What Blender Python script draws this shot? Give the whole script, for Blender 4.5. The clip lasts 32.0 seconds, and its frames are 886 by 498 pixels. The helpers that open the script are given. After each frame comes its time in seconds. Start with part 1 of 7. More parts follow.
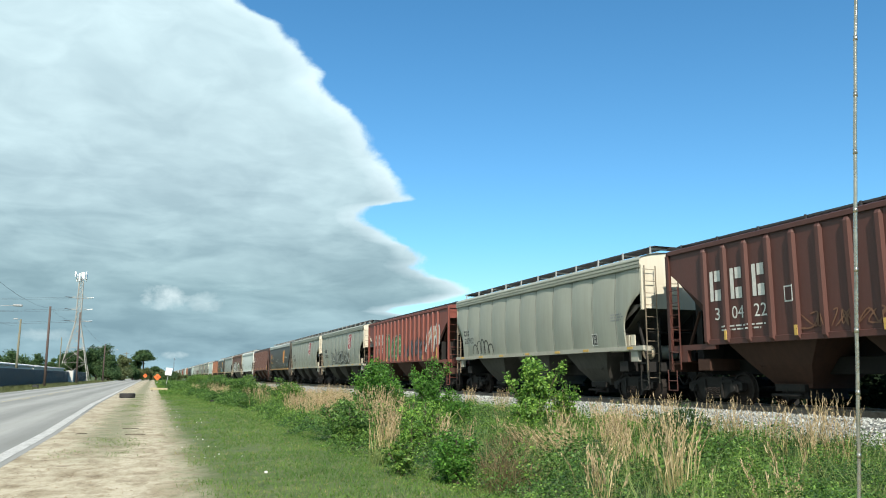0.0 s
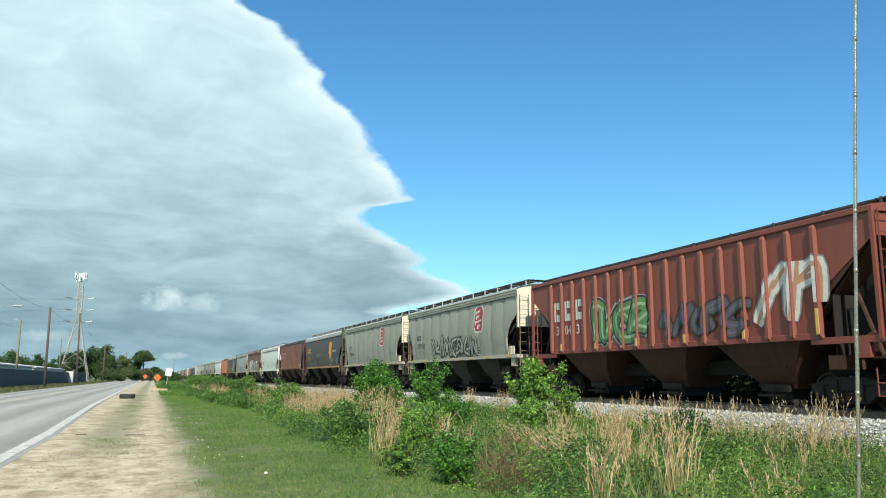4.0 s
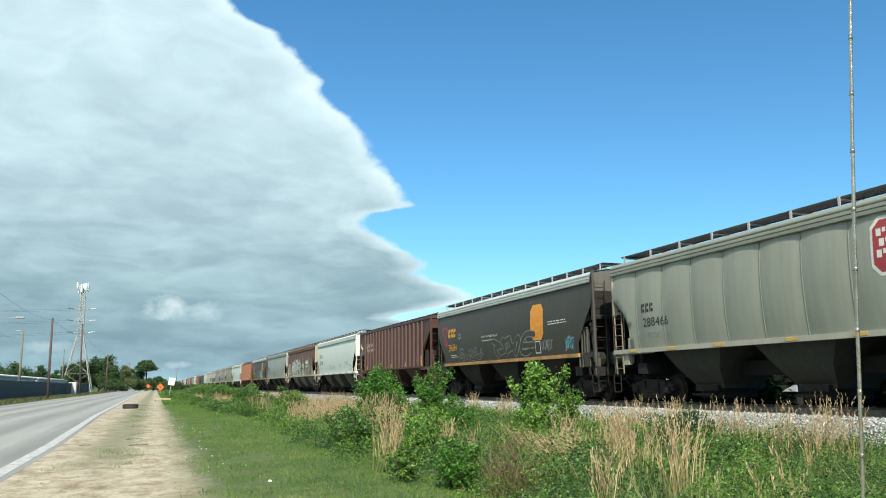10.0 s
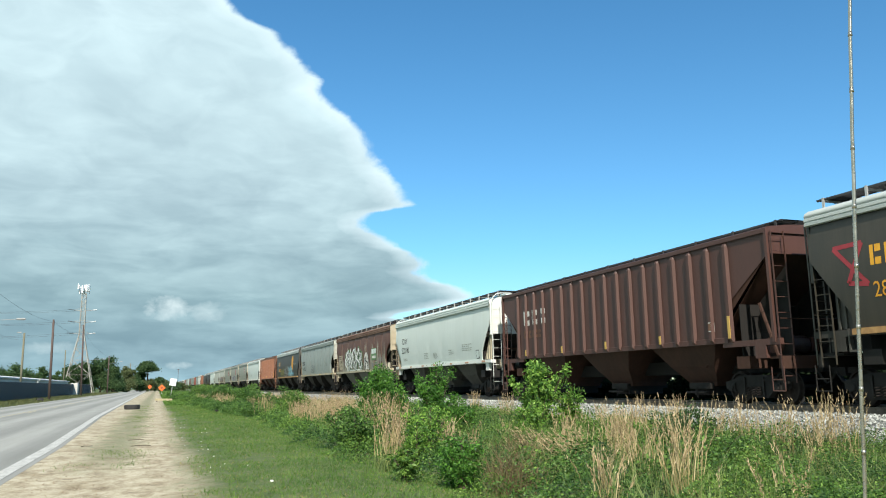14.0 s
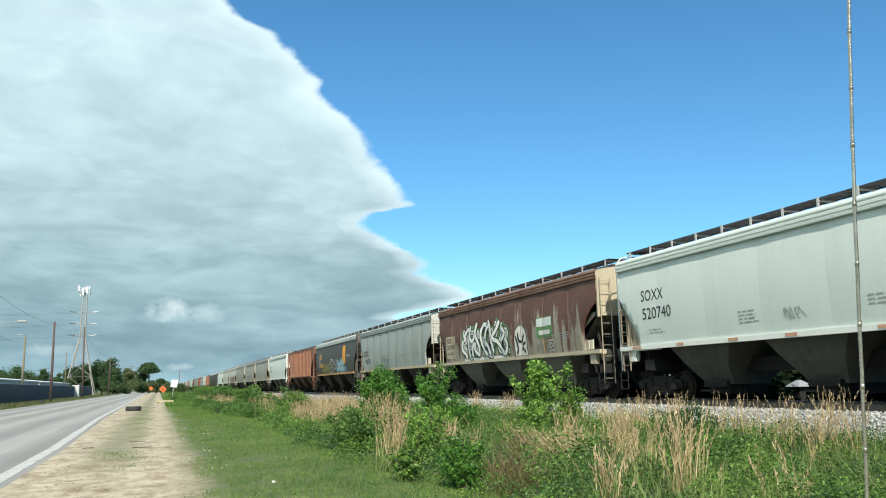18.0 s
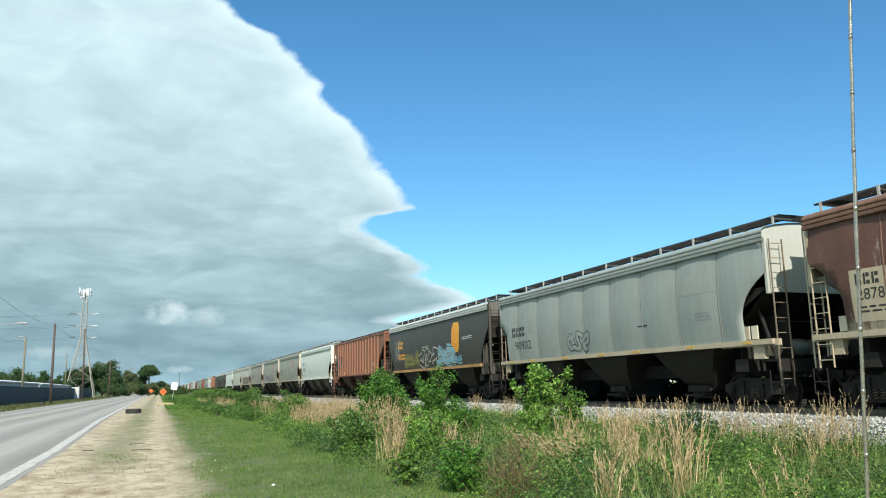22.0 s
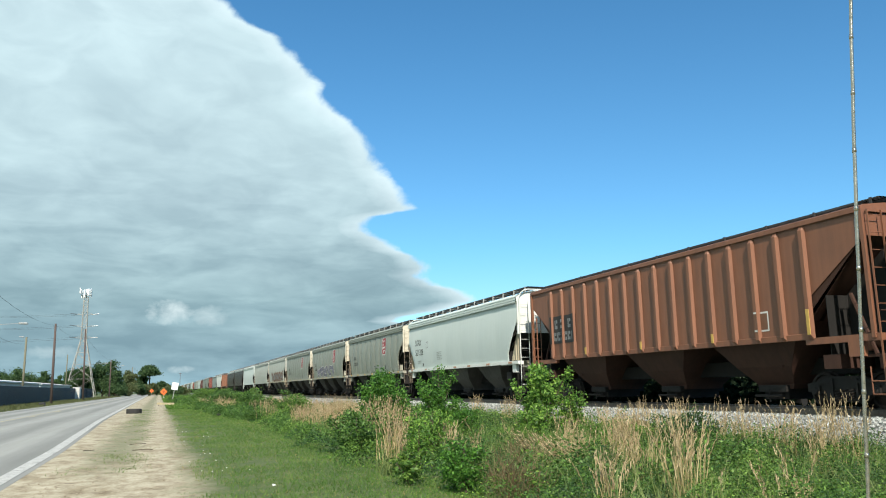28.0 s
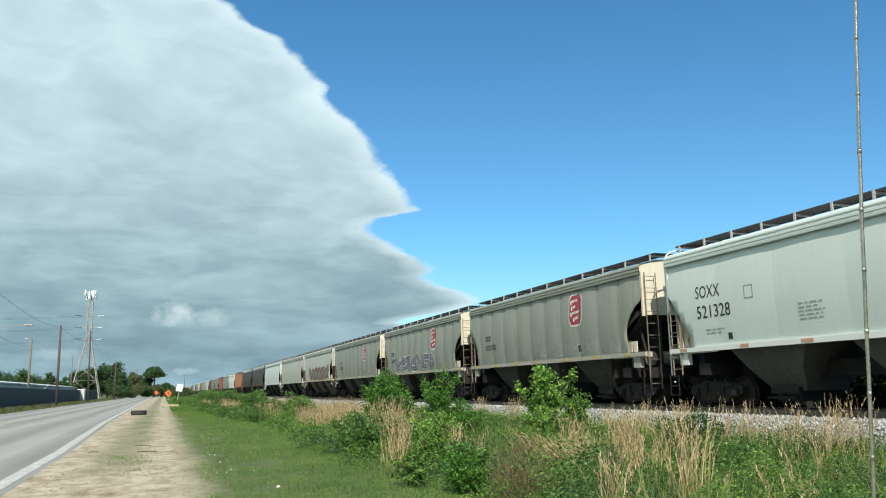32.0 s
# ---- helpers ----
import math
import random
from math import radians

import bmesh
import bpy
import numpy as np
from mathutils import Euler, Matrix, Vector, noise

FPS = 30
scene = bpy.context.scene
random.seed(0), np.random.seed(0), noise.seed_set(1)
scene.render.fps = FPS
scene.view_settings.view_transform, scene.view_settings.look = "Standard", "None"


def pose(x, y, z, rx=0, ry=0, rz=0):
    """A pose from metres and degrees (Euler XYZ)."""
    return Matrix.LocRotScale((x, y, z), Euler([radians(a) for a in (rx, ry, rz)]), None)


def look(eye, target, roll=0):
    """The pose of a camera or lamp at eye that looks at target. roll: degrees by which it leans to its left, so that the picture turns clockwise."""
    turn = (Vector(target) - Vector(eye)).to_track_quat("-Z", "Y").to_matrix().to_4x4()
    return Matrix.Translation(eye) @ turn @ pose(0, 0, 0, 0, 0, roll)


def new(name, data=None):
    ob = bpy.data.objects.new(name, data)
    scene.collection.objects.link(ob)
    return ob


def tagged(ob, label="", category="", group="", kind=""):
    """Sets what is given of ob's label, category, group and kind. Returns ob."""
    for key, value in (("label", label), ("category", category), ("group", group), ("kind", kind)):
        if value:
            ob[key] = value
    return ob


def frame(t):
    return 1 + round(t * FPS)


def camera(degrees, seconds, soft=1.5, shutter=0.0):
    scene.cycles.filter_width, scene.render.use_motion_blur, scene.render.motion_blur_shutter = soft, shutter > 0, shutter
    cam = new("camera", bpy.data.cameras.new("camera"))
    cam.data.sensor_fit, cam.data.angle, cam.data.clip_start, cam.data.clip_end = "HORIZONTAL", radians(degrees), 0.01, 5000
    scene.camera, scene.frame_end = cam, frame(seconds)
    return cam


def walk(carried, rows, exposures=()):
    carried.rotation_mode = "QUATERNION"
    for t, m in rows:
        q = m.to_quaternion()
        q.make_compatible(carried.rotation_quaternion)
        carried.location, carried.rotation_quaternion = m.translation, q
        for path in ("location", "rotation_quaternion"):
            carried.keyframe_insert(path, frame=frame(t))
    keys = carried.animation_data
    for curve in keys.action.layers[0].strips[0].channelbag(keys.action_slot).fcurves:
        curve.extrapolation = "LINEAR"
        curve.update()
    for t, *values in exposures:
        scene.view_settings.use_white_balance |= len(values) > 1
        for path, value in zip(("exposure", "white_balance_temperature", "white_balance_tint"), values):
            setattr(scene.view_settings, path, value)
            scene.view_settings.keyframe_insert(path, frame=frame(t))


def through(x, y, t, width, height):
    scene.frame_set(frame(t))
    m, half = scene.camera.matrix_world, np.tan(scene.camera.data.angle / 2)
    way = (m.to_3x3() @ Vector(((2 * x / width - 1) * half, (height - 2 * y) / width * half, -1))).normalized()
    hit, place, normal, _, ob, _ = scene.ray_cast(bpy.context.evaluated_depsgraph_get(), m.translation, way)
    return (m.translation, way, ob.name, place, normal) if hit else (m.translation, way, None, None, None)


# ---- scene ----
EYE_H = 1.3          # lens above the road
TURN = [  # seconds, degrees right of the track, degrees up, lean
    (0, 20.49, 9.56, 0.20), (0.5, 20.50, 9.62, 0.22), (1, 20.52, 9.63, 0.27), (1.5, 20.54, 9.60, 0.32), (2, 20.54,
    9.57, 0.30), (2.5, 20.53, 9.57, 0.22), (3, 20.52, 9.58, 0.16), (3.5, 20.49, 9.60, 0.20), (5.5, 20.44, 9.64,
    0.08), (6, 20.41, 9.75, -0.26), (6.5, 20.42, 9.87, -0.55), (7, 20.45, 9.95, -0.74), (7.5, 20.46, 9.94, -0.81),
    (8, 20.44, 9.90, -0.73), (8.5, 20.42, 9.90, -0.62), (9, 20.40, 9.94, -0.59), (9.5, 20.39, 9.98, -0.62), (10,
    20.40, 9.98, -0.68), (10.5, 20.39, 9.95, -0.72), (11, 20.36, 9.91, -0.79), (11.5, 20.33, 9.86, -0.96), (12,
    20.31, 9.84, -1.11), (12.5, 20.30, 9.85, -1.12), (13, 20.31, 9.87, -1.06), (13.5, 20.34, 9.90, -1.00), (14,
    20.36, 9.92, -0.99), (14.5, 20.39, 9.92, -1.10), (16.5, 20.31, 9.76, -1.53), (17, 20.31, 9.75, -1.51), (17.5,
    20.31, 9.82, -1.43), (18, 20.33, 9.91, -1.32), (18.5, 20.35, 10.00, -1.24), (19, 20.36, 10.06, -1.18), (19.5,
    20.36, 10.12, -1.16), (20, 20.35, 10.15, -1.15), (20.5, 20.33, 10.17, -1.14), (21, 20.30, 10.18, -1.12),
    (21.5, 20.29, 10.17, -1.11), (22, 20.28, 10.17, -1.10), (22.5, 20.29, 10.18, -1.13), (23, 20.31, 10.17,
    -1.19), (23.5, 20.31, 10.15, -1.24), (24, 20.28, 10.11, -1.26), (24.5, 20.27, 10.08, -1.26), (25, 20.26,
    10.08, -1.21), (25.5, 20.27, 10.11, -1.14), (27.5, 20.24, 10.19, -1.09), (28, 20.24, 10.18, -1.09), (28.5,
    20.24, 10.19, -1.09), (29, 20.23, 10.19, -1.10), (29.5, 20.23, 10.19, -1.12), (30, 20.22, 10.20, -1.11),
    (30.5, 20.22, 10.21, -1.05), (31, 20.19, 10.23, -1.01), (31.5, 20.11, 10.24, -1.05), (32, 19.93, 10.31, -1.08)]
cam = camera(60.2, 32.0, soft=1.05)
PATH = [(t, pose(-0.007 if t < 4 else (-0.003 if t < 7 else 0.0), 0, EYE_H, 90 + up, 0, -turn) @ pose(0, 0, 0, 0, 0, lean)) for t, turn, up, lean in TURN]
walk(cam, PATH, exposures=((0.0, 0.37), (24.0, 0.35), (28.0, 0.29), (30.0, 0.24), (32.0, 0.2)))

# ---- light ----
SUN_DIR = Vector((-0.22, -0.74, 0.62)).normalized()   # towards the sun: behind the camera, over the road
sun_data = bpy.data.lights.new("sun", "SUN")
sun_data.energy, sun_data.angle, sun_data.color = 5.0, radians(0.55), (1.0, 0.93, 0.82)
sun = new("sun", sun_data)
sun.matrix_world = look(SUN_DIR * 60, (0, 0, 0))


def node(tree, kind, **values):
    n = tree.nodes.new(kind)
    for key, value in values.items():
        if key == "op":
            n.operation = value
        elif key == "clamp":
            n.use_clamp = value
        else:
            n.inputs[key.replace("_", " ")].default_value = value
    return n


def maths(tree, op, a, b=None, c=None, clamp=False):
    n = tree.nodes.new("ShaderNodeMath")
    n.operation, n.use_clamp = op, clamp
    for i, v in enumerate((a, b, c)):
        if v is None:
            continue
        if isinstance(v, (int, float)):
            n.inputs[i].default_value = v
        else:
            tree.links.new(v, n.inputs[i])
    return n.outputs[0]


def ramp(tree, fac, stops, mode="LINEAR"):
    n = tree.nodes.new("ShaderNodeValToRGB")
    n.color_ramp.interpolation = mode
    e = n.color_ramp.elements
    while len(e) < len(stops):
        e.new(0.5)
    for el, (p, col) in zip(e, stops):
        el.position = p
        el.color = (*col, 1) if len(col) == 3 else col
    tree.links.new(fac, n.inputs[0])
    return n.outputs[0]


def mix(tree, fac, a, b, kind="MIX"):
    n = tree.nodes.new("ShaderNodeMix")
    n.data_type, n.blend_type = "RGBA", kind
    for i, v in ((0, fac), (6, a), (7, b)):
        if isinstance(v, (int, float)):
            n.inputs[i].default_value = v
        elif isinstance(v, tuple):
            n.inputs[i].default_value = (*v, 1)
        else:
            tree.links.new(v, n.inputs[i])
    return n.outputs[2]


def noise_tex(tree, vec, scale, detail=6, rough=0.55, distort=0.0):
    n = node(tree, "ShaderNodeTexNoise", Scale=scale, Detail=detail, Roughness=rough, Distortion=distort)
    tree.links.new(vec, n.inputs["Vector"])
    return n.outputs[0]


def combine(tree, x, y, z):
    n = tree.nodes.new("ShaderNodeCombineXYZ")
    for i, v in enumerate((x, y, z)):
        if isinstance(v, (int, float)):
            n.inputs[i].default_value = v
        else:
            tree.links.new(v, n.inputs[i])
    return n.outputs[0]


world = bpy.data.worlds.new("sky")
scene.world = world
world.use_nodes = True
wt = world.node_tree
wt.nodes.clear()
sky = wt.nodes.new("ShaderNodeTexSky")
sky.sky_type, sky.sun_disc = "NISHITA", False
sky.sun_elevation = math.asin(SUN_DIR.z)
sky.sun_rotation = math.atan2(SUN_DIR.x, SUN_DIR.y)
sky.air_density, sky.dust_density, sky.ozone_density = 1.0, 0.25, 1.6
coord = wt.nodes.new("ShaderNodeTexCoord").outputs["Generated"]
sep = wt.nodes.new("ShaderNodeSeparateXYZ")
wt.links.new(coord, sep.inputs[0])
# azimuth (0 along the track, right positive) and elevation, in degrees
az = maths(wt, "MULTIPLY", maths(wt, "ARCTAN2", sep.outputs[0], sep.outputs[1]), 57.2958)
el = maths(wt, "MULTIPLY", maths(wt, "ARCSINE", sep.outputs[2]), 57.2958)
low = maths(wt, "DIVIDE", el, 40.0, clamp=True)
# the right-hand border of the cloud bank: azimuth against elevation (0 to 40 degrees)
BORDER = ((0.0, 30.0), (3.6, 25.0), (4.8, 16.5), (5.2, 17.5), (5.6, 20.0), (6.3, 22.2), (7.1, 21.2), (7.5, 19.7), (8.2, 18.5), (8.8, 19.2),
          (9.7, 18.3), (10.1, 16.7), (10.9, 15.7), (11.6, 14.3), (12.2, 14.5), (12.7, 15.3), (13.2, 18.1), (13.8, 17.4), (14.5, 16.8), (15.3, 16.2),
          (16.9, 15.2), (18.6, 14.5), (19.3, 13.4), (20.8, 11.2), (21.5, 10.4), (22.3, 10.8), (23.2, 10.0), (24.0, 8.9), (25.3, 7.9), (26.3, 4.9), (27.4, 3.4), (36.0, -14.0))
edge_az = ramp(wt, low, [(e / 40, ((a + 20) / 60,) * 3) for e, a in BORDER])
flat = combine(wt, az, maths(wt, "MULTIPLY", el, 1.25), 0.0)
puff = noise_tex(wt, flat, 0.30, 6, 0.52, 0.6)
fine = noise_tex(wt, flat, 0.8, 6, 0.6, 0.4)
over = maths(wt, "SUBTRACT", maths(wt, "SUBTRACT", maths(wt, "MULTIPLY", edge_az, 60.0), 20.0), az)
over = maths(wt, "ADD", over, maths(wt, "MULTIPLY", maths(wt, "SUBTRACT", puff, 0.5), 2.6))
over = maths(wt, "ADD", over, maths(wt, "MULTIPLY", maths(wt, "SUBTRACT", fine, 0.5), 0.9))
cover = ramp(wt, maths(wt, "MULTIPLY_ADD", over, 0.85, 0.40, clamp=True), [(0.0, (0, 0, 0)), (1.0, (1, 1, 1))], "EASE")
# cloud tone: bright billows above, grey layers towards the horizon
billow = noise_tex(wt, combine(wt, maths(wt, "MULTIPLY", az, 0.8), maths(wt, "MULTIPLY", el, 1.2), 3.0), 0.13, 5, 0.5, 0.5)
lobes = noise_tex(wt, combine(wt, maths(wt, "MULTIPLY", az, 0.75), maths(wt, "MULTIPLY", el, 1.35), 21.0), 0.3, 6, 0.5, 0.8)
streak = noise_tex(wt, combine(wt, maths(wt, "MULTIPLY", az, 0.40), maths(wt, "MULTIPLY", el, 1.5), 8.0), 0.42, 6, 0.5, 0.5)
wisp = noise_tex(wt, combine(wt, maths(wt, "MULTIPLY", az, 0.4), maths(wt, "MULTIPLY", el, 1.8), 14.0), 0.9, 5, 0.5, 0.4)
tone = ramp(wt, low, [(0.0, (0.25, 0.40, 0.465)), (0.04, (0.205, 0.315, 0.362)), (0.16, (0.243, 0.355, 0.388)), (0.34, (0.355, 0.475, 0.515)), (0.6, (0.425, 0.555, 0.595)), (1.0, (0.49, 0.61, 0.65))])
tone = mix(wt, maths(wt, "MULTIPLY_ADD", billow, 3.2, -1.1, clamp=True), mix(wt, 1.0, tone, (0.93, 0.94, 0.95), "MULTIPLY"), mix(wt, 1.0, tone, (1.08, 1.075, 1.07), "MULTIPLY"))
tone = mix(wt, maths(wt, "MULTIPLY_ADD", lobes, 3.6, -1.3, clamp=True), mix(wt, 1.0, tone, (0.93, 0.94, 0.95), "MULTIPLY"), mix(wt, 1.0, tone, (1.06, 1.055, 1.05), "MULTIPLY"))
tone = mix(wt, maths(wt, "MULTIPLY_ADD", streak, 4.2, -1.6, clamp=True), mix(wt, 1.0, tone, ramp(wt, low, [(0.0, (0.79, 0.83, 0.85)), (0.25, (0.83, 0.86, 0.88)), (0.42, (0.95, 0.955, 0.96)), (0.6, (1.0, 1.0, 1.0))]), "MULTIPLY"), mix(wt, 1.0, tone, ramp(wt, low, [(0.0, (1.10, 1.09, 1.08)), (0.3, (1.07, 1.065, 1.06)), (0.5, (1.0, 1.0, 1.0))]), "MULTIPLY"))
tone = mix(wt, maths(wt, "MULTIPLY_ADD", wisp, 3.6, -1.3, clamp=True), mix(wt, 1.0, tone, ramp(wt, low, [(0.0, (0.92, 0.935, 0.945)), (0.3, (0.96, 0.965, 0.97)), (0.5, (1.0, 1.0, 1.0))]), "MULTIPLY"), mix(wt, 1.0, tone, (1.01, 1.01, 1.01), "MULTIPLY"))
# small white clouds low before the bank
for a0, e0, w, h, much in ((0.5, 5.5, 1.7, 0.95, 0.95), (3.1, 5.3, 1.5, 0.75, 0.5), (-6.9, 2.7, 1.7, 0.5, 0.45), (1.3, 1.5, 1.0, 0.35, 0.7)):
    d2 = maths(wt, "ADD", maths(wt, "POWER", maths(wt, "DIVIDE", maths(wt, "SUBTRACT", az, a0), w), 2.0), maths(wt, "POWER", maths(wt, "DIVIDE", maths(wt, "SUBTRACT", el, e0), h), 2.0))
    lump = maths(wt, "ADD", maths(wt, "MULTIPLY_ADD", d2, -0.75, 0.7), maths(wt, "MULTIPLY", maths(wt, "SUBTRACT", fine, 0.5), 2.0), clamp=True)
    tone = mix(wt, maths(wt, "MULTIPLY", lump, much), tone, (0.50, 0.60, 0.62))
# sunlit rim along the border of the bank
rim = maths(wt, "MULTIPLY", maths(wt, "SUBTRACT", 1.0, maths(wt, "MULTIPLY", over, 0.40, clamp=True)), 0.85)
tone = mix(wt, maths(wt, "MULTIPLY", rim, maths(wt, "MULTIPLY_ADD", puff, 2.2, -0.36, clamp=True)), tone, (0.61, 0.735, 0.775))
CLOUD, SKY = 1.2, 0.125
cloud_bg = node(wt, "ShaderNodeBackground", Strength=CLOUD)
wt.links.new(tone, cloud_bg.inputs[0])
sky_bg = node(wt, "ShaderNodeBackground", Strength=SKY)
wt.links.new(mix(wt, 1.0, sky.outputs[0], ramp(wt, low, [(0.0, (0.62, 0.80, 0.86)), (0.25, (0.475, 0.865, 1.035)), (0.7, (0.41, 0.86, 1.04))]), "MULTIPLY"), sky_bg.inputs[0])
both = wt.nodes.new("ShaderNodeMixShader")
wt.links.new(cover, both.inputs[0])
wt.links.new(sky_bg.outputs[0], both.inputs[1])
wt.links.new(cloud_bg.outputs[0], both.inputs[2])
wt.links.new(both.outputs[0], wt.nodes.new("ShaderNodeOutputWorld").inputs[0])

# ---- materials ----
MATS = {}


def material(name):
    m = bpy.data.materials.new(name)
    m.use_nodes = True
    t = m.node_tree
    t.nodes.clear()
    out = t.nodes.new("ShaderNodeOutputMaterial")
    b = t.nodes.new("ShaderNodeBsdfPrincipled")
    t.links.new(b.outputs[0], out.inputs[0])
    MATS[name] = m
    return m, t, b


def feed(t, b, slot, value):
    if isinstance(value, (int, float)):
        b.inputs[slot].default_value = value
    elif isinstance(value, tuple):
        b.inputs[slot].default_value = (*value, 1)
    else:
        t.links.new(value, b.inputs[slot])


def where(t, scale=(1, 1, 1), space="Object"):
    c = t.nodes.new("ShaderNodeTexCoord").outputs[space]
    if scale == (1, 1, 1):
        return c
    n = t.nodes.new("ShaderNodeMapping")
    n.inputs["Scale"].default_value = scale
    t.links.new(c, n.inputs[0])
    return n.outputs[0]


def bump(t, b, height, strength=0.3, distance=0.02):
    n = node(t, "ShaderNodeBump", Strength=strength, Distance=distance)
    t.links.new(height, n.inputs["Height"])
    t.links.new(n.outputs[0], b.inputs["Normal"])


def grained(name, dark, light, scale=8, rough=0.8, metal=0.0, stretch=(1, 1, 1), bump_by=0.25, bump_size=0.01, big=0.7, space="Object"):
    """A surface with a fine grain and broad stains."""
    m, t, b = material(name)
    v = where(t, stretch, space)
    g = noise_tex(t, v, scale, 8, 0.6)
    s = noise_tex(t, v, scale * 0.13, 5, 0.6)
    f = maths(t, "ADD", maths(t, "MULTIPLY", g, 1 - big * 0.5), maths(t, "MULTIPLY", s, big * 0.5))
    feed(t, b, "Base Color", ramp(t, f, [(0.32, dark), (0.68, light)]))
    feed(t, b, "Roughness", maths(t, "MULTIPLY_ADD", g, 0.2, rough - 0.1, clamp=True))
    feed(t, b, "Metallic", metal)
    bump(t, b, g, bump_by, bump_size)
    return m


def paint(name, base, dirt, rust=(0.16, 0.07, 0.035), dirty=0.5, rusty=0.1, rough=0.5, gloss=0.5):
    """Weathered car paint: vertical streaks, broad patches of dust, rust spots."""
    m, t, b = material(name)
    info = t.nodes.new("ShaderNodeObjectInfo")
    sh = maths(t, "MULTIPLY", info.outputs["Random"], 40.0)
    c = t.nodes.new("ShaderNodeTexCoord").outputs["Object"]
    off = t.nodes.new("ShaderNodeVectorMath")
    off.operation = "ADD"
    t.links.new(c, off.inputs[0])
    t.links.new(combine(t, sh, sh, sh), off.inputs[1])
    v = off.outputs[0]
    mp = t.nodes.new("ShaderNodeMapping")
    mp.inputs["Scale"].default_value = (1.0, 1.0, 0.07)
    t.links.new(v, mp.inputs[0])
    streak = noise_tex(t, mp.outputs[0], 5.5, 6, 0.65)
    patch = noise_tex(t, v, 0.55, 6, 0.6, 0.4)
    fine = noise_tex(t, v, 14, 6, 0.65)
    f = maths(t, "ADD", maths(t, "MULTIPLY", streak, 0.55), maths(t, "MULTIPLY", patch, 0.45))
    f = maths(t, "MULTIPLY", maths(t, "MULTIPLY_ADD", f, 3.2, -1.1, clamp=True), dirty)
    col = mix(t, f, base, dirt)
    r = maths(t, "ADD", maths(t, "MULTIPLY", patch, 0.5), maths(t, "ADD", maths(t, "MULTIPLY", streak, 0.25), maths(t, "MULTIPLY", fine, 0.25)))
    r = maths(t, "MULTIPLY_ADD", r, 9.0, -9.0 * (0.66 - rusty * 0.25), clamp=True)
    col = mix(t, r, col, rust)
    feed(t, b, "Base Color", col)
    feed(t, b, "Roughness", maths(t, "MULTIPLY_ADD", fine, 0.25, rough - 0.1, clamp=True))
    feed(t, b, "Specular IOR Level", gloss)
    bump(t, b, fine, 0.08, 0.01)
    return m


def leafy(name, dark, light, rough=0.55, through=0.25, gloss=0.3, mid=None, broad=0.4):
    """Leaves or blades, each of its own shade, with some light passing through."""
    m, t, b = material(name)
    g = t.nodes.new("ShaderNodeNewGeometry")
    v = where(t, (1, 1, 1), "Object")
    s = noise_tex(t, v, 0.6, 4, 0.6)
    f = maths(t, "ADD", maths(t, "MULTIPLY", g.outputs["Random Per Island"], 1 - broad), maths(t, "MULTIPLY", maths(t, "MULTIPLY_ADD", s, 2.0, -0.5, clamp=True), broad))
    col = ramp(t, f, [(0.15, dark)] + ([(0.5, mid)] if mid else []) + [(0.85, light)])
    feed(t, b, "Base Color", col)
    feed(t, b, "Roughness", rough)
    feed(t, b, "Specular IOR Level", gloss)
    tr = t.nodes.new("ShaderNodeBsdfTranslucent")
    t.links.new(col, tr.inputs[0])
    mx = t.nodes.new("ShaderNodeMixShader")
    mx.inputs[0].default_value = through
    t.links.new(b.outputs[0], mx.inputs[1])
    t.links.new(tr.outputs[0], mx.inputs[2])
    t.links.new(mx.outputs[0], [n for n in t.nodes if n.bl_idname == "ShaderNodeOutputMaterial"][0].inputs[0])
    return m


# train paints
paint("sill_cream", (0.40, 0.39, 0.33), (0.26, 0.245, 0.195), dirty=0.6, rusty=0.1)
paint("patch_grey", (0.30, 0.335, 0.318), (0.21, 0.225, 0.205), dirty=0.6, rusty=0.05)
paint("grey_paint", (0.285, 0.305, 0.255), (0.185, 0.186, 0.148), dirty=0.6, rusty=0.05, rough=0.4)
paint("light_grey_paint", (0.46, 0.48, 0.43), (0.31, 0.31, 0.26), dirty=0.4, rusty=0.03)
paint("blue_grey_paint", (0.30, 0.345, 0.33), (0.19, 0.21, 0.195), dirty=0.6, rusty=0.05)
paint("pale_paint", (0.60, 0.66, 0.63), (0.47, 0.52, 0.485), dirty=0.35, rusty=0.03)
paint("white_paint", (0.70, 0.72, 0.68), (0.56, 0.56, 0.50), dirty=0.3, rusty=0.02)
paint("oxide_paint", (0.088, 0.039, 0.030), (0.055, 0.028, 0.022), dirty=0.6, rusty=0.1)
paint("red_paint", (0.205, 0.055, 0.038), (0.115, 0.04, 0.03), dirty=0.5, rusty=0.08)
paint("maroon_paint", (0.092, 0.032, 0.024), (0.057, 0.026, 0.021), dirty=0.55, rusty=0.1)
paint("orange_paint", (0.25, 0.105, 0.056), (0.12, 0.056, 0.036), dirty=0.6, rusty=0.08)
paint("black_paint", (0.032, 0.030, 0.023), (0.062, 0.052, 0.038), dirty=0.75, rusty=0.05, rough=0.42)
paint("silver_paint", (0.48, 0.52, 0.505), (0.32, 0.335, 0.31), dirty=0.4, rusty=0.03)
paint("rust_paint", (0.12, 0.045, 0.030), (0.30, 0.22, 0.15), (0.085, 0.03, 0.02), dirty=0.5, rusty=0.35, rough=0.7)
paint("cream_paint", (0.46, 0.41, 0.30), (0.28, 0.22, 0.145), dirty=0.6, rusty=0.1)
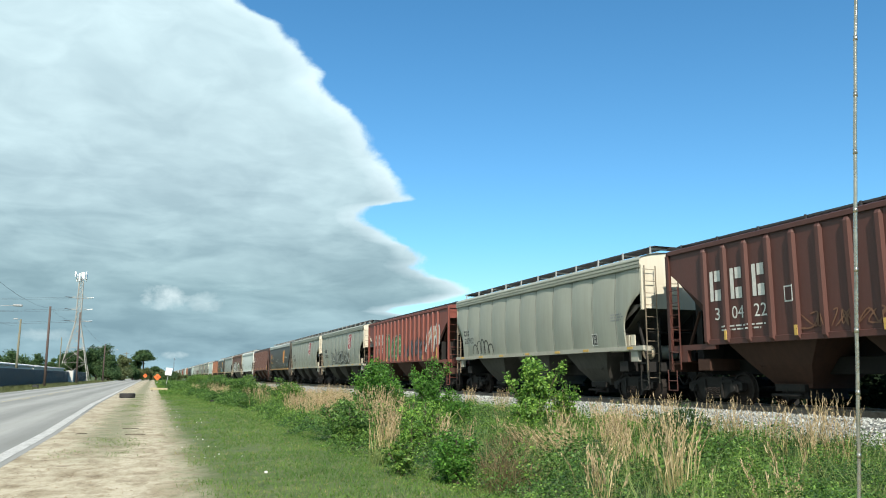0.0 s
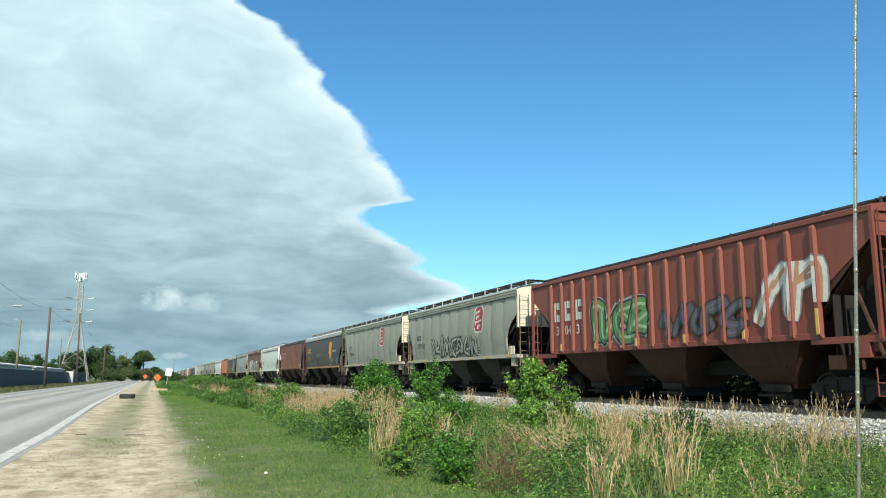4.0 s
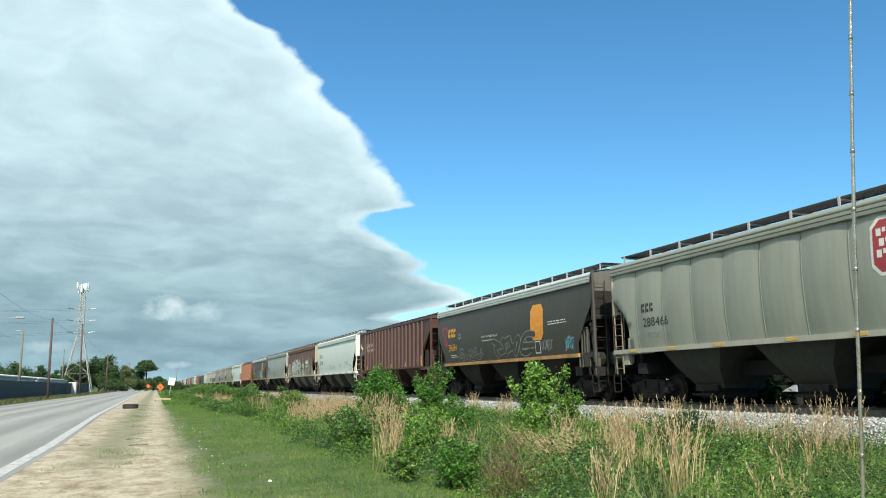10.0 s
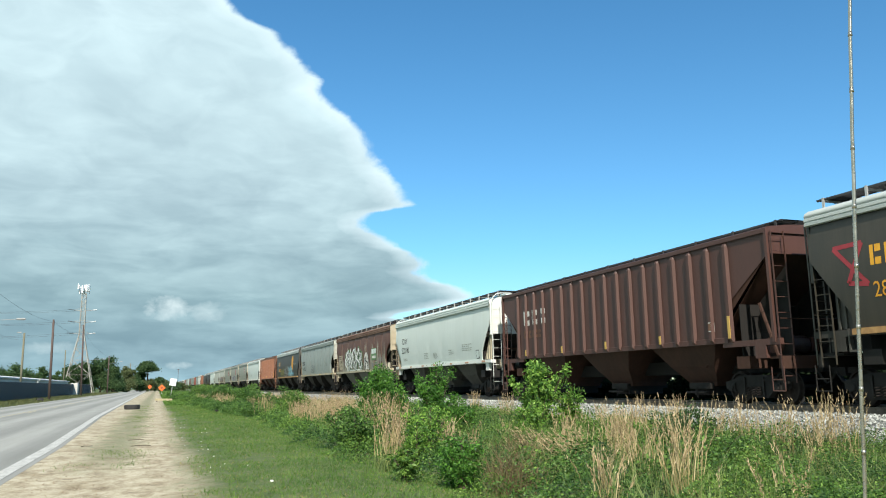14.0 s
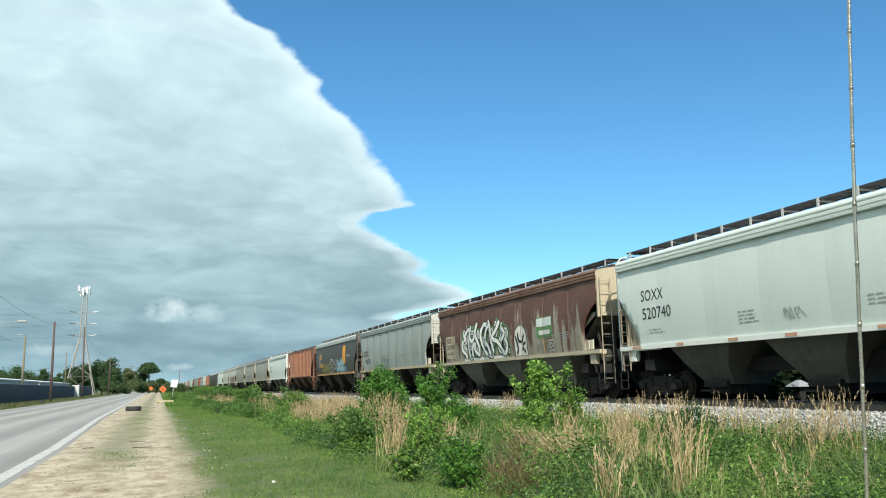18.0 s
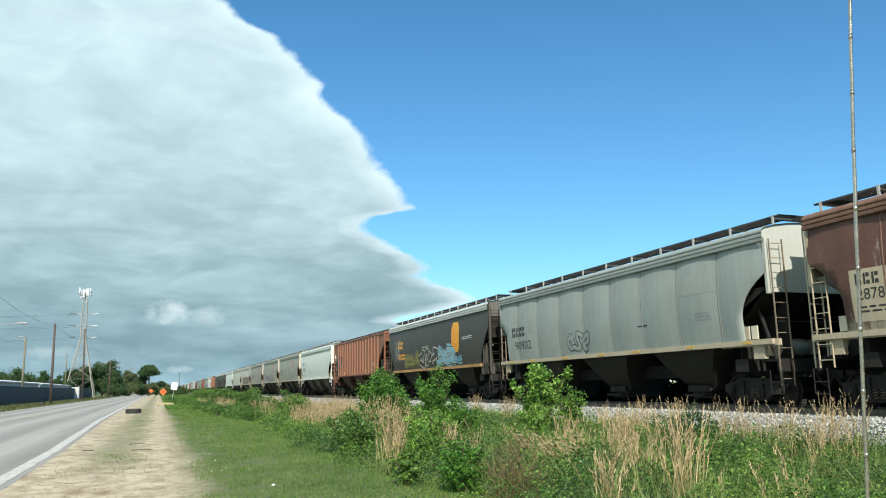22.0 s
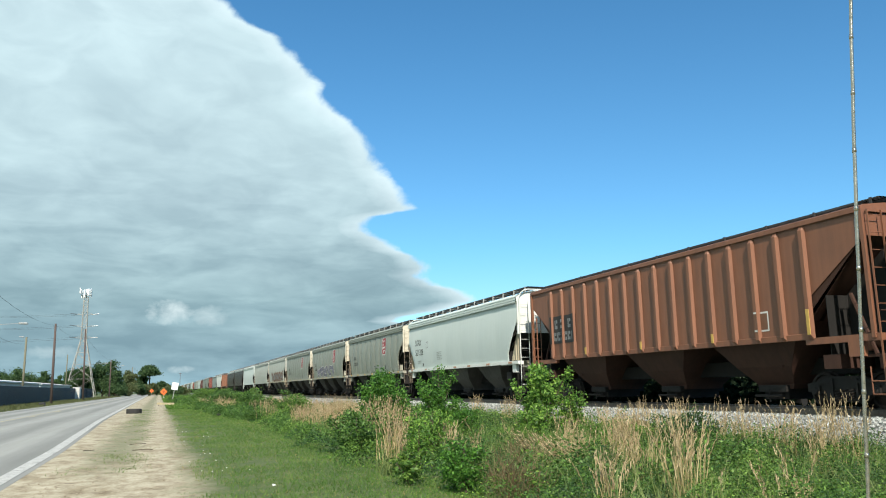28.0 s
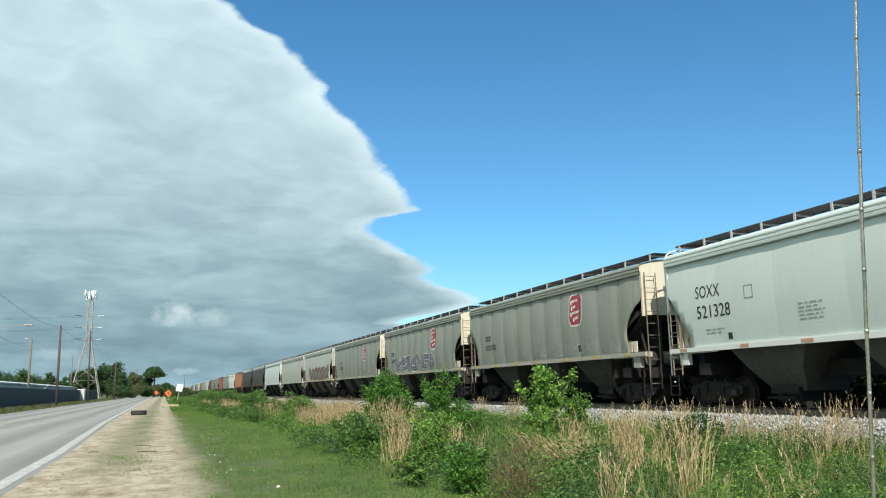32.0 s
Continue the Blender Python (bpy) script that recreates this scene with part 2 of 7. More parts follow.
paint("end_cream", (0.62, 0.59, 0.48), (0.48, 0.42, 0.31), dirty=0.5, rusty=0.08)
paint("dark_steel", (0.015, 0.0147, 0.0143), (0.027, 0.024, 0.021), dirty=0.6, rusty=0.15, rough=0.7, gloss=0.25)
# hopper colours: grime, plus underbody shade put into the base colour
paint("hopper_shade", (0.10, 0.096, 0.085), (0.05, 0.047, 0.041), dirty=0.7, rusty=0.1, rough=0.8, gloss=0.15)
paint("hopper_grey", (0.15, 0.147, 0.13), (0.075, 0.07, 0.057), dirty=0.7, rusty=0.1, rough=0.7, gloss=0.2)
paint("hopper_brown", (0.072, 0.037, 0.027), (0.034, 0.022, 0.017), dirty=0.7, rusty=0.1, rough=0.7, gloss=0.15)
paint("ladder_rust", (0.25, 0.205, 0.15), (0.12, 0.085, 0.055), dirty=0.7, rusty=0.2, rough=0.75)
# darker grey pockets, with more of the underbody shade in the colour
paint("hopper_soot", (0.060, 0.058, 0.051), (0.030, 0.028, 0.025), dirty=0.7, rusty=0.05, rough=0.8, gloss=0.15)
paint("grey_pale_paint", (0.325, 0.34, 0.285), (0.215, 0.215, 0.172), dirty=0.6, rusty=0.05, rough=0.4)
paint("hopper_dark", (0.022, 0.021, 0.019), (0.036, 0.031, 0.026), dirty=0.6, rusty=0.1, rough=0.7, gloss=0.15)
grained("wheel_steel", (0.020, 0.017, 0.016), (0.040, 0.034, 0.030), 9, 0.75, 0.0)
MATS["wheel_steel"].node_tree.nodes["Principled BSDF"].inputs["Specular IOR Level"].default_value = 0.12
grained("seam_dark", (0.14, 0.145, 0.125), (0.22, 0.225, 0.195), 5, 0.7, bump_by=0.05)
grained("faded_orange", (0.38, 0.20, 0.12), (0.55, 0.33, 0.22), 9, 0.6, bump_by=0.05)
grained("faded_yellow", (0.42, 0.27, 0.07), (0.62, 0.40, 0.10), 9, 0.6, bump_by=0.05)
grained("board_steel", (0.03, 0.03, 0.032), (0.075, 0.075, 0.075), 12, 0.6, 0.4)
grained("rail_steel", (0.10, 0.085, 0.07), (0.22, 0.2, 0.18), 10, 0.4, 0.8)
grained("orange_mark", (0.62, 0.20, 0.03), (0.80, 0.33, 0.05), 6, 0.55, bump_by=0.05)
grained("yellow_sill", (0.20, 0.09, 0.04), (0.54, 0.33, 0.12), 4, 0.65, bump_by=0.12)
grained("white_mark", (0.50, 0.49, 0.45), (0.72, 0.71, 0.67), 6, 0.6, bump_by=0.05)
grained("black_mark", (0.015, 0.015, 0.015), (0.04, 0.04, 0.038), 6, 0.6, bump_by=0.05)
grained("bright_mark", (0.62, 0.64, 0.60), (0.80, 0.82, 0.78), 3, 0.6, bump_by=0.05)
grained("grey_mark", (0.16, 0.17, 0.17), (0.30, 0.31, 0.31), 6, 0.6, bump_by=0.05)
grained("scrawl_grey", (0.27, 0.29, 0.255), (0.34, 0.36, 0.32), 3, 0.6, bump_by=0.05)
grained("red_mark", (0.25, 0.022, 0.032), (0.35, 0.04, 0.048), 6, 0.5, bump_by=0.05)
grained("gold_mark", (0.62, 0.26, 0.015), (0.82, 0.42, 0.03), 4, 0.5, bump_by=0.05)
grained("green_mark", (0.05, 0.15, 0.05), (0.14, 0.30, 0.12), 3, 0.6, bump_by=0.05)
grained("blue_mark", (0.10, 0.28, 0.38), (0.25, 0.50, 0.60), 3, 0.6, bump_by=0.05)
grained("olive_mark", (0.13, 0.13, 0.035), (0.22, 0.20, 0.06), 3, 0.6, bump_by=0.05)
grained("purple_mark", (0.07, 0.06, 0.12), (0.16, 0.14, 0.22), 3, 0.6, bump_by=0.05)
grained("pale_green_mark", (0.20, 0.36, 0.20), (0.36, 0.52, 0.34), 3, 0.6, bump_by=0.05)
grained("soot_mark", (0.06, 0.062, 0.06), (0.11, 0.112, 0.105), 3, 0.6, bump_by=0.05)
grained("brown_mark", (0.13, 0.06, 0.035), (0.22, 0.11, 0.06), 3, 0.6, bump_by=0.05)
# ground
grained("road_yellow", (0.30, 0.27, 0.18), (0.50, 0.41, 0.22), 7, 0.7, bump_by=0.2)
grained("tie_wood", (0.03, 0.024, 0.018), (0.10, 0.08, 0.06), 9, 0.9)
grained("fence_metal", (0.058, 0.063, 0.068), (0.09, 0.095, 0.10), 3, 0.6, stretch=(1, 1, 0.2))
grained("pole_wood", (0.06, 0.042, 0.036), (0.12, 0.085, 0.072), 10, 0.85, stretch=(1, 1, 0.08))
grained("pale_pole", (0.12, 0.115, 0.075), (0.20, 0.19, 0.13), 10, 0.85, stretch=(1, 1, 0.08))
grained("galvanised", (0.30, 0.31, 0.30), (0.50, 0.51, 0.50), 8, 0.5, 0.4)
grained("tower_steel", (0.27, 0.265, 0.235), (0.42, 0.41, 0.37), 5, 0.6, 0.2)
grained("wire_black", (0.02, 0.02, 0.02), (0.05, 0.05, 0.05), 8, 0.6)
grained("white_plastic", (0.70, 0.71, 0.71), (0.82, 0.83, 0.83), 8, 0.45)
grained("dark_glass", (0.03, 0.032, 0.034), (0.08, 0.085, 0.09), 6, 0.4)
grained("white_roof", (0.58, 0.57, 0.54), (0.76, 0.75, 0.72), 2, 0.6)
grained("pale_wall", (0.45, 0.44, 0.40), (0.60, 0.59, 0.55), 3, 0.8)
grained("sign_orange", (0.80, 0.13, 0.02), (0.90, 0.18, 0.03), 8, 0.5, bump_by=0.02)
grained("rubber", (0.012, 0.012, 0.012), (0.035, 0.034, 0.032), 12, 0.75)
grained("whip_steel", (0.30, 0.28, 0.22), (0.52, 0.49, 0.41), 26, 0.27, 0.85)
grained("bark", (0.05, 0.038, 0.025), (0.13, 0.10, 0.07), 14, 0.9, stretch=(1, 1, 0.2))
grained("litter_white", (0.62, 0.61, 0.57), (0.80, 0.79, 0.75), 20, 0.7)
grained("clod_tan", (0.22, 0.17, 0.11), (0.50, 0.42, 0.31), 5, 0.9)
leafy("stone_grey", (0.14, 0.148, 0.14), (0.49, 0.51, 0.48), rough=0.85, through=0.0, mid=(0.295, 0.308, 0.29), broad=0.2)
leafy("leaf_bright", (0.028, 0.078, 0.014), (0.22, 0.345, 0.065), mid=(0.095, 0.19, 0.033), gloss=0.3, rough=0.5)
leafy("leaf_fresh", (0.025, 0.085, 0.012), (0.32, 0.50, 0.09), mid=(0.125, 0.265, 0.042), gloss=0.3, rough=0.5)
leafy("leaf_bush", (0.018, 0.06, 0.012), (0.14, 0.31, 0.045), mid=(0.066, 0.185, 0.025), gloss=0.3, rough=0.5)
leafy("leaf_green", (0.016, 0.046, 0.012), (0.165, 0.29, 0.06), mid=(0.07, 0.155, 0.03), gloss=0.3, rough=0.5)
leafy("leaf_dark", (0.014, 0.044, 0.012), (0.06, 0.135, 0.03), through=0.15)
# near-black leaves: the shade beneath the train is put into their colour
leafy("leaf_shade", (0.010, 0.017, 0.010), (0.024, 0.038, 0.02), rough=1.0, through=0.02, gloss=0.0)
leafy("leaf_olive", (0.07, 0.095, 0.04), (0.17, 0.20, 0.09), through=0.3, gloss=0.1)
leafy("leaf_far", (0.034, 0.072, 0.032), (0.10, 0.165, 0.065), through=0.3, gloss=0.1)
leafy("grass_green", (0.055, 0.12, 0.02), (0.20, 0.265, 0.065), mid=(0.095, 0.195, 0.034), broad=0.7, gloss=0.2)
leafy("grass_dry", (0.16, 0.135, 0.06), (0.64, 0.53, 0.30), rough=0.7, gloss=0.2, mid=(0.41, 0.33, 0.16))
leafy("grass_head", (0.24, 0.17, 0.09), (0.66, 0.52, 0.33), rough=0.9, gloss=0.1)
leafy("grass_straw", (0.13, 0.15, 0.035), (0.42, 0.36, 0.14), rough=0.7, gloss=0.2)
leafy("grass_brown", (0.09, 0.07, 0.035), (0.26, 0.20, 0.11), rough=0.9, gloss=0.1)
leafy("grass_dull", (0.06, 0.075, 0.025), (0.14, 0.15, 0.06))
leafy("weed_pale", (0.10, 0.16, 0.045), (0.24, 0.30, 0.10))


def rusted_side_material():
    """Old cream paint showing through a coat of rust: bare streaks down the side and a ragged lower band."""
    m, t, b = material("rusted_side")
    v = where(t)
    s = t.nodes.new("ShaderNodeSeparateXYZ")
    t.links.new(v, s.inputs[0])
    mp = t.nodes.new("ShaderNodeMapping")
    mp.inputs["Scale"].default_value = (1.0, 1.0, 0.12)
    t.links.new(v, mp.inputs[0])
    streak = noise_tex(t, mp.outputs[0], 2.2, 7, 0.68)
    patch = noise_tex(t, v, 0.9, 7, 0.65, 0.5)
    fine = noise_tex(t, v, 12, 6, 0.65)
    low_ = maths(t, "MULTIPLY", maths(t, "SUBTRACT", 2.75, s.outputs[2]), 0.34)
    f = maths(t, "ADD", maths(t, "ADD", maths(t, "MULTIPLY", maths(t, "MULTIPLY_ADD", streak, 2.0, -0.5), 1.3), maths(t, "MULTIPLY", patch, 0.7)), low_)
    f = maths(t, "ADD", f, maths(t, "MULTIPLY", fine, 0.25))
    bare = maths(t, "MULTIPLY_ADD", f, 4.5, -4.7, clamp=True)
    rust_ = ramp(t, maths(t, "ADD", maths(t, "MULTIPLY", patch, 0.6), maths(t, "MULTIPLY", fine, 0.4)), [(0.3, (0.065, 0.029, 0.022)), (0.5, (0.105, 0.046, 0.033)), (0.7, (0.15, 0.075, 0.05))])
    old = ramp(t, maths(t, "ADD", maths(t, "MULTIPLY", streak, 0.5), maths(t, "MULTIPLY", fine, 0.5)), [(0.3, (0.15, 0.132, 0.095)), (0.65, (0.34, 0.315, 0.245))])
    feed(t, b, "Base Color", mix(t, bare, rust_, old))
    feed(t, b, "Roughness", 0.6)
    bump(t, b, fine, 0.12, 0.01)
    return m


def ground_material():
    """Turf over sandy soil; bare pale dirt along the road's edge."""
    m, t, b = material("soil_and_turf")
    v = where(t)
    s = t.nodes.new("ShaderNodeSeparateXYZ")
    t.links.new(v, s.inputs[0])
    n1 = noise_tex(t, v, 0.35, 6, 0.6)
    n2 = noise_tex(t, v, 2.2, 8, 0.65)
    n3 = noise_tex(t, v, 16, 8, 0.7)
    turf = ramp(t, maths(t, "ADD", maths(t, "MULTIPLY", n2, 0.5), maths(t, "MULTIPLY", n3, 0.5)), [(0.34, (0.03, 0.06, 0.014)), (0.5, (0.075, 0.11, 0.028)), (0.66, (0.19, 0.175, 0.08))])
    dirt = ramp(t, maths(t, "ADD", maths(t, "MULTIPLY", n2, 0.6), maths(t, "MULTIPLY", n3, 0.4)), [(0.33, (0.15, 0.115, 0.07)), (0.41, (0.34, 0.28, 0.19)), (0.50, (0.46, 0.40, 0.28)), (0.58, (0.525, 0.465, 0.34)), (0.72, (0.64, 0.585, 0.455))])
    mp = t.nodes.new("ShaderNodeMapping")
    mp.inputs["Scale"].default_value = (1.0, 0.55, 1.0)
    t.links.new(v, mp.inputs[0])
    blot = noise_tex(t, mp.outputs[0], 1.5, 9, 0.68, 0.6)
    dirt = mix(t, maths(t, "MULTIPLY_ADD", blot, 6.0, -2.75, clamp=True), dirt, mix(t, 1.0, dirt, (0.66, 0.62, 0.56), "MULTIPLY"))
    crumb = noise_tex(t, mp.outputs[0], 5.5, 9, 0.7, 0.3)
    dirt = mix(t, maths(t, "MULTIPLY_ADD", crumb, 6.0, -3.05, clamp=True), dirt, mix(t, 1.0, dirt, (0.60, 0.55, 0.48), "MULTIPLY"))
    thin = ramp(t, maths(t, "ADD", maths(t, "MULTIPLY", n2, 0.6), maths(t, "MULTIPLY", n3, 0.4)), [(0.3, (0.10, 0.115, 0.05)), (0.7, (0.25, 0.245, 0.14))])
    x = maths(t, "ADD", s.outputs[0], maths(t, "MULTIPLY_ADD", n2, 1.7, -0.85))
    x = maths(t, "ADD", x, maths(t, "MULTIPLY_ADD", n3, 1.1, -0.55))
    x = maths(t, "ADD", x, maths(t, "MULTIPLY_ADD", n1, 0.7, -0.35))
    band = maths(t, "DIVIDE", maths(t, "ADD", x, 13.0), 15.0, clamp=True)
    # across: turf | (road) | dirt | tyre-worn grass strip | dirt | turf
    is_dirt = ramp(t, band, [(0.0, (0, 0, 0)), (0.64, (0, 0, 0)), (0.68, (1, 1, 1)), (0.882, (1, 1, 1)), (0.925, (0, 0, 0))])
    strip = ramp(t, band, [(0.765, (0, 0, 0)), (0.80, (1, 1, 1)), (0.83, (1, 1, 1)), (0.855, (0, 0, 0))])
    strip = maths(t, "MULTIPLY", strip, maths(t, "MULTIPLY_ADD", s.outputs[1], 0.2, -2.5, clamp=True))   # the strip is worn away nearer by
    col = mix(t, is_dirt, turf, dirt)
    col = mix(t, maths(t, "MULTIPLY", strip, maths(t, "MULTIPLY_ADD", n2, 3.2, -0.85, clamp=True)), col, thin)
    feed(t, b, "Base Color", col)
    feed(t, b, "Roughness", 0.95)
    bump(t, b, maths(t, "ADD", n2, maths(t, "MULTIPLY", n3, 0.5)), 0.5, 0.05)
    return m


def ballast_material():
    m, t, b = material("ballast")
    v = where(t)
    vo = node(t, "ShaderNodeTexVoronoi", Scale=16)
    t.links.new(v, vo.inputs["Vector"])
    n = noise_tex(t, v, 1.2, 6, 0.6)
    c = ramp(t, vo.outputs["Color"], [(0.1, (0.12, 0.123, 0.12)), (0.6, (0.32, 0.328, 0.315)), (0.95, (0.55, 0.555, 0.535))])
    col = mix(t, maths(t, "MULTIPLY_ADD", n, 2.0, -0.8, clamp=True), c, (0.20, 0.185, 0.16))
    feed(t, b, "Base Color", col)
    feed(t, b, "Roughness", 0.9)
    bump(t, b, vo.outputs["Distance"], 1.0, 0.05)
    return m


def road_material():
    """Sun-bleached asphalt: fine aggregate, paler wheel tracks, darker seams along the lanes."""
    m, t, b = material("asphalt")
    v = where(t)
    s = t.nodes.new("ShaderNodeSeparateXYZ")
    t.links.new(v, s.inputs[0])
    g = noise_tex(t, v, 30, 6, 0.7)
    mp = t.nodes.new("ShaderNodeMapping")
    mp.inputs["Scale"].default_value = (1.0, 0.03, 1.0)
    t.links.new(v, mp.inputs[0])
    long_ = noise_tex(t, mp.outputs[0], 2.2, 6, 0.6)
    wide_ = noise_tex(t, v, 0.25, 5, 0.6)
    track = maths(t, "MULTIPLY_ADD", maths(t, "COSINE", maths(t, "MULTIPLY", maths(t, "ADD", s.outputs[0], 3.45), 3.3)), 0.13, 0.0)
    f = maths(t, "ADD", maths(t, "MULTIPLY", long_, 0.5), maths(t, "ADD", maths(t, "MULTIPLY", g, 0.3), maths(t, "MULTIPLY", wide_, 0.2)))
    f = maths(t, "ADD", f, track)
    feed(t, b, "Base Color", ramp(t, f, [(0.3, (0.20, 0.20, 0.18)), (0.52, (0.275, 0.273, 0.248)), (0.75, (0.37, 0.363, 0.33))]))
    feed(t, b, "Roughness", 0.85)
    bump(t, b, g, 0.4, 0.006)
    return m


def worn_line_material():
    """Road paint worn through to the asphalt in patches."""
    m, t, b = material("road_white")
    v = where(t)
    g = noise_tex(t, v, 34, 6, 0.7)
    s = noise_tex(t, v, 5, 6, 0.65)
    f = maths(t, "ADD", maths(t, "MULTIPLY", g, 0.45), maths(t, "MULTIPLY", s, 0.55))
    feed(t, b, "Base Color", ramp(t, f, [(0.40, (0.27, 0.265, 0.24)), (0.48, (0.45, 0.44, 0.41)), (0.66, (0.62, 0.61, 0.575))]))
    feed(t, b, "Roughness", 0.8)
    bump(t, b, g, 0.3, 0.004)


worn_line_material(), rusted_side_material(), ground_material(), ballast_material(), road_material()

# ---- building helpers ----
def part(name, bm, mat, parent=None, label=""):
    """Links a bmesh (or a mesh) as one object, under parent where one is given."""
    if isinstance(bm, bpy.types.Mesh):
        me = bm
    else:
        me = bpy.data.meshes.new(name)
        bm.to_mesh(me)
        bm.free()
    ob = new(name, me)
    if not me.materials:
        me.materials.append(MATS[mat])
    elif me.materials[0] != MATS[mat]:
        ob.material_slots[0].link = "OBJECT"
        ob.material_slots[0].material = MATS[mat]
    if parent is not None:
        ob.parent = parent
    if label:
        ob["label"] = label
    return ob


def box(bm, x0, x1, y0, y1, z0, z1, m=None):
    vs = [bm.verts.new((x, y, z)) for x in (x0, x1) for y in (y0, y1) for z in (z0, z1)]
    for f in ((0, 1, 3, 2), (4, 6, 7, 5), (0, 4, 5, 1), (2, 3, 7, 6), (0, 2, 6, 4), (1, 5, 7, 3)):
        bm.faces.new([vs[i] for i in f])
    if m is not None:
        bmesh.ops.transform(bm, matrix=m, verts=vs)
    return vs


def bevelled(x0, x1, y0, y1, z0, z1, by=0.02):
    bm = bmesh.new()
    box(bm, x0, x1, y0, y1, z0, z1)
    bmesh.ops.bevel(bm, geom=bm.edges[:], offset=by, segments=1, affect="EDGES")
    return bm


def tube(bm, a, b, r0, r1=None, n=8, cap=True):
    """A straight tapered bar from a to b."""
    r1 = r0 if r1 is None else r1
    a, b = Vector(a), Vector(b)
    d = (b - a).normalized()
    u = d.orthogonal().normalized()
    w = d.cross(u)
    rings = []
    for p, r in ((a, r0), (b, r1)):
        rings.append([bm.verts.new(p + (u * math.cos(k * math.tau / n) + w * math.sin(k * math.tau / n)) * r) for k in range(n)])
    for k in range(n):
        f = bm.faces.new((rings[0][k], rings[0][(k + 1) % n], rings[1][(k + 1) % n], rings[1][k]))
        f.smooth = n > 6
    if cap:
        bm.faces.new(rings[0][::-1])
        bm.faces.new(rings[1])


def pipe(bm, pts, r, n=6):
    """A bent bar through pts, as one connected skin."""
    pts = [Vector(p) for p in pts]
    rings, u = [], None
    for i, p in enumerate(pts):
        d = (pts[min(i + 1, len(pts) - 1)] - pts[max(i - 1, 0)]).normalized()
        u = d.orthogonal().normalized() if u is None else (u - d * u.dot(d)).normalized()
        w = d.cross(u)
        rings.append([bm.verts.new(p + (u * math.cos(k * math.tau / n) + w * math.sin(k * math.tau / n)) * r) for k in range(n)])
    for a, b in zip(rings, rings[1:]):
        for k in range(n):
            bm.faces.new((a[k], a[(k + 1) % n], b[(k + 1) % n], b[k]))
    bm.faces.new(rings[0][::-1])
    bm.faces.new(rings[-1])


def disc_wheel(bm, x, r, flange, n=28):
    """A railway wheel: tread, flange and a dished web, turning about x."""
    prof = [(x - 0.06, 0.11), (x - 0.06, r * 0.5), (x - 0.02, r * 0.84), (x - 0.07, r * 0.86), (x - 0.07, r * 0.985), (x + 0.045, r), (x + 0.055, r + flange), (x + 0.075, r + flange), (x + 0.08, r * 0.86), (x + 0.04, r * 0.84), (x + 0.02, r * 0.5), (x + 0.07, 0.11)]
    rings = [[bm.verts.new((px, math.cos(k * math.tau / n) * pr, math.sin(k * math.tau / n) * pr)) for k in range(n)] for px, pr in prof]
    for i in range(len(prof) - 1):
        for k in range(n):
            bm.faces.new((rings[i][k], rings[i][(k + 1) % n], rings[i + 1][(k + 1) % n], rings[i + 1][k]))
    bm.faces.new(rings[0][::-1])
    bm.faces.new(rings[-1])


def mesh_np(name, verts, k):
    """A mesh of separate k-cornered faces from an array of corners (n * k, 3)."""
    verts = np.asarray(verts, dtype=np.float32).reshape(-1, 3)
    n = len(verts)
    me = bpy.data.meshes.new(name)
    me.vertices.add(n)
    me.vertices.foreach_set("co", verts.ravel())
    me.loops.add(n)
    me.loops.foreach_set("vertex_index", np.arange(n, dtype=np.int32))
    me.polygons.add(n // k)
    me.polygons.foreach_set("loop_start", np.arange(0, n, k, dtype=np.int32))
    me.polygons.foreach_set("loop_total", np.full(n // k, k, dtype=np.int32))
    me.update(calc_edges=True)
    me.validate()
    return me


rng = np.random.default_rng(7)

# ---- ground, road, track ----
RAIL_Z, TRACK_X = 0.56, 16.6


def height(x, y):
    """Ground height: a shallow ditch between the verge and the track bed."""
    h = 0.0
    if 3.0 < x < 13.0:
        h -= 0.22 * math.sin((x - 3.0) / 10.0 * math.pi)
    return h


bm = bmesh.new()
xs = [-3000, -900, -300, -120, -60, -30, -18, -13, -8, -4, -2, -1, 0, 1, 2, 3, 4, 5, 6, 7, 8, 9, 10, 11, 12, 13, 15, 20, 30, 60, 150, 500, 1500, 3000]
ys = [-3000, -900, -300, -100, -30, -10, 0, 5, 10, 15, 20, 30, 40, 60, 80, 120, 180, 260, 400, 700, 1300, 3000]
grid = [[bm.verts.new((x, y, height(x, y))) for x in xs] for y in ys]
for j in range(len(ys) - 1):
    for i in range(len(xs) - 1):
        bm.faces.new((grid[j][i], grid[j][i + 1], grid[j + 1][i + 1], grid[j + 1][i]))
tagged(part("ground", bm, "soil_and_turf"), "sandy dirt shoulder and rough turf verge", "ground", kind="structure")

ROAD = (-10.6, -1.98)


def bend(y):
    """How far the road swings to the left, away from the track."""
    return float(np.interp(y, (0, 20, 41, 80, 284, 1300), (0, 0, -0.4, -0.6, -1.6, -9.0)))


bm = bmesh.new()
prev = None
for y in list(range(-60, 200, 10)) + list(range(200, 1300, 100)):
    row = [bm.verts.new((x + bend(y), y, z)) for x, z in ((ROAD[0], -0.03), (ROAD[0], 0.004), (-6.45, 0.05), (ROAD[1], 0.004), (ROAD[1], -0.03))]
    if prev:
        for i in range(4):
            bm.faces.new((prev[i], prev[i + 1], row[i + 1], row[i]))
    prev = row
tagged(part("road", bm, "asphalt"), "two-lane worn grey asphalt road", "road", kind="structure")


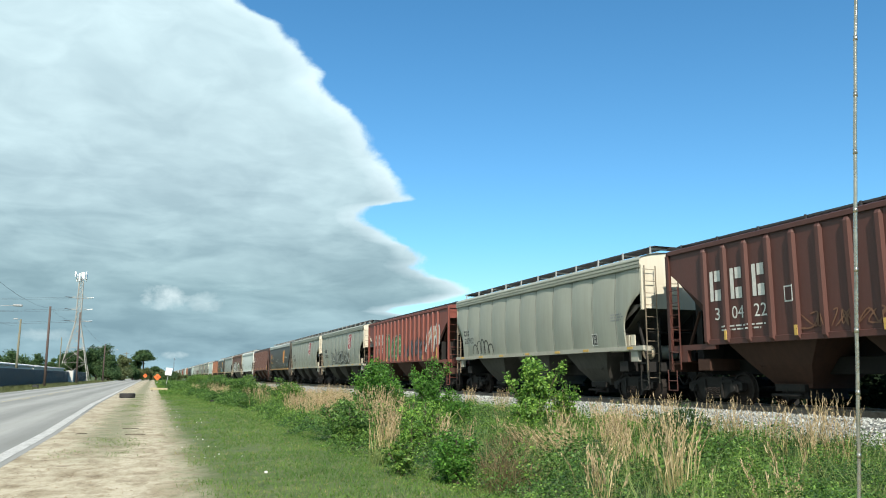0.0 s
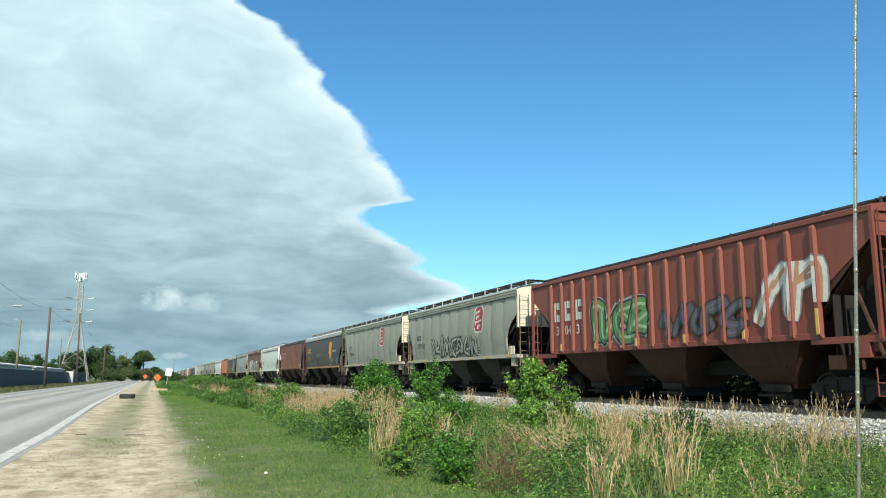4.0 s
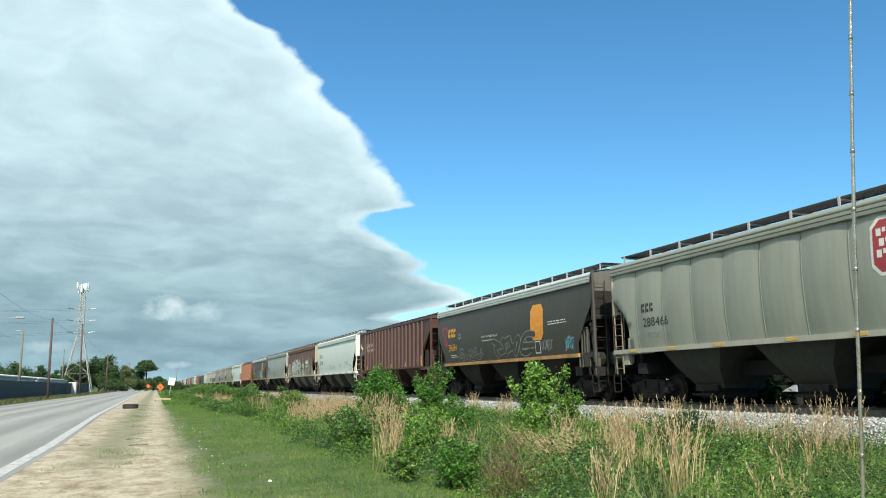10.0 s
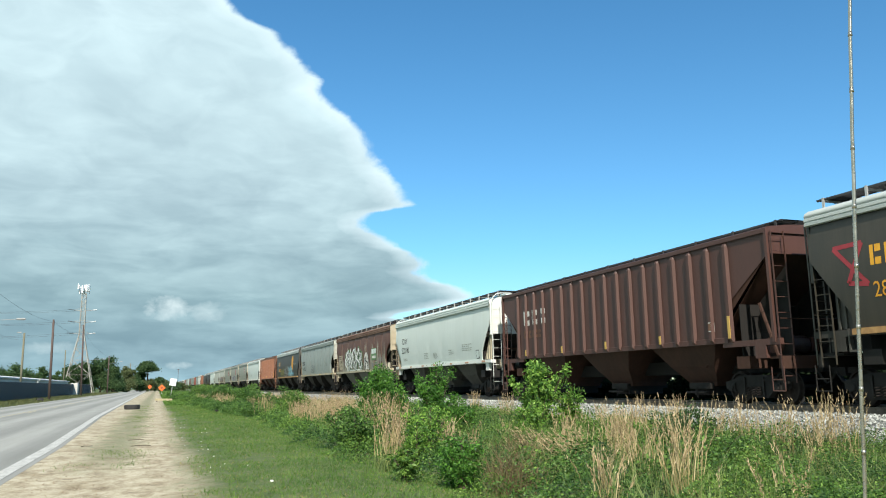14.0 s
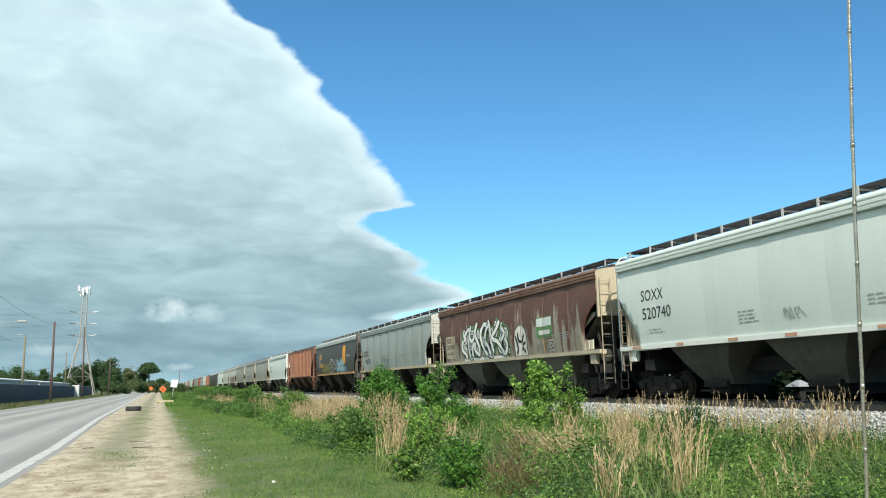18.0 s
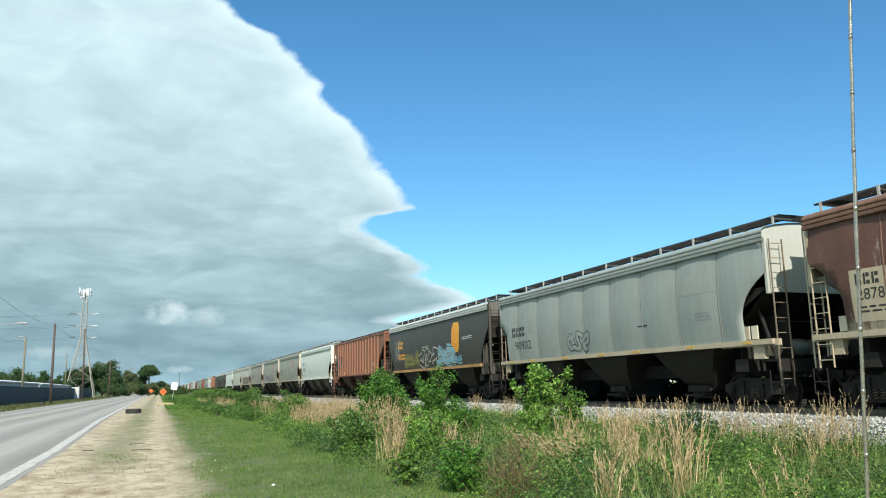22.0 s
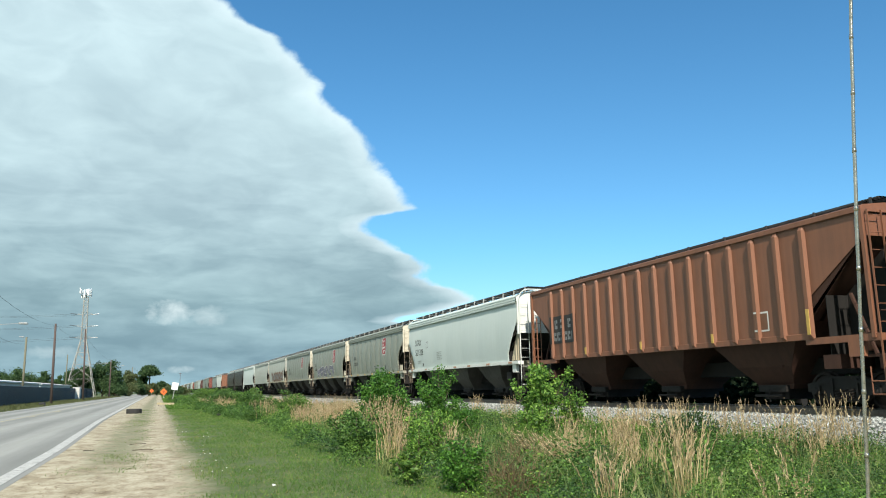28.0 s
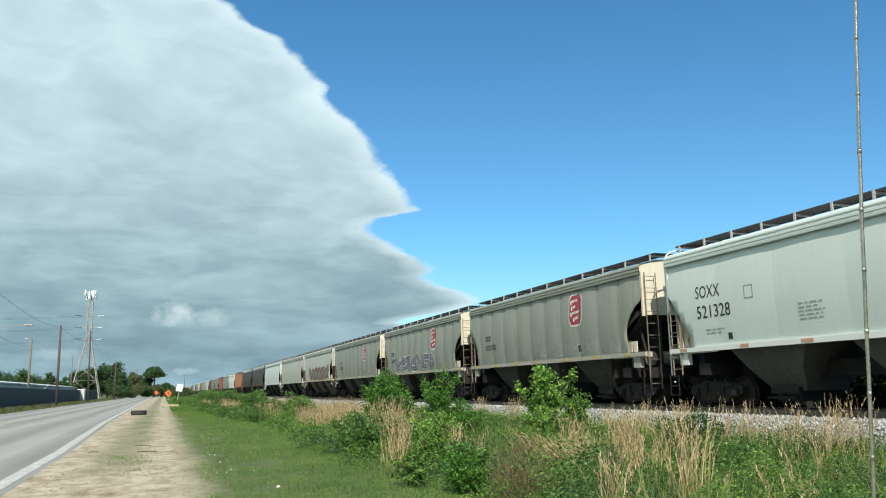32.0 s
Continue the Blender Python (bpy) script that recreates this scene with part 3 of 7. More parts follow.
def stripe(name, x0, x1, mat, label, y0=-60, y1=1200, dash=None):
    bm = bmesh.new()
    z = lambda x: 0.009 + 0.045 * (1 - abs(x + 6.45) / (4.15 if x < -6.45 else 4.47))
    y = y0
    while y < y1:
        e = min(y1, y + (dash[0] if dash else 0.8 if 0 < y < 40 else 10))
        wob = [random.uniform(-0.002, 0.002) for _ in range(2)]
        v = [bm.verts.new((p + q + bend(u), u, z(p))) for p, q, u in ((x0, wob[0], y), (x1, wob[1], y), (x1, wob[1], e), (x0, wob[0], e))]
        bm.faces.new(v)
        y = e + (dash[1] if dash else 0)
    tagged(part(name, bm, mat), label, "road marking", kind="structure")


stripe("edge_line_near", -2.33, -2.10, "road_white", "worn white line along the road edge")
stripe("edge_line_far", -10.42, -10.28, "road_white", "worn white line along the far road edge")
stripe("centre_line_a", -6.55, -6.43, "road_yellow", "faded yellow centre line")
stripe("centre_line_b", -6.25, -6.13, "road_yellow", "faded yellow broken centre line", dash=(3.0, 9.0))

# track bed
bm = bmesh.new()
prev = None
for y in list(np.arange(-40, 60, 1.0)) + list(range(60, 1300, 20)):
    row = []
    for x, z in ((12.6, -0.12), (13.4, 0.02), (14.2, 0.25), (14.75, 0.38), (15.3, 0.39), (16.6, 0.37), (17.9, 0.39), (18.5, 0.38), (20.8, -0.1)):
        row.append(bm.verts.new((x + random.uniform(-0.06, 0.06), y, z + random.uniform(-0.025, 0.02))))
    if prev:
        for i in range(len(row) - 1):
            bm.faces.new((prev[i], prev[i + 1], row[i + 1], row[i]))
    prev = row
ballast = tagged(part("ballast_bed", bm, "ballast"), "crushed grey stone ballast under the track", "ballast", kind="structure")
# loose stones on the near shoulder
base = np.array(((1, 0, 0), (-1, 0, 0), (0, 1, 0), (0, -1, 0), (0, 0, 1), (0, 0, -1)), dtype=float)
oct_f = ((0, 2, 4), (2, 1, 4), (1, 3, 4), (3, 0, 4), (2, 0, 5), (1, 2, 5), (3, 1, 5), (0, 3, 5))
n = 17000
px = rng.uniform(12.7, 15.4, n)
py = 8 + 52 * rng.random(n) ** 1.3
pz = np.interp(px, (12.6, 13.4, 14.2, 14.75, 15.4), (-0.12, 0.02, 0.25, 0.38, 0.39))
size = rng.uniform(0.02, 0.05, n)
shape = base[None] * rng.uniform(0.6, 1.25, (n, 6, 1)) + rng.normal(0, 0.18, (n, 6, 3))
pts = shape * size[:, None, None] + np.stack([px, py, pz + size * 0.4], 1)[:, None, :]
tagged(part("ballast_stones", mesh_np("ballast_stones", pts[:, np.array(oct_f).ravel(), :], 3), "stone_grey"), "loose pale grey crushed stones", "gravel", kind="stuff")
for x in (TRACK_X - 0.755, TRACK_X + 0.755):
    bm = bmesh.new()
    for hw, z0, z1 in ((0.07, -0.17, -0.155), (0.012, -0.155, -0.035), (0.036, -0.035, 0.0)):
        box(bm, x - hw, x + hw, -250, 1250, RAIL_Z + z0, RAIL_Z + z1)
    tagged(part("rail", bm, "rail_steel"), "worn steel rail on wooden sleepers", "rail", group="rails", kind="structure")
tie = bmesh.new()
box(tie, TRACK_X - 1.3, TRACK_X + 1.3, -0.115, 0.115, RAIL_Z - 0.36, RAIL_Z - 0.168)
sleepers = tagged(new("sleepers"), "row of dark wooden railway sleepers", "sleepers", kind="structure")
tie_mesh = bpy.data.meshes.new("sleeper")
tie.to_mesh(tie_mesh), tie.free()
for k in range(230):
    s = part("sleeper", tie_mesh, "tie_wood", sleepers)
    s.location = (random.uniform(-0.04, 0.04), 6 + k * 0.54, random.uniform(-0.01, 0.01))

# ---- the train ----
# A car's space: y along the track, x across (minus is the road side), z from the rail top.
SPEED = 6.735
CACHE = {}


def cached(key, make):
    if key not in CACHE:
        bm = make()
        me = bpy.data.meshes.new(key.split(":")[0])
        bm.to_mesh(me)
        bm.free()
        CACHE[key] = me
    return CACHE[key]


def i_pale(name):
    """Whether a car's ladders have gone dull and rust-stained."""
    return name not in ("pale_paint",)


class Kind:
    """The shape of one sort of covered hopper."""

    def __init__(self, ribbed, half, straight=False, panels=12, bulge=0.045):
        self.ribbed, self.half, self.panels, self.bulge, self.straight = ribbed, half, panels, 0.014 if straight else bulge, straight
        self.sill, self.top = (1.74, 4.62) if ribbed else (1.80, 4.50)
        self.key = f"{ribbed}{half:.2f}{panels}{straight}"
        self.shift = 0.0
        per = 1 if ribbed else max(6, 60 // panels)
        self.nodes = [-half + 2 * half * k / (per * panels) for k in range(per * panels + 1)]
        self.swell = [0.0 if ribbed else self.bulge * (1 if panels == 1 else math.sin(math.pi * (k % per) / per) ** 0.7) for k in range(per * panels + 1)]
        self.rows = list(np.linspace(self.sill, self.top, 15))
        self.row_wide = [self.wide(z) for z in self.rows]
        self.ribs = [y for y in (-half + 2 * half * i / panels for i in range(1, panels)) if abs(y) < half - 1.6] if ribbed else []

    def wide(self, z):
        if self.ribbed:
            return 1.50
        k = (z - self.sill) / (self.top - self.sill)
        return 1.47 + 0.13 * math.sin(math.pi * min(1, max(0, 0.12 + 0.80 * k)))

    def reach(self, z):
        """Half the side's length at height z: the ends are cut back below."""
        h = self.half
        if self.ribbed:
            return h if z > 4.0 else (h - 1.75 * (4.0 - z) / 1.25 if z > 2.75 else h - 1.75)
        if z > 3.55:
            return h
        k = (3.55 - z) / (3.55 - 1.8)
        if self.straight:
            return h - 1.05 * min(1, k / 0.8)
        return h - 0.98 * math.sin(min(1, k * 1.55) * math.pi / 2) ** 0.8

    def skin(self, y, z):
        """The side sheet's outer face, with the swell of its panels."""
        return -float(np.interp(z, self.rows, self.row_wide)) - float(np.interp(y, self.nodes, self.swell))


def side_panel(kind, sign, only=None):
    """The side sheet, or one of its pressed panels: each bulges a little between its seams."""
    bm = bmesh.new()
    zs = [1.74, 2.2, 2.75, 3.0, 3.3, 3.6, 3.8, 4.0, 4.3, 4.62] if kind.ribbed else list(np.linspace(kind.sill, kind.top, 15))
    per = 1 if kind.ribbed else max(6, 60 // kind.panels)
    first, last = (0, kind.panels) if only is None else (only, only + 1)
    for p in range(first, last):
        rows = []
        for z in zs:
            row = []
            for i in range(per + 1):
                full = -kind.half + 2 * kind.half * (p + i / per) / kind.panels
                y = max(-kind.reach(z), min(kind.reach(z), full))
                b = 0.0 if kind.ribbed else kind.bulge * (1 if kind.panels == 1 else math.sin(math.pi * i / per) ** 0.7)
                row.append(bm.verts.new((sign * (kind.wide(z) + b), y, z)))
            rows.append(row)
        for j in range(len(zs) - 1):
            for i in range(per):
                q = (rows[j][i], rows[j][i + 1], rows[j + 1][i + 1], rows[j + 1][i])
                if (q[0].co - q[1].co).length < 1e-4 and (q[2].co - q[3].co).length < 1e-4:
                    continue
                f = bm.faces.new(q if sign > 0 else q[::-1])
                f.smooth = not kind.ribbed
    bmesh.ops.remove_doubles(bm, verts=bm.verts, dist=1e-4)
    bmesh.ops.dissolve_degenerate(bm, dist=1e-5, edges=bm.edges[:])
    loose = [v for v in bm.verts if not v.link_faces]
    bmesh.ops.delete(bm, geom=loose, context="VERTS")
    return bm


def roof_mesh(kind):
    bm = bmesh.new()
    if kind.ribbed:
        prof = [(1.56, 4.56), (1.56, 4.68), (1.46, 4.72), (0.8, 4.80), (0, 4.84)]
    else:
        prof = [(1.57, 4.40), (1.625, 4.42), (1.63, 4.49), (1.60, 4.505), (1.60, 4.52), (1.628, 4.535), (1.625, 4.60), (1.595, 4.615), (1.595, 4.63), (1.615, 4.645), (1.59, 4.73), (1.46, 4.81), (1.15, 4.88), (0.6, 4.96), (0, 4.99)]
    prof = prof + [(-x, z) for x, z in prof[-2::-1]]
    ends = []
    for y in np.linspace(-kind.half - 0.03, kind.half + 0.03, 13):
        ends.append([bm.verts.new((x, y, z)) for x, z in prof])
    for a, b in zip(ends, ends[1:]):
        for i in range(len(prof) - 1):
            f = bm.faces.new((a[i], a[i + 1], b[i + 1], b[i]))
            f.smooth = not kind.ribbed and 9 <= i <= len(prof) - 11
    if kind.ribbed:
        for e in (ends[0], ends[-1]):
            bm.faces.new(e if e is ends[-1] else e[::-1])
    return bm


def slab(bm, pts, thick):
    """A flat sheet through pts, thickened along its normal."""
    p = [Vector(q) for q in pts]
    n = (p[1] - p[0]).cross(p[2] - p[0]).normalized() * thick
    a, b = [bm.verts.new(q) for q in p], [bm.verts.new(q - n) for q in p]
    bm.faces.new(a), bm.faces.new(b[::-1])
    for i in range(len(p)):
        k = (i + 1) % len(p)
        bm.faces.new((a[i], b[i], b[k], a[k]))


def end_wall_mesh(kind, sign):
    """The upright end wall under the roof."""
    bm = bmesh.new()
    cut, w = (4.0 if kind.ribbed else 3.05), 1.48
    y = sign * (kind.half - 0.03)
    top = [(w, kind.top), (1.4, kind.top + 0.1)] if kind.ribbed else [(1.54, 4.40), (1.57, 4.72), (1.45, 4.80), (1.15, 4.87), (0.6, 4.95), (0.01, 4.98)]
    pts = [(-w, y, cut), (w, y, cut)] + [(x, y, z) for x, z in top] + [(-x, y, z) for x, z in top[::-1]]
    slab(bm, pts if sign < 0 else pts[::-1], 0.03)
    return bm


def slope_sheet_mesh(kind, sign):
    """The sheet that slopes from the end wall down to the first hopper."""
    bm = bmesh.new()
    cut = 4.0 if kind.ribbed else 3.2
    y0, y1 = sign * (kind.half - 0.05), sign * (kind.half - 3.3)
    pts = [(-1.42, y0, cut), (1.42, y0, cut), (1.12, y1, 1.05), (-1.12, y1, 1.05)]
    slab(bm, pts if sign > 0 else pts[::-1], 0.03)
    for s in (-1, 1):   # webs that close the corners above the slope
        q = [(s * 1.45, y0, cut), (s * 1.45, sign * (kind.half - 1.9), 2.3), (s * 1.45, sign * (kind.half - 1.9), cut)]
        slab(bm, q, 0.02)
    return bm


def hopper_mesh(kind, deep=0.50):
    """One pocket: its side sheets lean in towards the outlet, its slopes rise to a ridge between the pockets."""
    bm = bmesh.new()
    span = (kind.half - 1.75) * 2 / 3 / 2
    rings = []
    for w, ln, z in ((1.40, span, kind.sill + 0.42), (1.43, span * 0.70, kind.sill - 0.02), (1.10, span * 0.46, 1.10), (0.72, 0.66, deep + 0.12), (0.70, 0.62, deep)):
        rings.append([bm.verts.new((x, y, z)) for x, y in ((-w, -ln), (w, -ln), (w, ln), (-w, ln))])
    for a, b in zip(rings, rings[1:]):
        for i in range(4):
            bm.faces.new((a[i], b[i], b[(i + 1) % 4], a[(i + 1) % 4]))
    bm.faces.new(rings[-1][::-1])
    bm.faces.new(rings[0])
    return bm


def gate_mesh():
    bm = bmesh.new()
    box(bm, -0.85, 0.85, -0.50, 0.50, 0.42, 0.60)
    box(bm, -0.70, 0.70, -0.44, 0.44, 0.22, 0.42)
    box(bm, -0.95, -0.70, -0.30, -0.22, 0.28, 0.36)
    box(bm, -0.95, -0.70, 0.22, 0.30, 0.28, 0.36)
    tube(bm, (-0.97, -0.5, 0.32), (-0.97, 0.5, 0.32), 0.035)
    tube(bm, (-0.99, -0.05, 0.16), (-0.99, -0.05, 0.50), 0.02, n=6)
    return bm


def ladder_mesh(rungs, wide, tall, r=0.012):
    bm = bmesh.new()
    for s in (0, wide):
        box(bm, -0.022, 0.022, s - 0.008, s + 0.008, 0, tall)
    for k in range(rungs):
        z = 0.18 + k * (tall - 0.3) / (rungs - 1)
        tube(bm, (-0.02, 0, z), (-0.02, wide, z), r, n=6)
    return bm


def stirrup_mesh():
    bm = bmesh.new()
    for y in (0, 0.42):
        tube(bm, (0, y, 0), (0, y, -0.62), 0.017, n=6)
    for z in (-0.33, -0.62):
        tube(bm, (0, 0, z), (0, 0.42, z), 0.017, n=6)
    return bm


def frame_mesh():
    """The cast side frame of a truck, with its arched windows and spring pack."""
    bm = bmesh.new()
    x0, x1 = -0.09, 0.09
    outline = [(-1.15, 0.62), (-0.78, 0.70), (-0.40, 0.80), (0.40, 0.80), (0.78, 0.70), (1.15, 0.62), (1.15, 0.42), (0.72, 0.40), (0.46, 0.18), (-0.46, 0.18), (-0.72, 0.40), (-1.15, 0.42)]
    fr = [bm.verts.new((x1, y, z)) for y, z in outline]
    bk = [bm.verts.new((x0, y, z)) for y, z in outline]
    n = len(outline)
    for i in range(n):
        bm.faces.new((fr[i], bk[i], bk[(i + 1) % n], fr[(i + 1) % n]))
    bm.faces.new(fr[::-1])
    bm.faces.new(bk)
    for s in (-1, 1):   # bearing adapters and the raised ribs round the windows
        box(bm, x0 - 0.06, x1 + 0.06, s * 0.865 - 0.13, s * 0.865 + 0.13, 0.36, 0.58)
        tube(bm, (x0 - 0.11, s * 0.865, 0.457), (x1 + 0.11, s * 0.865, 0.457), 0.085, n=12)
        box(bm, x0 - 0.05, x0, s * 0.36 - 0.03, s * 0.36 + 0.03, 0.22, 0.74)
        box(bm, x0 - 0.05, x0, min(s * 0.36, s * 0.80), max(s * 0.36, s * 0.80), 0.63, 0.69)
    bmesh.ops.recalc_face_normals(bm, faces=bm.faces[:])
    return bm


def spring_mesh():
    bm = bmesh.new()
    pipe(bm, [(math.cos(k * math.tau / 6) * 0.075, math.sin(k * math.tau / 6) * 0.075, 0.24 + k * 0.0105) for k in range(25)], 0.016, 4)
    return bm


def wheelset_mesh():
    bm = bmesh.new()
    for s in (-1, 1):
        one = bmesh.new()
        disc_wheel(one, 0, 0.457, 0.026)
        me = bpy.data.meshes.new("w")
        one.to_mesh(me), one.free()
        k = len(bm.verts)
        bm.from_mesh(me)
        bm.verts.ensure_lookup_table()
        vs = bm.verts[k:]
        bmesh.ops.transform(bm, matrix=Matrix.Translation((s * 0.745, 0, 0)) @ (Matrix.Diagonal((-1, 1, 1, 1)) if s > 0 else Matrix()), verts=vs)
        bpy.data.meshes.remove(me)
    tube(bm, (-1.0, 0, 0), (1.0, 0, 0), 0.085, n=12)
    bmesh.ops.recalc_face_normals(bm, faces=bm.faces[:])
    for f in bm.faces:
        f.smooth = False
    return bm


def running_board_mesh(kind):
    """Two long gratings over the roof with cross members, and the platforms at the ends."""
    bm = bmesh.new()
    h, z = kind.half + 0.12, (4.93 if kind.ribbed else 5.16)
    for s in (-1, 1):
        x0, x1 = sorted((s * 0.42, s * 1.02))
        for x in (x0, x1 - 0.025):
            box(bm, x, x + 0.025, -h, h, z - 0.055, z)
        k = -h
        while k < h:
            box(bm, x0 + 0.02, x1 - 0.02, k, k + 0.045, z - 0.03, z - 0.005)
            k += 0.085
        for i in range(1, 5):
            x = x0 + (x1 - x0) * i / 5
            box(bm, x - 0.006, x + 0.006, -h, h, z - 0.032, z - 0.003)
    for s in (-1, 1):
        y0, y1 = sorted((s * h, s * (h - 0.62)))
        for k in range(8):
            y = y0 + (y1 - y0) * k / 7.5
            box(bm, -1.05, 1.05, y, y + 0.05, z - 0.03, z - 0.006)
    return bm


def support_mesh(kind, s):
    """A bracket that carries the running board on one side."""
    bm = bmesh.new()
    z0, z1 = (4.74, 4.88) if kind.ribbed else (4.84, 5.11)
    box(bm, min(s * 1.03, s * 1.07), max(s * 1.03, s * 1.07), -0.03, 0.03, z0, z1 + 0.06)
    box(bm, min(s * 0.40, s * 1.05), max(s * 0.40, s * 1.05), -0.025, 0.025, z1 - 0.05, z1 - 0.004)
    return bm


def hatch_mesh(kind):
    bm = bmesh.new()
    z = 4.84 if kind.ribbed else 4.985
    box(bm, -0.30, 0.30, -kind.half + 0.8, kind.half - 0.8, z - 0.03, z + 0.13)
    for k in range(9):
        y = -kind.half + 1.3 + k * (2 * kind.half - 2.6) / 8
        box(bm, -0.33, 0.33, y - 0.03, y + 0.03, z + 0.13, z + 0.16)
    return bm


def rib_mesh(z0, z1):
    """A pressed hat-shaped post, tapered at its foot and head."""
    bm = bmesh.new()
    ring = []
    for z, d in ((z0, 0.03), (z0 + 0.10, 0.098), (z1 - 0.12, 0.098), (z1, 0.02)):
        ring.append([bm.verts.new((x, y, z)) for x, y in ((0, -0.09), (-d, -0.055), (-d, 0.055), (0, 0.09))])
    for a, b in zip(ring, ring[1:]):
        for i in range(3):
            bm.faces.new((a[i], a[i + 1], b[i + 1], b[i]))
    bm.faces.new(ring[0])
    bm.faces.new(ring[-1][::-1])
    bmesh.ops.recalc_face_normals(bm, faces=bm.faces[:])
    return bm


def beam_mesh(kind):
    """The end beam of the underframe with the crossover step behind it."""
    bm = bmesh.new()
    h = kind.half
    box(bm, -1.48, 1.48, h + 0.02, h + 0.16, 0.95, 1.28)
    box(bm, -1.40, 1.40, h - 0.55, h + 0.02, 1.22, 1.28)
    return bm


def bulkhead_mesh(kind):
    """The upright plate over the truck that carries the slope sheet."""
    bm = bmesh.new()
    h, cut = kind.half, (4.0 if kind.ribbed else 3.2)
    y = h - 1.35
    top = cut - (1.3 / 3.25) * (cut - 1.05) - 0.06
    slab(bm, [(-1.42, y, 1.3), (1.42, y, 1.3), (1.42, y, top), (-1.42, y, top)], 0.02)
    return bm


def gusset_mesh(kind, s):
    bm = bmesh.new()
    h, cut = kind.half, (4.0 if kind.ribbed else 3.2)
    y = h - 1.37
    top = cut - (1.3 / 3.25) * (cut - 1.05) - 0.06
    slab(bm, [(s * 0.7, h - 0.2, 1.3), (s * 0.7, y, 1.3), (s * 0.7, y, top), (s * 0.7, h - 0.2, cut - 0.25)], 0.02)
    return bm


def bolster_mesh(kind):
    bm = bmesh.new()
    h = kind.half
    box(bm, -1.42, 1.42, h - 1.6, h - 1.1, 0.98, 1.32)
    box(bm, -0.3, 0.3, h - 1.6, h - 1.1, 0.80, 0.98)
    return bm


def corner_sill_mesh(kind, s):
    bm = bmesh.new()
    h = kind.half
    box(bm, min(s * 1.38, s * 1.52), max(s * 1.38, s * 1.52), h - 2.0, h + 0.16, kind.sill - 0.16, kind.sill + 0.0)
    box(bm, min(s * 1.38, s * 1.52), max(s * 1.38, s * 1.52), h - 0.75, h - 0.35, kind.sill - 0.5, kind.sill - 0.16)
    return bm


def end_panel_mesh(kind, s):
    """The plate that closes the framing under the slope sheet on the far side."""
    bm = bmesh.new()
    h, cut = kind.half, (4.0 if kind.ribbed else 3.2)
    box(bm, 1.38, 1.40, min(s * (h - 1.95), s * (h - 0.1)), max(s * (h - 1.95), s * (h - 0.1)), 1.3, cut)
    return bm


def strut_mesh(kind, s):
    bm = bmesh.new()
    h = kind.half
    tube(bm, (s * 1.2, h - 0.25, 1.25), (s * 1.1, h - 0.9, 2.75), 0.05, n=6)
    return bm


def corner_post_mesh(kind, s):
    bm = bmesh.new()
    h = kind.half
    box(bm, min(s * 1.46, s * 1.56), max(s * 1.46, s * 1.56), h - 0.05, h + 0.04, kind.sill - 0.1 if kind.ribbed else 3.0, kind.top)
    return bm


def hoop_mesh(kind):
    """The post at the corner that bends over to the running board."""
    bm = bmesh.new()
    y = kind.half + 0.14
    pts = [(-1.5, y, 1.7), (-1.5, y, 4.66), (-1.42, y, 4.84), (-1.25, y, 4.97), (-1.05, y, 5.02), (1.05, y, 5.02), (1.25, y, 4.97), (1.42, y, 4.84), (1.5, y, 4.66), (1.5, y, 1.7)]
    pipe(bm, pts, 0.024, 6)
    return bm


def seam_mesh(kind):
    """The lapped joint between two pressed panels."""
    bm = bmesh.new()
    zs = np.linspace(kind.sill, kind.top - 0.1, 15)
    rows = [[bm.verts.new((-kind.wide(z) - d, y, z)) for d, y in ((0.0, -0.022), (0.012, -0.014), (0.012, 0.014), (0.0, 0.022))] for z in zs]
    for a, b in zip(rows, rows[1:]):
        for i in range(3):
            bm.faces.new((a[i], b[i], b[i + 1], a[i + 1]))
    return bm


def bracket_mesh(kind, q):
    """A plate of the end framing that shows through the cut-out in the side."""
    bm = bmesh.new()
    h = kind.half
    box(bm, -1.44, -1.40, h - 1.15 + q, h - 0.93 + q, 1.84, 2.2)
    return bm


def end_bay_mesh(kind):
    """The sheet set back behind the cut-out in the side, with its upright stiffeners."""
    bm = bmesh.new()
    h = kind.half
    slab(bm, [(-1.40, h - 1.02, 1.84), (-1.40, h - 0.16, 1.84), (-1.40, h - 0.16, 3.3), (-1.40, h - 0.24, 3.3)], 0.02)
    for q in (0.72, 0.46, 0.22):
        box(bm, -1.47, -1.423, h - q - 0.02, h - q + 0.02, 1.84, 3.2 - q * 1.5)
    bmesh.ops.recalc_face_normals(bm, faces=bm.faces[:])
    return bm


def end_band_mesh(kind, sign):
    """The painted band across the top of a black car's end, a little proud of the wall."""
    bm = bmesh.new()
    y = sign * (kind.half - 0.024)
    top = [(1.54, 4.40), (1.57, 4.72), (1.45, 4.80), (1.15, 4.87), (0.6, 4.95), (0.01, 4.98)]
    pts = [(-1.52, y, 4.10), (1.52, y, 4.10)] + [(x, y, z) for x, z in top] + [(-x, y, z) for x, z in top[::-1]]
    slab(bm, pts if sign < 0 else pts[::-1], 0.004)
    return bm


def low_bay_mesh(kind):
    """The low plate behind the cut-out, with its upright channels."""
    bm = bmesh.new()
    h = kind.half
    box(bm, -1.42, -1.40, h - 1.04, h - 0.50, 1.82, 2.72)
    for q in (0.98, 0.78, 0.60):
        box(bm, -1.48, -1.423, h - q - 0.025, h - q + 0.025, 1.82, 2.74)
    box(bm, -1.50, -1.424, h - 1.06, h - 0.55, 2.74, 2.78)
    return bm


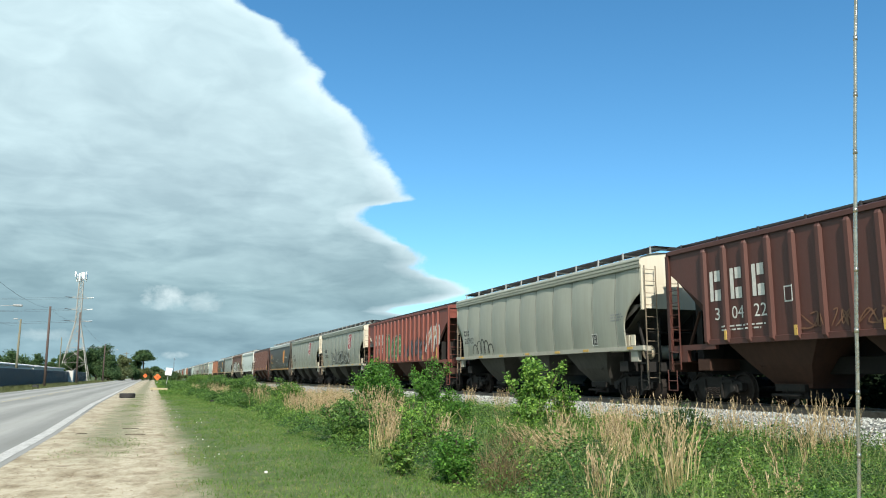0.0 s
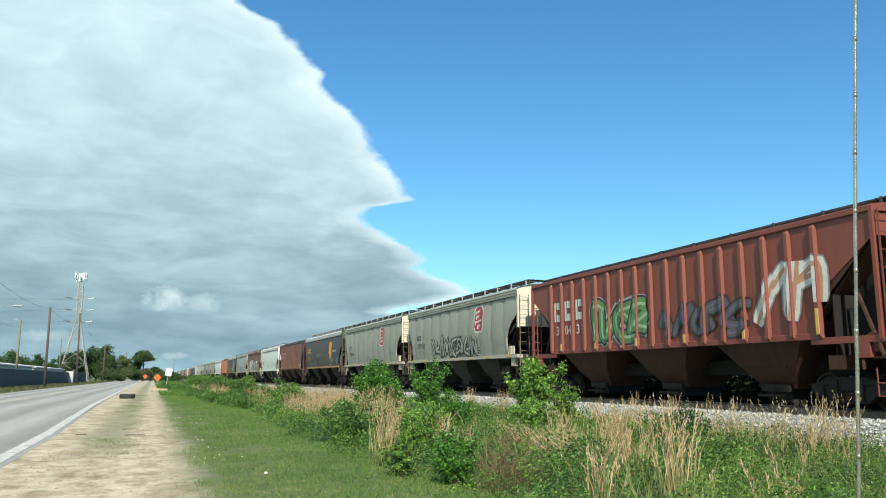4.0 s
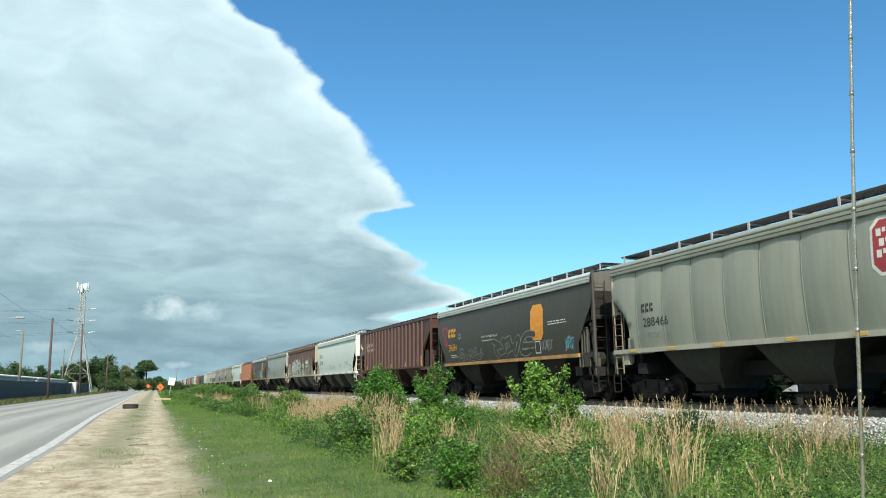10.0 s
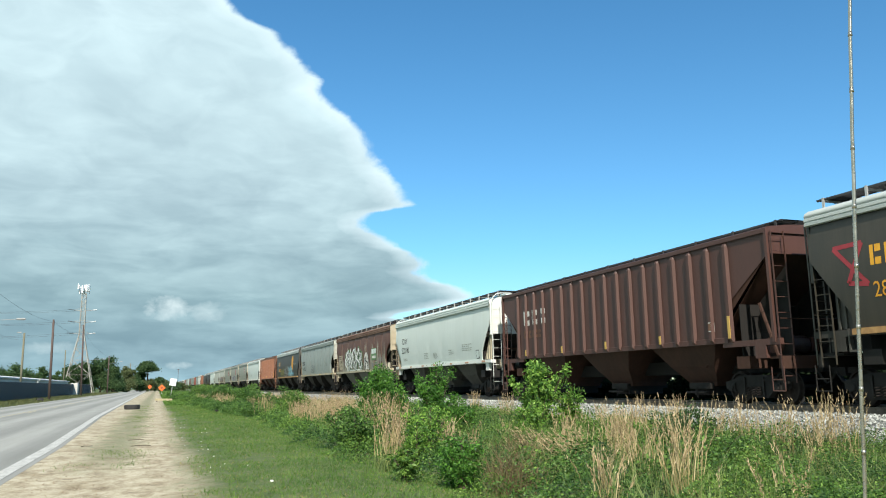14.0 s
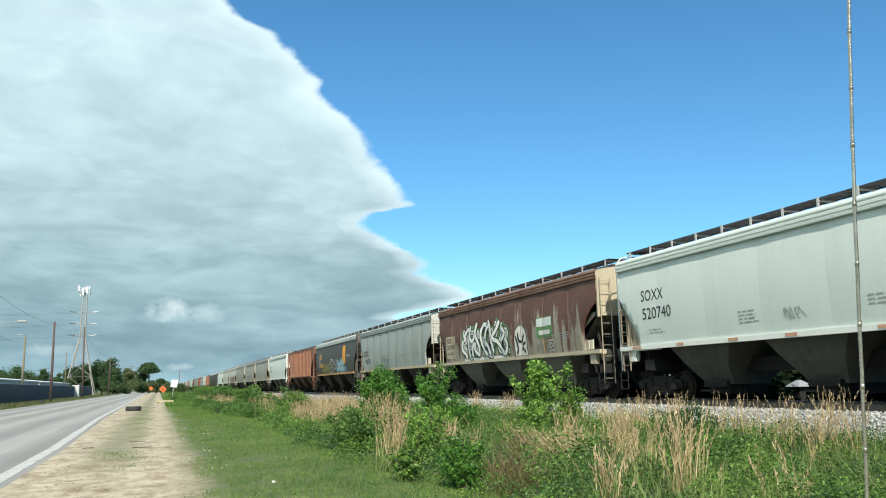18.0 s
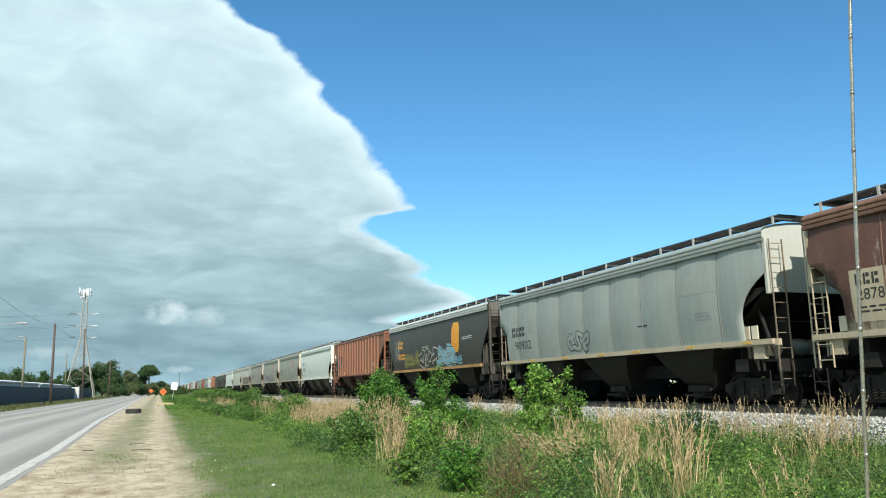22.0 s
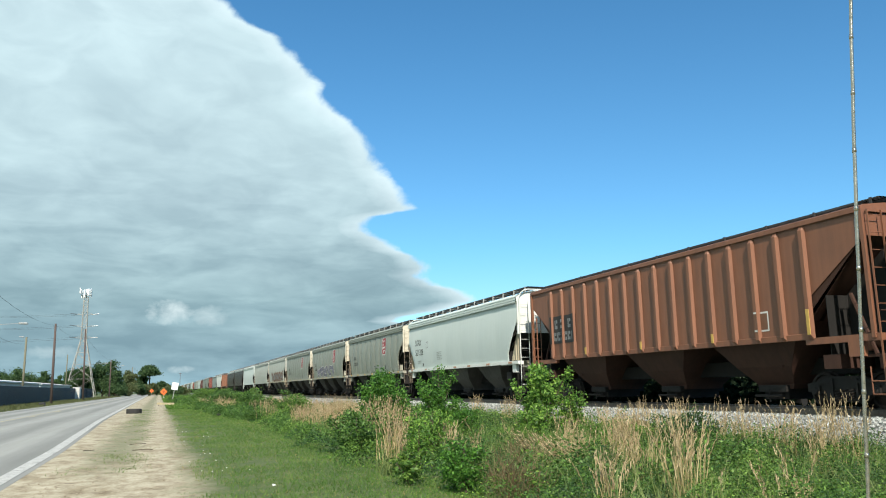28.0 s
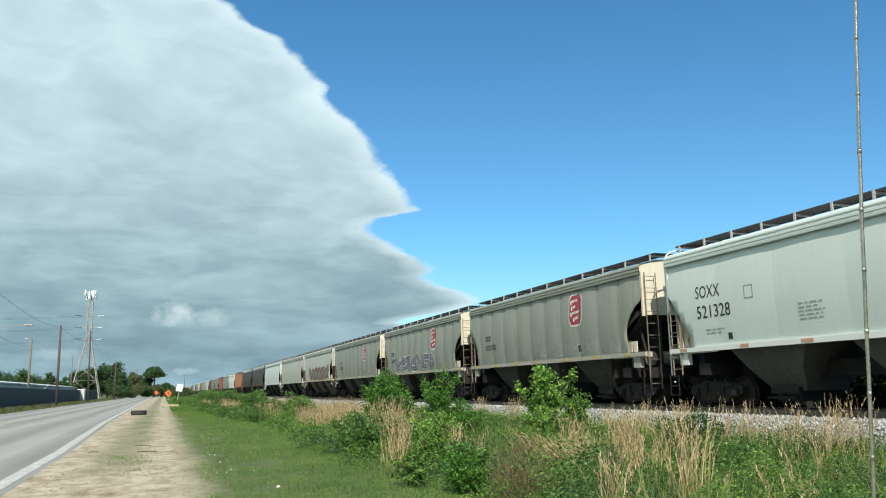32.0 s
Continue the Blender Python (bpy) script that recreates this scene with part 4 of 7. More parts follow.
def jacking_pad_mesh(kind):
    bm = bmesh.new()
    h = kind.half
    for q in (1.08, 0.86):
        box(bm, -1.53, -1.40, h - q - 0.02, h - q + 0.02, 1.28, 1.82)
    box(bm, -1.53, -1.40, h - 1.06, h - 0.88, 1.28, 1.33)
    return bm


def valve_mesh(kind):
    """Brake valve in the open bay: a lump of castings with pipes running off."""
    bm = bmesh.new()
    h = kind.half
    bmesh.ops.create_icosphere(bm, subdivisions=2, radius=0.13, matrix=Matrix.Translation((-1.30, h - 0.42, 2.86)))
    tube(bm, (-1.32, h - 0.42, 2.60), (-1.32, h - 0.42, 2.82), 0.075, n=10)
    tube(bm, (-1.42, h - 0.34, 2.68), (-1.18, h - 0.34, 2.68), 0.06, n=10)
    pipe(bm, [(-1.36, h - 0.46, 2.95), (-1.40, h - 0.47, 3.2), (-1.41, h - 0.56, 3.34), (-1.41, h - 0.56, 3.5)], 0.018, 6)
    pipe(bm, [(-1.36, h - 0.38, 2.6), (-1.40, h - 0.30, 2.45), (-1.42, h - 0.26, 2.15), (-1.42, h - 0.20, 1.84)], 0.02, 6)
    pipe(bm, [(-1.36, h - 0.46, 2.6), (-1.40, h - 0.54, 2.45), (-1.40, h - 0.50, 2.2), (-1.40, h - 0.50, 1.84)], 0.018, 6)
    return bm


def end_stile_mesh(kind):
    """The stout post at the corner with a shoe below it."""
    bm = bmesh.new()
    h = kind.half
    box(bm, -1.58, -1.49, h + 0.05, h + 0.13, 1.45, 4.86)
    box(bm, -1.56, -1.36, h + 0.06, h + 0.14, 1.30, 1.62)
    slab(bm, [(-1.55, h + 0.05, 1.32), (-1.30, h + 0.05, 1.32), (-1.36, h + 0.05, 0.92), (-1.50, h + 0.05, 0.92)], 0.03)
    return bm


def end_rail_mesh(kind):
    bm = bmesh.new()
    tube(bm, (-1.4, kind.half + 0.12, 2.25), (1.4, kind.half + 0.12, 2.25), 0.018, n=6)
    return bm


def coupler_mesh(tail):
    bm = bmesh.new()
    box(bm, -0.09, 0.09, 0, tail * 0.75, 0.80, 0.98)
    box(bm, -0.17, 0.13, tail * 0.75, tail + 0.05, 0.74, 1.04)
    box(bm, 0.05, 0.17, tail * 0.80, tail + 0.10, 0.78, 1.0)
    for s in (-1, 1):
        last = None
        for k in range(8):
            p = Vector((s * 0.32, k * tail / 7, 0.86 - 0.3 * math.sin(k / 7 * math.pi)))
            if last is not None:
                tube(bm, last, p, 0.03, n=6)
            last = p
    return bm


def brake_wheel_mesh():
    bm = bmesh.new()
    last = None
    for k in range(17):
        a = k * math.tau / 16
        p = Vector((math.cos(a) * 0.26, 0, math.sin(a) * 0.26))
        if last is not None:
            tube(bm, last, p, 0.018, n=5, cap=False)
        last = p
    for k in range(4):
        a = k * math.tau / 4
        tube(bm, (0, 0, 0), (math.cos(a) * 0.26, 0, math.sin(a) * 0.26), 0.014, n=5)
    box(bm, -0.16, 0.16, -0.16, -0.02, -0.22, 0.22)
    return bm


def tank_mesh():
    bm = bmesh.new()
    tube(bm, (-0.55, 0, 0), (0.55, 0, 0), 0.24, n=14)
    box(bm, 0.7, 0.95, -0.14, 0.14, -0.2, 0.2)
    tube(bm, (0.5, 0, 0), (0.8, 0, 0), 0.03, n=6)
    return bm


# --- marks on the sides ---
def clipped(poly, lo, hi):
    """The part of a flat polygon of (y, z) corners between y = lo and y = hi."""
    for bound, keep in ((lo, 1), (hi, -1)):
        out = []
        for a, b in zip(poly, poly[1:] + poly[:1]):
            ina, inb = (a[0] - bound) * keep >= 0, (b[0] - bound) * keep >= 0
            if ina:
                out.append(a)
            if ina != inb:
                t = (bound - a[0]) / (b[0] - a[0])
                out.append((bound, a[1] + (b[1] - a[1]) * t))
        poly = out
        if len(poly) < 3:
            return None
    return poly


def on_side(kind, bm, quads, off, rise=0.0):
    """Lay flat pieces, given as corners (y, z), on the road side of a car, over its ribs too; each lies a hair above the one before."""
    for n, q in enumerate(quads):
        q = [(v[0] + kind.shift, v[1]) for v in q]
        up = off + rise * n
        y0, y1 = min(v[0] for v in q), max(v[0] for v in q)
        cuts = [y0 - 1] + ([] if kind.panels == 1 or kind.ribbed else [n_ for n_ in kind.nodes if y0 + 1e-4 < n_ < y1 - 1e-4]) + [y1 + 1]
        for lo, hi in zip(cuts, cuts[1:]):
            p = clipped(q, lo, hi) if len(cuts) > 2 else q
            if p:
                bm.faces.new([bm.verts.new((kind.skin(y, z) - up, y, z)) for y, z in p])
        for r in kind.ribs:
            if min(y for y, z in q) < r + 0.055 and max(y for y, z in q) > r - 0.055:
                p = clipped(q, r - 0.055, r + 0.055)
                if p:
                    bm.faces.new([bm.verts.new((-1.603 - up * 0.6, y, z)) for y, z in p])


def strip(y0, y1, z0, z1, n=1):
    zs = [z0 + (z1 - z0) * k / n for k in range(n + 1)]
    return [((y1, a), (y0, a), (y0, b), (y1, b)) for a, b in zip(zs, zs[1:])]


def ribbon(points, width, tip=0.55):
    """A brush stroke along points, as quads with mitred joints."""
    p = [Vector(q) for q in points]
    left, right = [], []
    for i, q in enumerate(p):
        d = (p[min(i + 1, len(p) - 1)] - p[max(i - 1, 0)]).normalized()
        nrm = Vector((-d.y, d.x))
        w = width * (tip if i in (0, len(p) - 1) else 1.0) / 2
        left.append(q + nrm * w), right.append(q - nrm * w)
    return [(right[i], right[i + 1], left[i + 1], left[i]) for i in range(len(p) - 1)]


def curve_points(pts, n=5):
    """A smooth line through pts."""
    out = []
    for i in range(len(pts) - 1):
        p0, p1, p2, p3 = (Vector(pts[max(0, min(len(pts) - 1, i + k))]) for k in (-1, 0, 1, 2))
        for k in range(n):
            t = k / n
            out.append(0.5 * ((2 * p1) + (p2 - p0) * t + (2 * p0 - 5 * p1 + 4 * p2 - p3) * t * t + (3 * p1 - p0 - 3 * p2 + p3) * t ** 3))
    out.append(Vector(pts[-1]))
    return out


def decal(car, kind, name, quads, mat, off, label="", rise=0.0):
    bm = bmesh.new()
    on_side(kind, bm, quads, off, rise)
    bmesh.ops.remove_doubles(bm, verts=bm.verts, dist=0.0006)
    bmesh.ops.recalc_face_normals(bm, faces=bm.faces[:])
    return part(name, bm, mat, car, label)


def bar_group(y0, y1, z0, z1, line):
    """A letter-sized group of plain bars: a tall one and two short ones beside it."""
    w = (y1 - y0 - line * 1.5)
    return strip(y1 - line * 1.1, y1, z0, z1, 3) + strip(y0, y0 + w, z0, z0 + (z1 - z0) * 0.36) + strip(y0, y0 + w, z0 + (z1 - z0) * 0.64, z1)


def marks(car, kind, y, z, high, count, mat, gap=0.35, name="lettering_bar"):
    """A painted line of lettering as plain letter-sized shapes, read from y downwards."""
    w = high * 0.62
    off = 0.012 if kind.ribbed else 0.006
    for k in range(count):
        a = y - k * w * (1 + gap)
        decal(car, kind, name, bar_group(a - w, a, z - high, z, high * 0.19), mat, off)


def lettering(car, kind, y, z, high, words, mat, wide=None):
    """Readable words in the built-in font, laid on the road side from y downwards; z is the foot of the line."""
    cu = bpy.data.curves.new("lettering", "FONT")
    cu.body, cu.size, cu.resolution_u = words, high * 1.4, 3
    tmp = new("lettering", cu)
    me = bpy.data.meshes.new_from_object(tmp.evaluated_get(bpy.context.evaluated_depsgraph_get()))
    bpy.data.objects.remove(tmp)
    me.materials.clear()
    k = wide / (max(v.co.x for v in me.vertices) - min(v.co.x for v in me.vertices)) if wide else 1.0
    for v in me.vertices:
        v.co.x *= k
    for v in me.vertices:
        at = (y + kind.shift - v.co.x, z + v.co.y)
        v.co = (kind.skin(*at) - 0.009, *at)
    if len(words) > 10:      # a line too small to pick apart
        tagged(part("lettering", me, mat, car), kind="stuff")
        return
    bm = bmesh.new()
    bm.from_mesh(me)
    todo = set(bm.verts)
    while todo:
        seen, edge = set(), [todo.pop()]
        while edge:
            v = edge.pop()
            seen.add(v)
            edge += [w for e in v.link_edges for w in e.verts if w not in seen and w in todo]
            todo -= set(edge)
        one, index = bmesh.new(), {}
        for v in seen:
            index[v] = one.verts.new(v.co)
        for f in {f for v in seen for f in v.link_faces}:
            one.faces.new([index[v] for v in f.verts])
        part("letter", one, mat, car)
    bm.free()


def between_ribs(car, kind, y, z, high, groups, mat, bar=(0.0, 0.0)):
    """Groups of figures, one in each bay between the ribs, from y downwards."""
    rs = sorted(kind.ribs, reverse=True)
    bays = [(a + b) / 2 for a, b in zip(rs, rs[1:])]
    first = min(range(len(bays)), key=lambda n: abs(bays[n] - y - kind.shift))
    for words, at in zip(groups, bays[first:]):
        w = 0.2 if len(words) == 1 else 0.46
        lettering(car, kind, at + w / 2 - kind.shift, z, high, words, mat, w)
        decal(car, kind, "lettering_bar", bar_group(at - 0.22 - kind.shift, at + 0.22 - kind.shift, bar[0], bar[1], 0.13), mat, 0.012)


def small_print(car, kind, y, z, wide, rows, mat, high=0.058):
    quads = []
    for r in range(rows):
        e = wide * random.uniform(0.7, 1.0)
        k = 0.0
        while k < e:
            w = random.uniform(0.1, 0.28)
            quads += strip(y - min(e, k + w), y - k, z - r * high * 1.7 - high * 0.7, z - r * high * 1.7)
            k += w + 0.06
    return tagged(decal(car, kind, "small_print", quads, mat, 0.007), kind="stuff")


def square_mark(car, kind, y, z, s, rim="white_mark", fill="black_mark"):
    """A small framed data plate with two rows of figures as bars."""
    m = decal(car, kind, "data_plate", strip(y - s, y + s, z - s * 1.1, z + s * 1.1, 2), rim, 0.005)
    decal(car, kind, "plate_face", strip(y - s * 0.82, y + s * 0.82, z - s * 0.9, z + s * 0.9, 2), fill, 0.008)
    if s > 0.15 and fill == "black_mark":
        quads = [q for a in (-0.5, 0.1) for b in (-0.6, 0.1) for q in bar_group(y + s * a, y + s * (a + 0.42), z + s * b, z + s * (b + 0.5), s * 0.13)]
        decal(car, kind, "plate_bars", quads, rim, 0.011)
    return m


def emblem(car, kind, y, z, w, h, rim, fill, shade, label):
    """An eight-cornered company shield as plain shapes."""
    def shield(k):
        c = 0.28
        a, b = w / 2 * k, h / 2 * k
        n = 6
        q = []
        for i in range(n):
            z0, z1 = -b + 2 * b * i / n, -b + 2 * b * (i + 1) / n
            wid = lambda v: a - max(0.0, abs(v) - b * (1 - c)) / (b * c) * a * 0.35
            q.append(((y + wid(z0), z + z0), (y - wid(z0), z + z0), (y - wid(z1), z + z1), (y + wid(z1), z + z1)))
        return q
    e = decal(car, kind, "emblem", shield(1.0), rim, 0.005, label)
    decal(car, kind, "emblem_field", shield(0.88), fill, 0.009)
    bars = []
    for k, a, n in ((0.25, -0.36, 5), (0.07, -0.30, 3), (-0.11, -0.36, 7), (-0.29, -0.16, 4)):
        for q in range(n):
            wq = 0.11 if q == 0 else 0.065
            at = a + (0.0 if q == 0 else 0.14 + (q - 1) * 0.088)
            up = h * (k + 0.10 * (at + 0.36)) + (-h * 0.02 if q == 0 else 0)
            bars += strip(y - w * (at + wq), y - w * at, z + up - h * (0.065 if q == 0 else 0.04), z + up + h * (0.065 if q == 0 else 0.04))
    decal(car, kind, "emblem_bars", bars, shade, 0.013)
    return e


def graffiti(car, kind, y0, y1, z0, z1, layers, letters, seed, thick=0.16, name="graffiti", label="", loops=3):
    """Sprayed letter-like forms: strokes laid over each other, widest and darkest below."""
    r = random.Random(seed)
    shapes = []
    step = (y1 - y0) / letters
    for k in range(letters):
        c = y0 + step * (k + 0.5)
        for _ in range(loops):
            pts = []
            zz = r.choice((z0, z1))
            for i in range(r.randint(3, 5)):
                pts.append((c + r.uniform(-0.62, 0.62) * step, zz + (r.uniform(0.05, 0.2) * (z1 - z0)) * (1 if zz == z0 else -1)))
                zz = z1 if (zz == z0) != (r.random() < 0.25) else z0
            shapes.append(curve_points(pts))
    first = None
    for i, (mat, grow) in enumerate(layers):
        quads = []
        for s in shapes:
            quads += ribbon(s, thick * grow)
        d = decal(car, kind, name, quads, mat, (0.014 if kind.ribbed else 0.004) + 0.010 * i, label if i == 0 else "", 0.009 / len(quads))
        tagged(d, kind="stuff")
    return d


GLYPHS = (
    (((0.0, 0.0), (0.14, 0.9), (0.5, 1.02), (0.82, 0.9), (1.0, 0.0)), ((0.2, 0.4), (0.85, 0.42))),
    (((0.95, 0.85), (0.5, 1.0), (0.08, 0.78), (0.45, 0.52), (0.9, 0.3), (0.5, 0.02), (0.05, 0.15)),),
    (((0.95, 0.95), (0.12, 0.95), (0.08, 0.5), (0.1, 0.05), (0.95, 0.05)), ((0.1, 0.5), (0.75, 0.52))),
    (((0.1, 1.05), (0.12, 0.5), (0.12, -0.05)), ((0.9, 1.0), (0.25, 0.5), (0.6, 0.25), (0.98, 0.0))),
    (((0.5, 1.0), (0.05, 0.6), (0.2, 0.08), (0.75, 0.05), (0.98, 0.5), (0.6, 1.0), (0.45, 0.98)),),
    (((0.1, 0.0), (0.08, 0.5), (0.1, 1.0), (0.7, 1.0), (0.9, 0.72), (0.3, 0.5), (0.7, 0.25), (0.98, -0.05)),),
    (((0.0, 0.0), (0.1, 0.95), (0.5, 0.35), (0.88, 0.95), (1.0, 0.0)),),
    (((0.05, 0.95), (0.9, 0.95), (0.15, 0.08), (0.98, 0.05)),))


def throw_up(car, kind, y0, y1, z0, z1, forms, layers, thick, seed, halo=None, label="", lean=0.12):
    """Swollen swirling forms, each over the one before: layers of (paint, width), the widest first; a spray cloud below."""
    r = random.Random(seed)
    step, tall = (y1 - y0) / len(forms), z1 - z0
    jobs = []
    for n, form in enumerate(forms):
        a, wide, up, hi = y1 - step * n, step * r.uniform(1.0, 1.25), r.uniform(-0.04, 0.07), r.uniform(0.84, 1.08)
        for st in GLYPHS[form]:
            fu, fv = r.random() < 0.5, r.random() < 0.5
            pts = [((1 - u if fu else u) + r.uniform(-0.34, 0.34), min(1.0, max(0.0, (1 - v if fv else v) + r.uniform(-0.34, 0.34)))) for u, v in st]
            jobs.append((n, curve_points([(a - wide * (u + lean * (v - 0.5)), z0 + thick * 0.5 + (tall - thick) * (up + v * hi * 0.95)) for u, v in pts], 5)))
    base = 0.014 if kind.ribbed else 0.004
    if halo:
        quads = [q for n, line in jobs for q in ribbon(line, thick * r.uniform(*halo[1:]), 1.0)]
        tagged(decal(car, kind, "graffiti_cloud", quads, halo[0], base, "", 0.004 / len(quads)), kind="stuff")
    for n in range(len(forms)):
        for m, (mat, grow) in enumerate(layers):
            quads = [q for k, line in jobs if k == n for q in ribbon(line, thick * grow, 0.75)]
            decal(car, kind, "graffiti_letter", quads, mat, base + 0.005 + 0.0042 * n + 0.0014 * m, label if m == 0 else "", 0.0008 / len(quads))


CARS = []
MARK_SHIFT = (-0.7, -0.53, -0.28, -0.15, 0.1, -0.35, -0.8, -0.6, -0.7, -0.6, -0.9, -1.1, -0.6, -0.6, -0.5, -0.7)   # marks against the car's middle


def hopper_car(y, length, paint_name, ribbed, ends=None, roof=None, hopper=None, sill=None, label="", near=True, panels=None, straight=False):
    half = length / 2 - 0.72
    kind = Kind(ribbed, half, straight, panels=panels or (19 if ribbed else 11))
    if len(CARS) < len(MARK_SHIFT):
        kind.shift = MARK_SHIFT[len(CARS)]
    car = tagged(new("covered_hopper_car"), label, "railway car", group="cars of the freight train")
    car.location = (TRACK_X, y, RAIL_Z)
    K = kind.key
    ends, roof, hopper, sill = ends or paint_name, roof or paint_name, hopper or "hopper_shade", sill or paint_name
    part("side_wall", cached(f"side_wall:far{K}", lambda: side_panel(kind, 1)), paint_name, car)
    if near and not ribbed:
        for p in range(kind.panels):
            part("side_panel", cached(f"side_panel:{p}{K}", lambda: side_panel(kind, -1, p)), paint_name, car)
        for p in range(1, kind.panels):
            yy = -half + 2 * half * p / kind.panels
            if abs(yy) < kind.reach(kind.sill) and paint_name not in ("pale_paint", "light_grey_paint", "white_paint"):
                part("seam", cached(f"seam:{kind.straight}", lambda: seam_mesh(kind)), "black_mark" if paint_name == "black_paint" else "rust_paint" if paint_name == "rusted_side" else "seam_dark", car).location.y = yy
    else:
        part("side_wall", cached(f"side_wall:near{K}", lambda: side_panel(kind, -1)), paint_name, car)
    part("centre_sill", cached(f"centre_sill:{K}", lambda: bevelled(-0.33, 0.33, -half - 0.3, half + 0.3, 0.86, 1.30, 0.02)), "dark_steel", car)
    part("roof", cached(f"roof:{K}", lambda: roof_mesh(kind)), roof, car)
    part("running_board", cached(f"running_board:{K}", lambda: running_board_mesh(kind)), "board_steel", car)
    part("hatch", cached(f"hatch:{K}", lambda: hatch_mesh(kind)), roof, car)
    posts = 14 if straight else 11
    for k in range(posts):
        for s in (-1, 1) if near else (-1,):
            p = part("board_support", cached(f"board_support:{K}{s}", lambda: support_mesh(kind, s)), "board_steel" if ribbed else "galvanised", car)
            p.location.y = -half + 0.1 + k * (2 * half - 0.2) / (posts - 1)
    span = (half - 1.75) * 2 / 3
    for k in (-1, 0, 1):
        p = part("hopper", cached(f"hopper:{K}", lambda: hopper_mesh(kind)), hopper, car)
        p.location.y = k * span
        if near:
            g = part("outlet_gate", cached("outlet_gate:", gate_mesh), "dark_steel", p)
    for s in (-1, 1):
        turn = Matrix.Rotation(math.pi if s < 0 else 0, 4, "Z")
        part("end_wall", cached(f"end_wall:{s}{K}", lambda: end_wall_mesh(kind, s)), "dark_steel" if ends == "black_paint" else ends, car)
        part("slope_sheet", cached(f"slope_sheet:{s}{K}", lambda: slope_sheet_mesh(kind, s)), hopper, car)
        under = "dark_steel" if not ribbed else hopper
        part("bulkhead", cached(f"bulkhead:{K}", lambda: bulkhead_mesh(kind)), "dark_steel", car).matrix_basis = turn
        part("end_beam", cached(f"end_beam:{K}", lambda: beam_mesh(kind)), under, car).matrix_basis = turn
        part("body_bolster", cached(f"body_bolster:{K}", lambda: bolster_mesh(kind)), under, car).matrix_basis = turn
        if near:
            part("end_rail", cached(f"end_rail:{K}", lambda: end_rail_mesh(kind)), under, car).matrix_basis = turn
            for t in (-1, 1):
                part("corner_sill", cached(f"corner_sill:{K}{t}", lambda: corner_sill_mesh(kind, t)), "hopper_soot" if ends == "black_paint" else sill, car).matrix_basis = turn
                part("gusset", cached(f"gusset:{K}{t}", lambda: gusset_mesh(kind, t)), "dark_steel", car).matrix_basis = turn
                part("strut", cached(f"strut:{K}{t}", lambda: strut_mesh(kind, t)), under, car).matrix_basis = turn
                part("corner_post", cached(f"corner_post:{K}{t}", lambda: corner_post_mesh(kind, t)), ends, car).matrix_basis = turn
        part("end_panel", cached(f"end_panel:{K}{s}", lambda: end_panel_mesh(kind, s)), "dark_steel", car)
        c = part("coupler", cached("coupler:", lambda: coupler_mesh(0.56)), "dark_steel", car)
        c.matrix_basis = turn @ Matrix.Translation((0, half + 0.16, 0))
        bm_key = f"side_sill:{K}{s}{ends == 'black_paint'}"

        def sill_bm(s=s):
            b = bmesh.new()
            e = kind.reach(kind.sill) + 0.02 if ends == "black_paint" else half + 0.05
            box(b, min(s * 1.44, s * 1.60), max(s * 1.44, s * 1.60), -e, e, kind.sill - 0.13, kind.sill + 0.01)
            return b
        if not ribbed:
            part("side_sill", cached(bm_key, sill_bm), sill, car)
        if near:
            for t in (-1, 1):   # corner ladders, side and end
                wall = "ladder_rust" if ends in ("end_cream", "white_paint", "light_grey_paint") and i_pale(paint_name) else ends
                rusty = "ladder_rust" if ends == "white_paint" else wall
                if s > 0:      # ladder on the side at this end, and on the end wall at the other
                    l = part("side_ladder", cached(f"side_ladder:{K}", lambda: ladder_mesh(7, 0.42, 2.55)), rusty, car)
                    l.location = (t * 1.56, half - 0.48, 1.0)
                q = part("end_ladder", cached(f"end_ladder:{K}{s}", lambda: ladder_mesh(10, 0.44, kind.top - (0.62 if s < 0 else 1.05))), wall, car)
                q.matrix_basis = Matrix.Translation((t * 1.50, s * (half + 0.14), 0.58 if s < 0 else 1.0)) @ Matrix.Rotation(radians(90 if t > 0 else -90), 4, "Z")
                u = part("stirrup", cached("stirrup:", stirrup_mesh), "dark_steel" if not ribbed else ends, car)
                u.location = (t * 1.52, s * half - 0.21, 1.0)
            if straight and ends == "black_paint":
                flip = Matrix.Scale(s, 4, (0, 1, 0))
                part("end_band", cached(f"end_band:{s}{K}", lambda: end_band_mesh(kind, s)), "hopper_grey", car)
                part("bay_plate", cached(f"bay_plate:{K}", lambda: low_bay_mesh(kind)), "hopper_shade", car).matrix_basis = flip
                part("jacking_pad", cached(f"jacking_pad:{K}", lambda: jacking_pad_mesh(kind)), "hopper_shade", car).matrix_basis = flip
                if s < 0:
                    part("brake_valve", cached(f"brake_valve:{K}", lambda: valve_mesh(kind)), "hopper_grey", car).matrix_basis = flip
                    part("end_stile", cached(f"end_stile:{K}", lambda: end_stile_mesh(kind)), "hopper_shade", car).matrix_basis = flip
            if ends == "white_paint":
                part("end_hoop", cached(f"end_hoop:{K}", lambda: hoop_mesh(kind)), ends, car).matrix_basis = turn
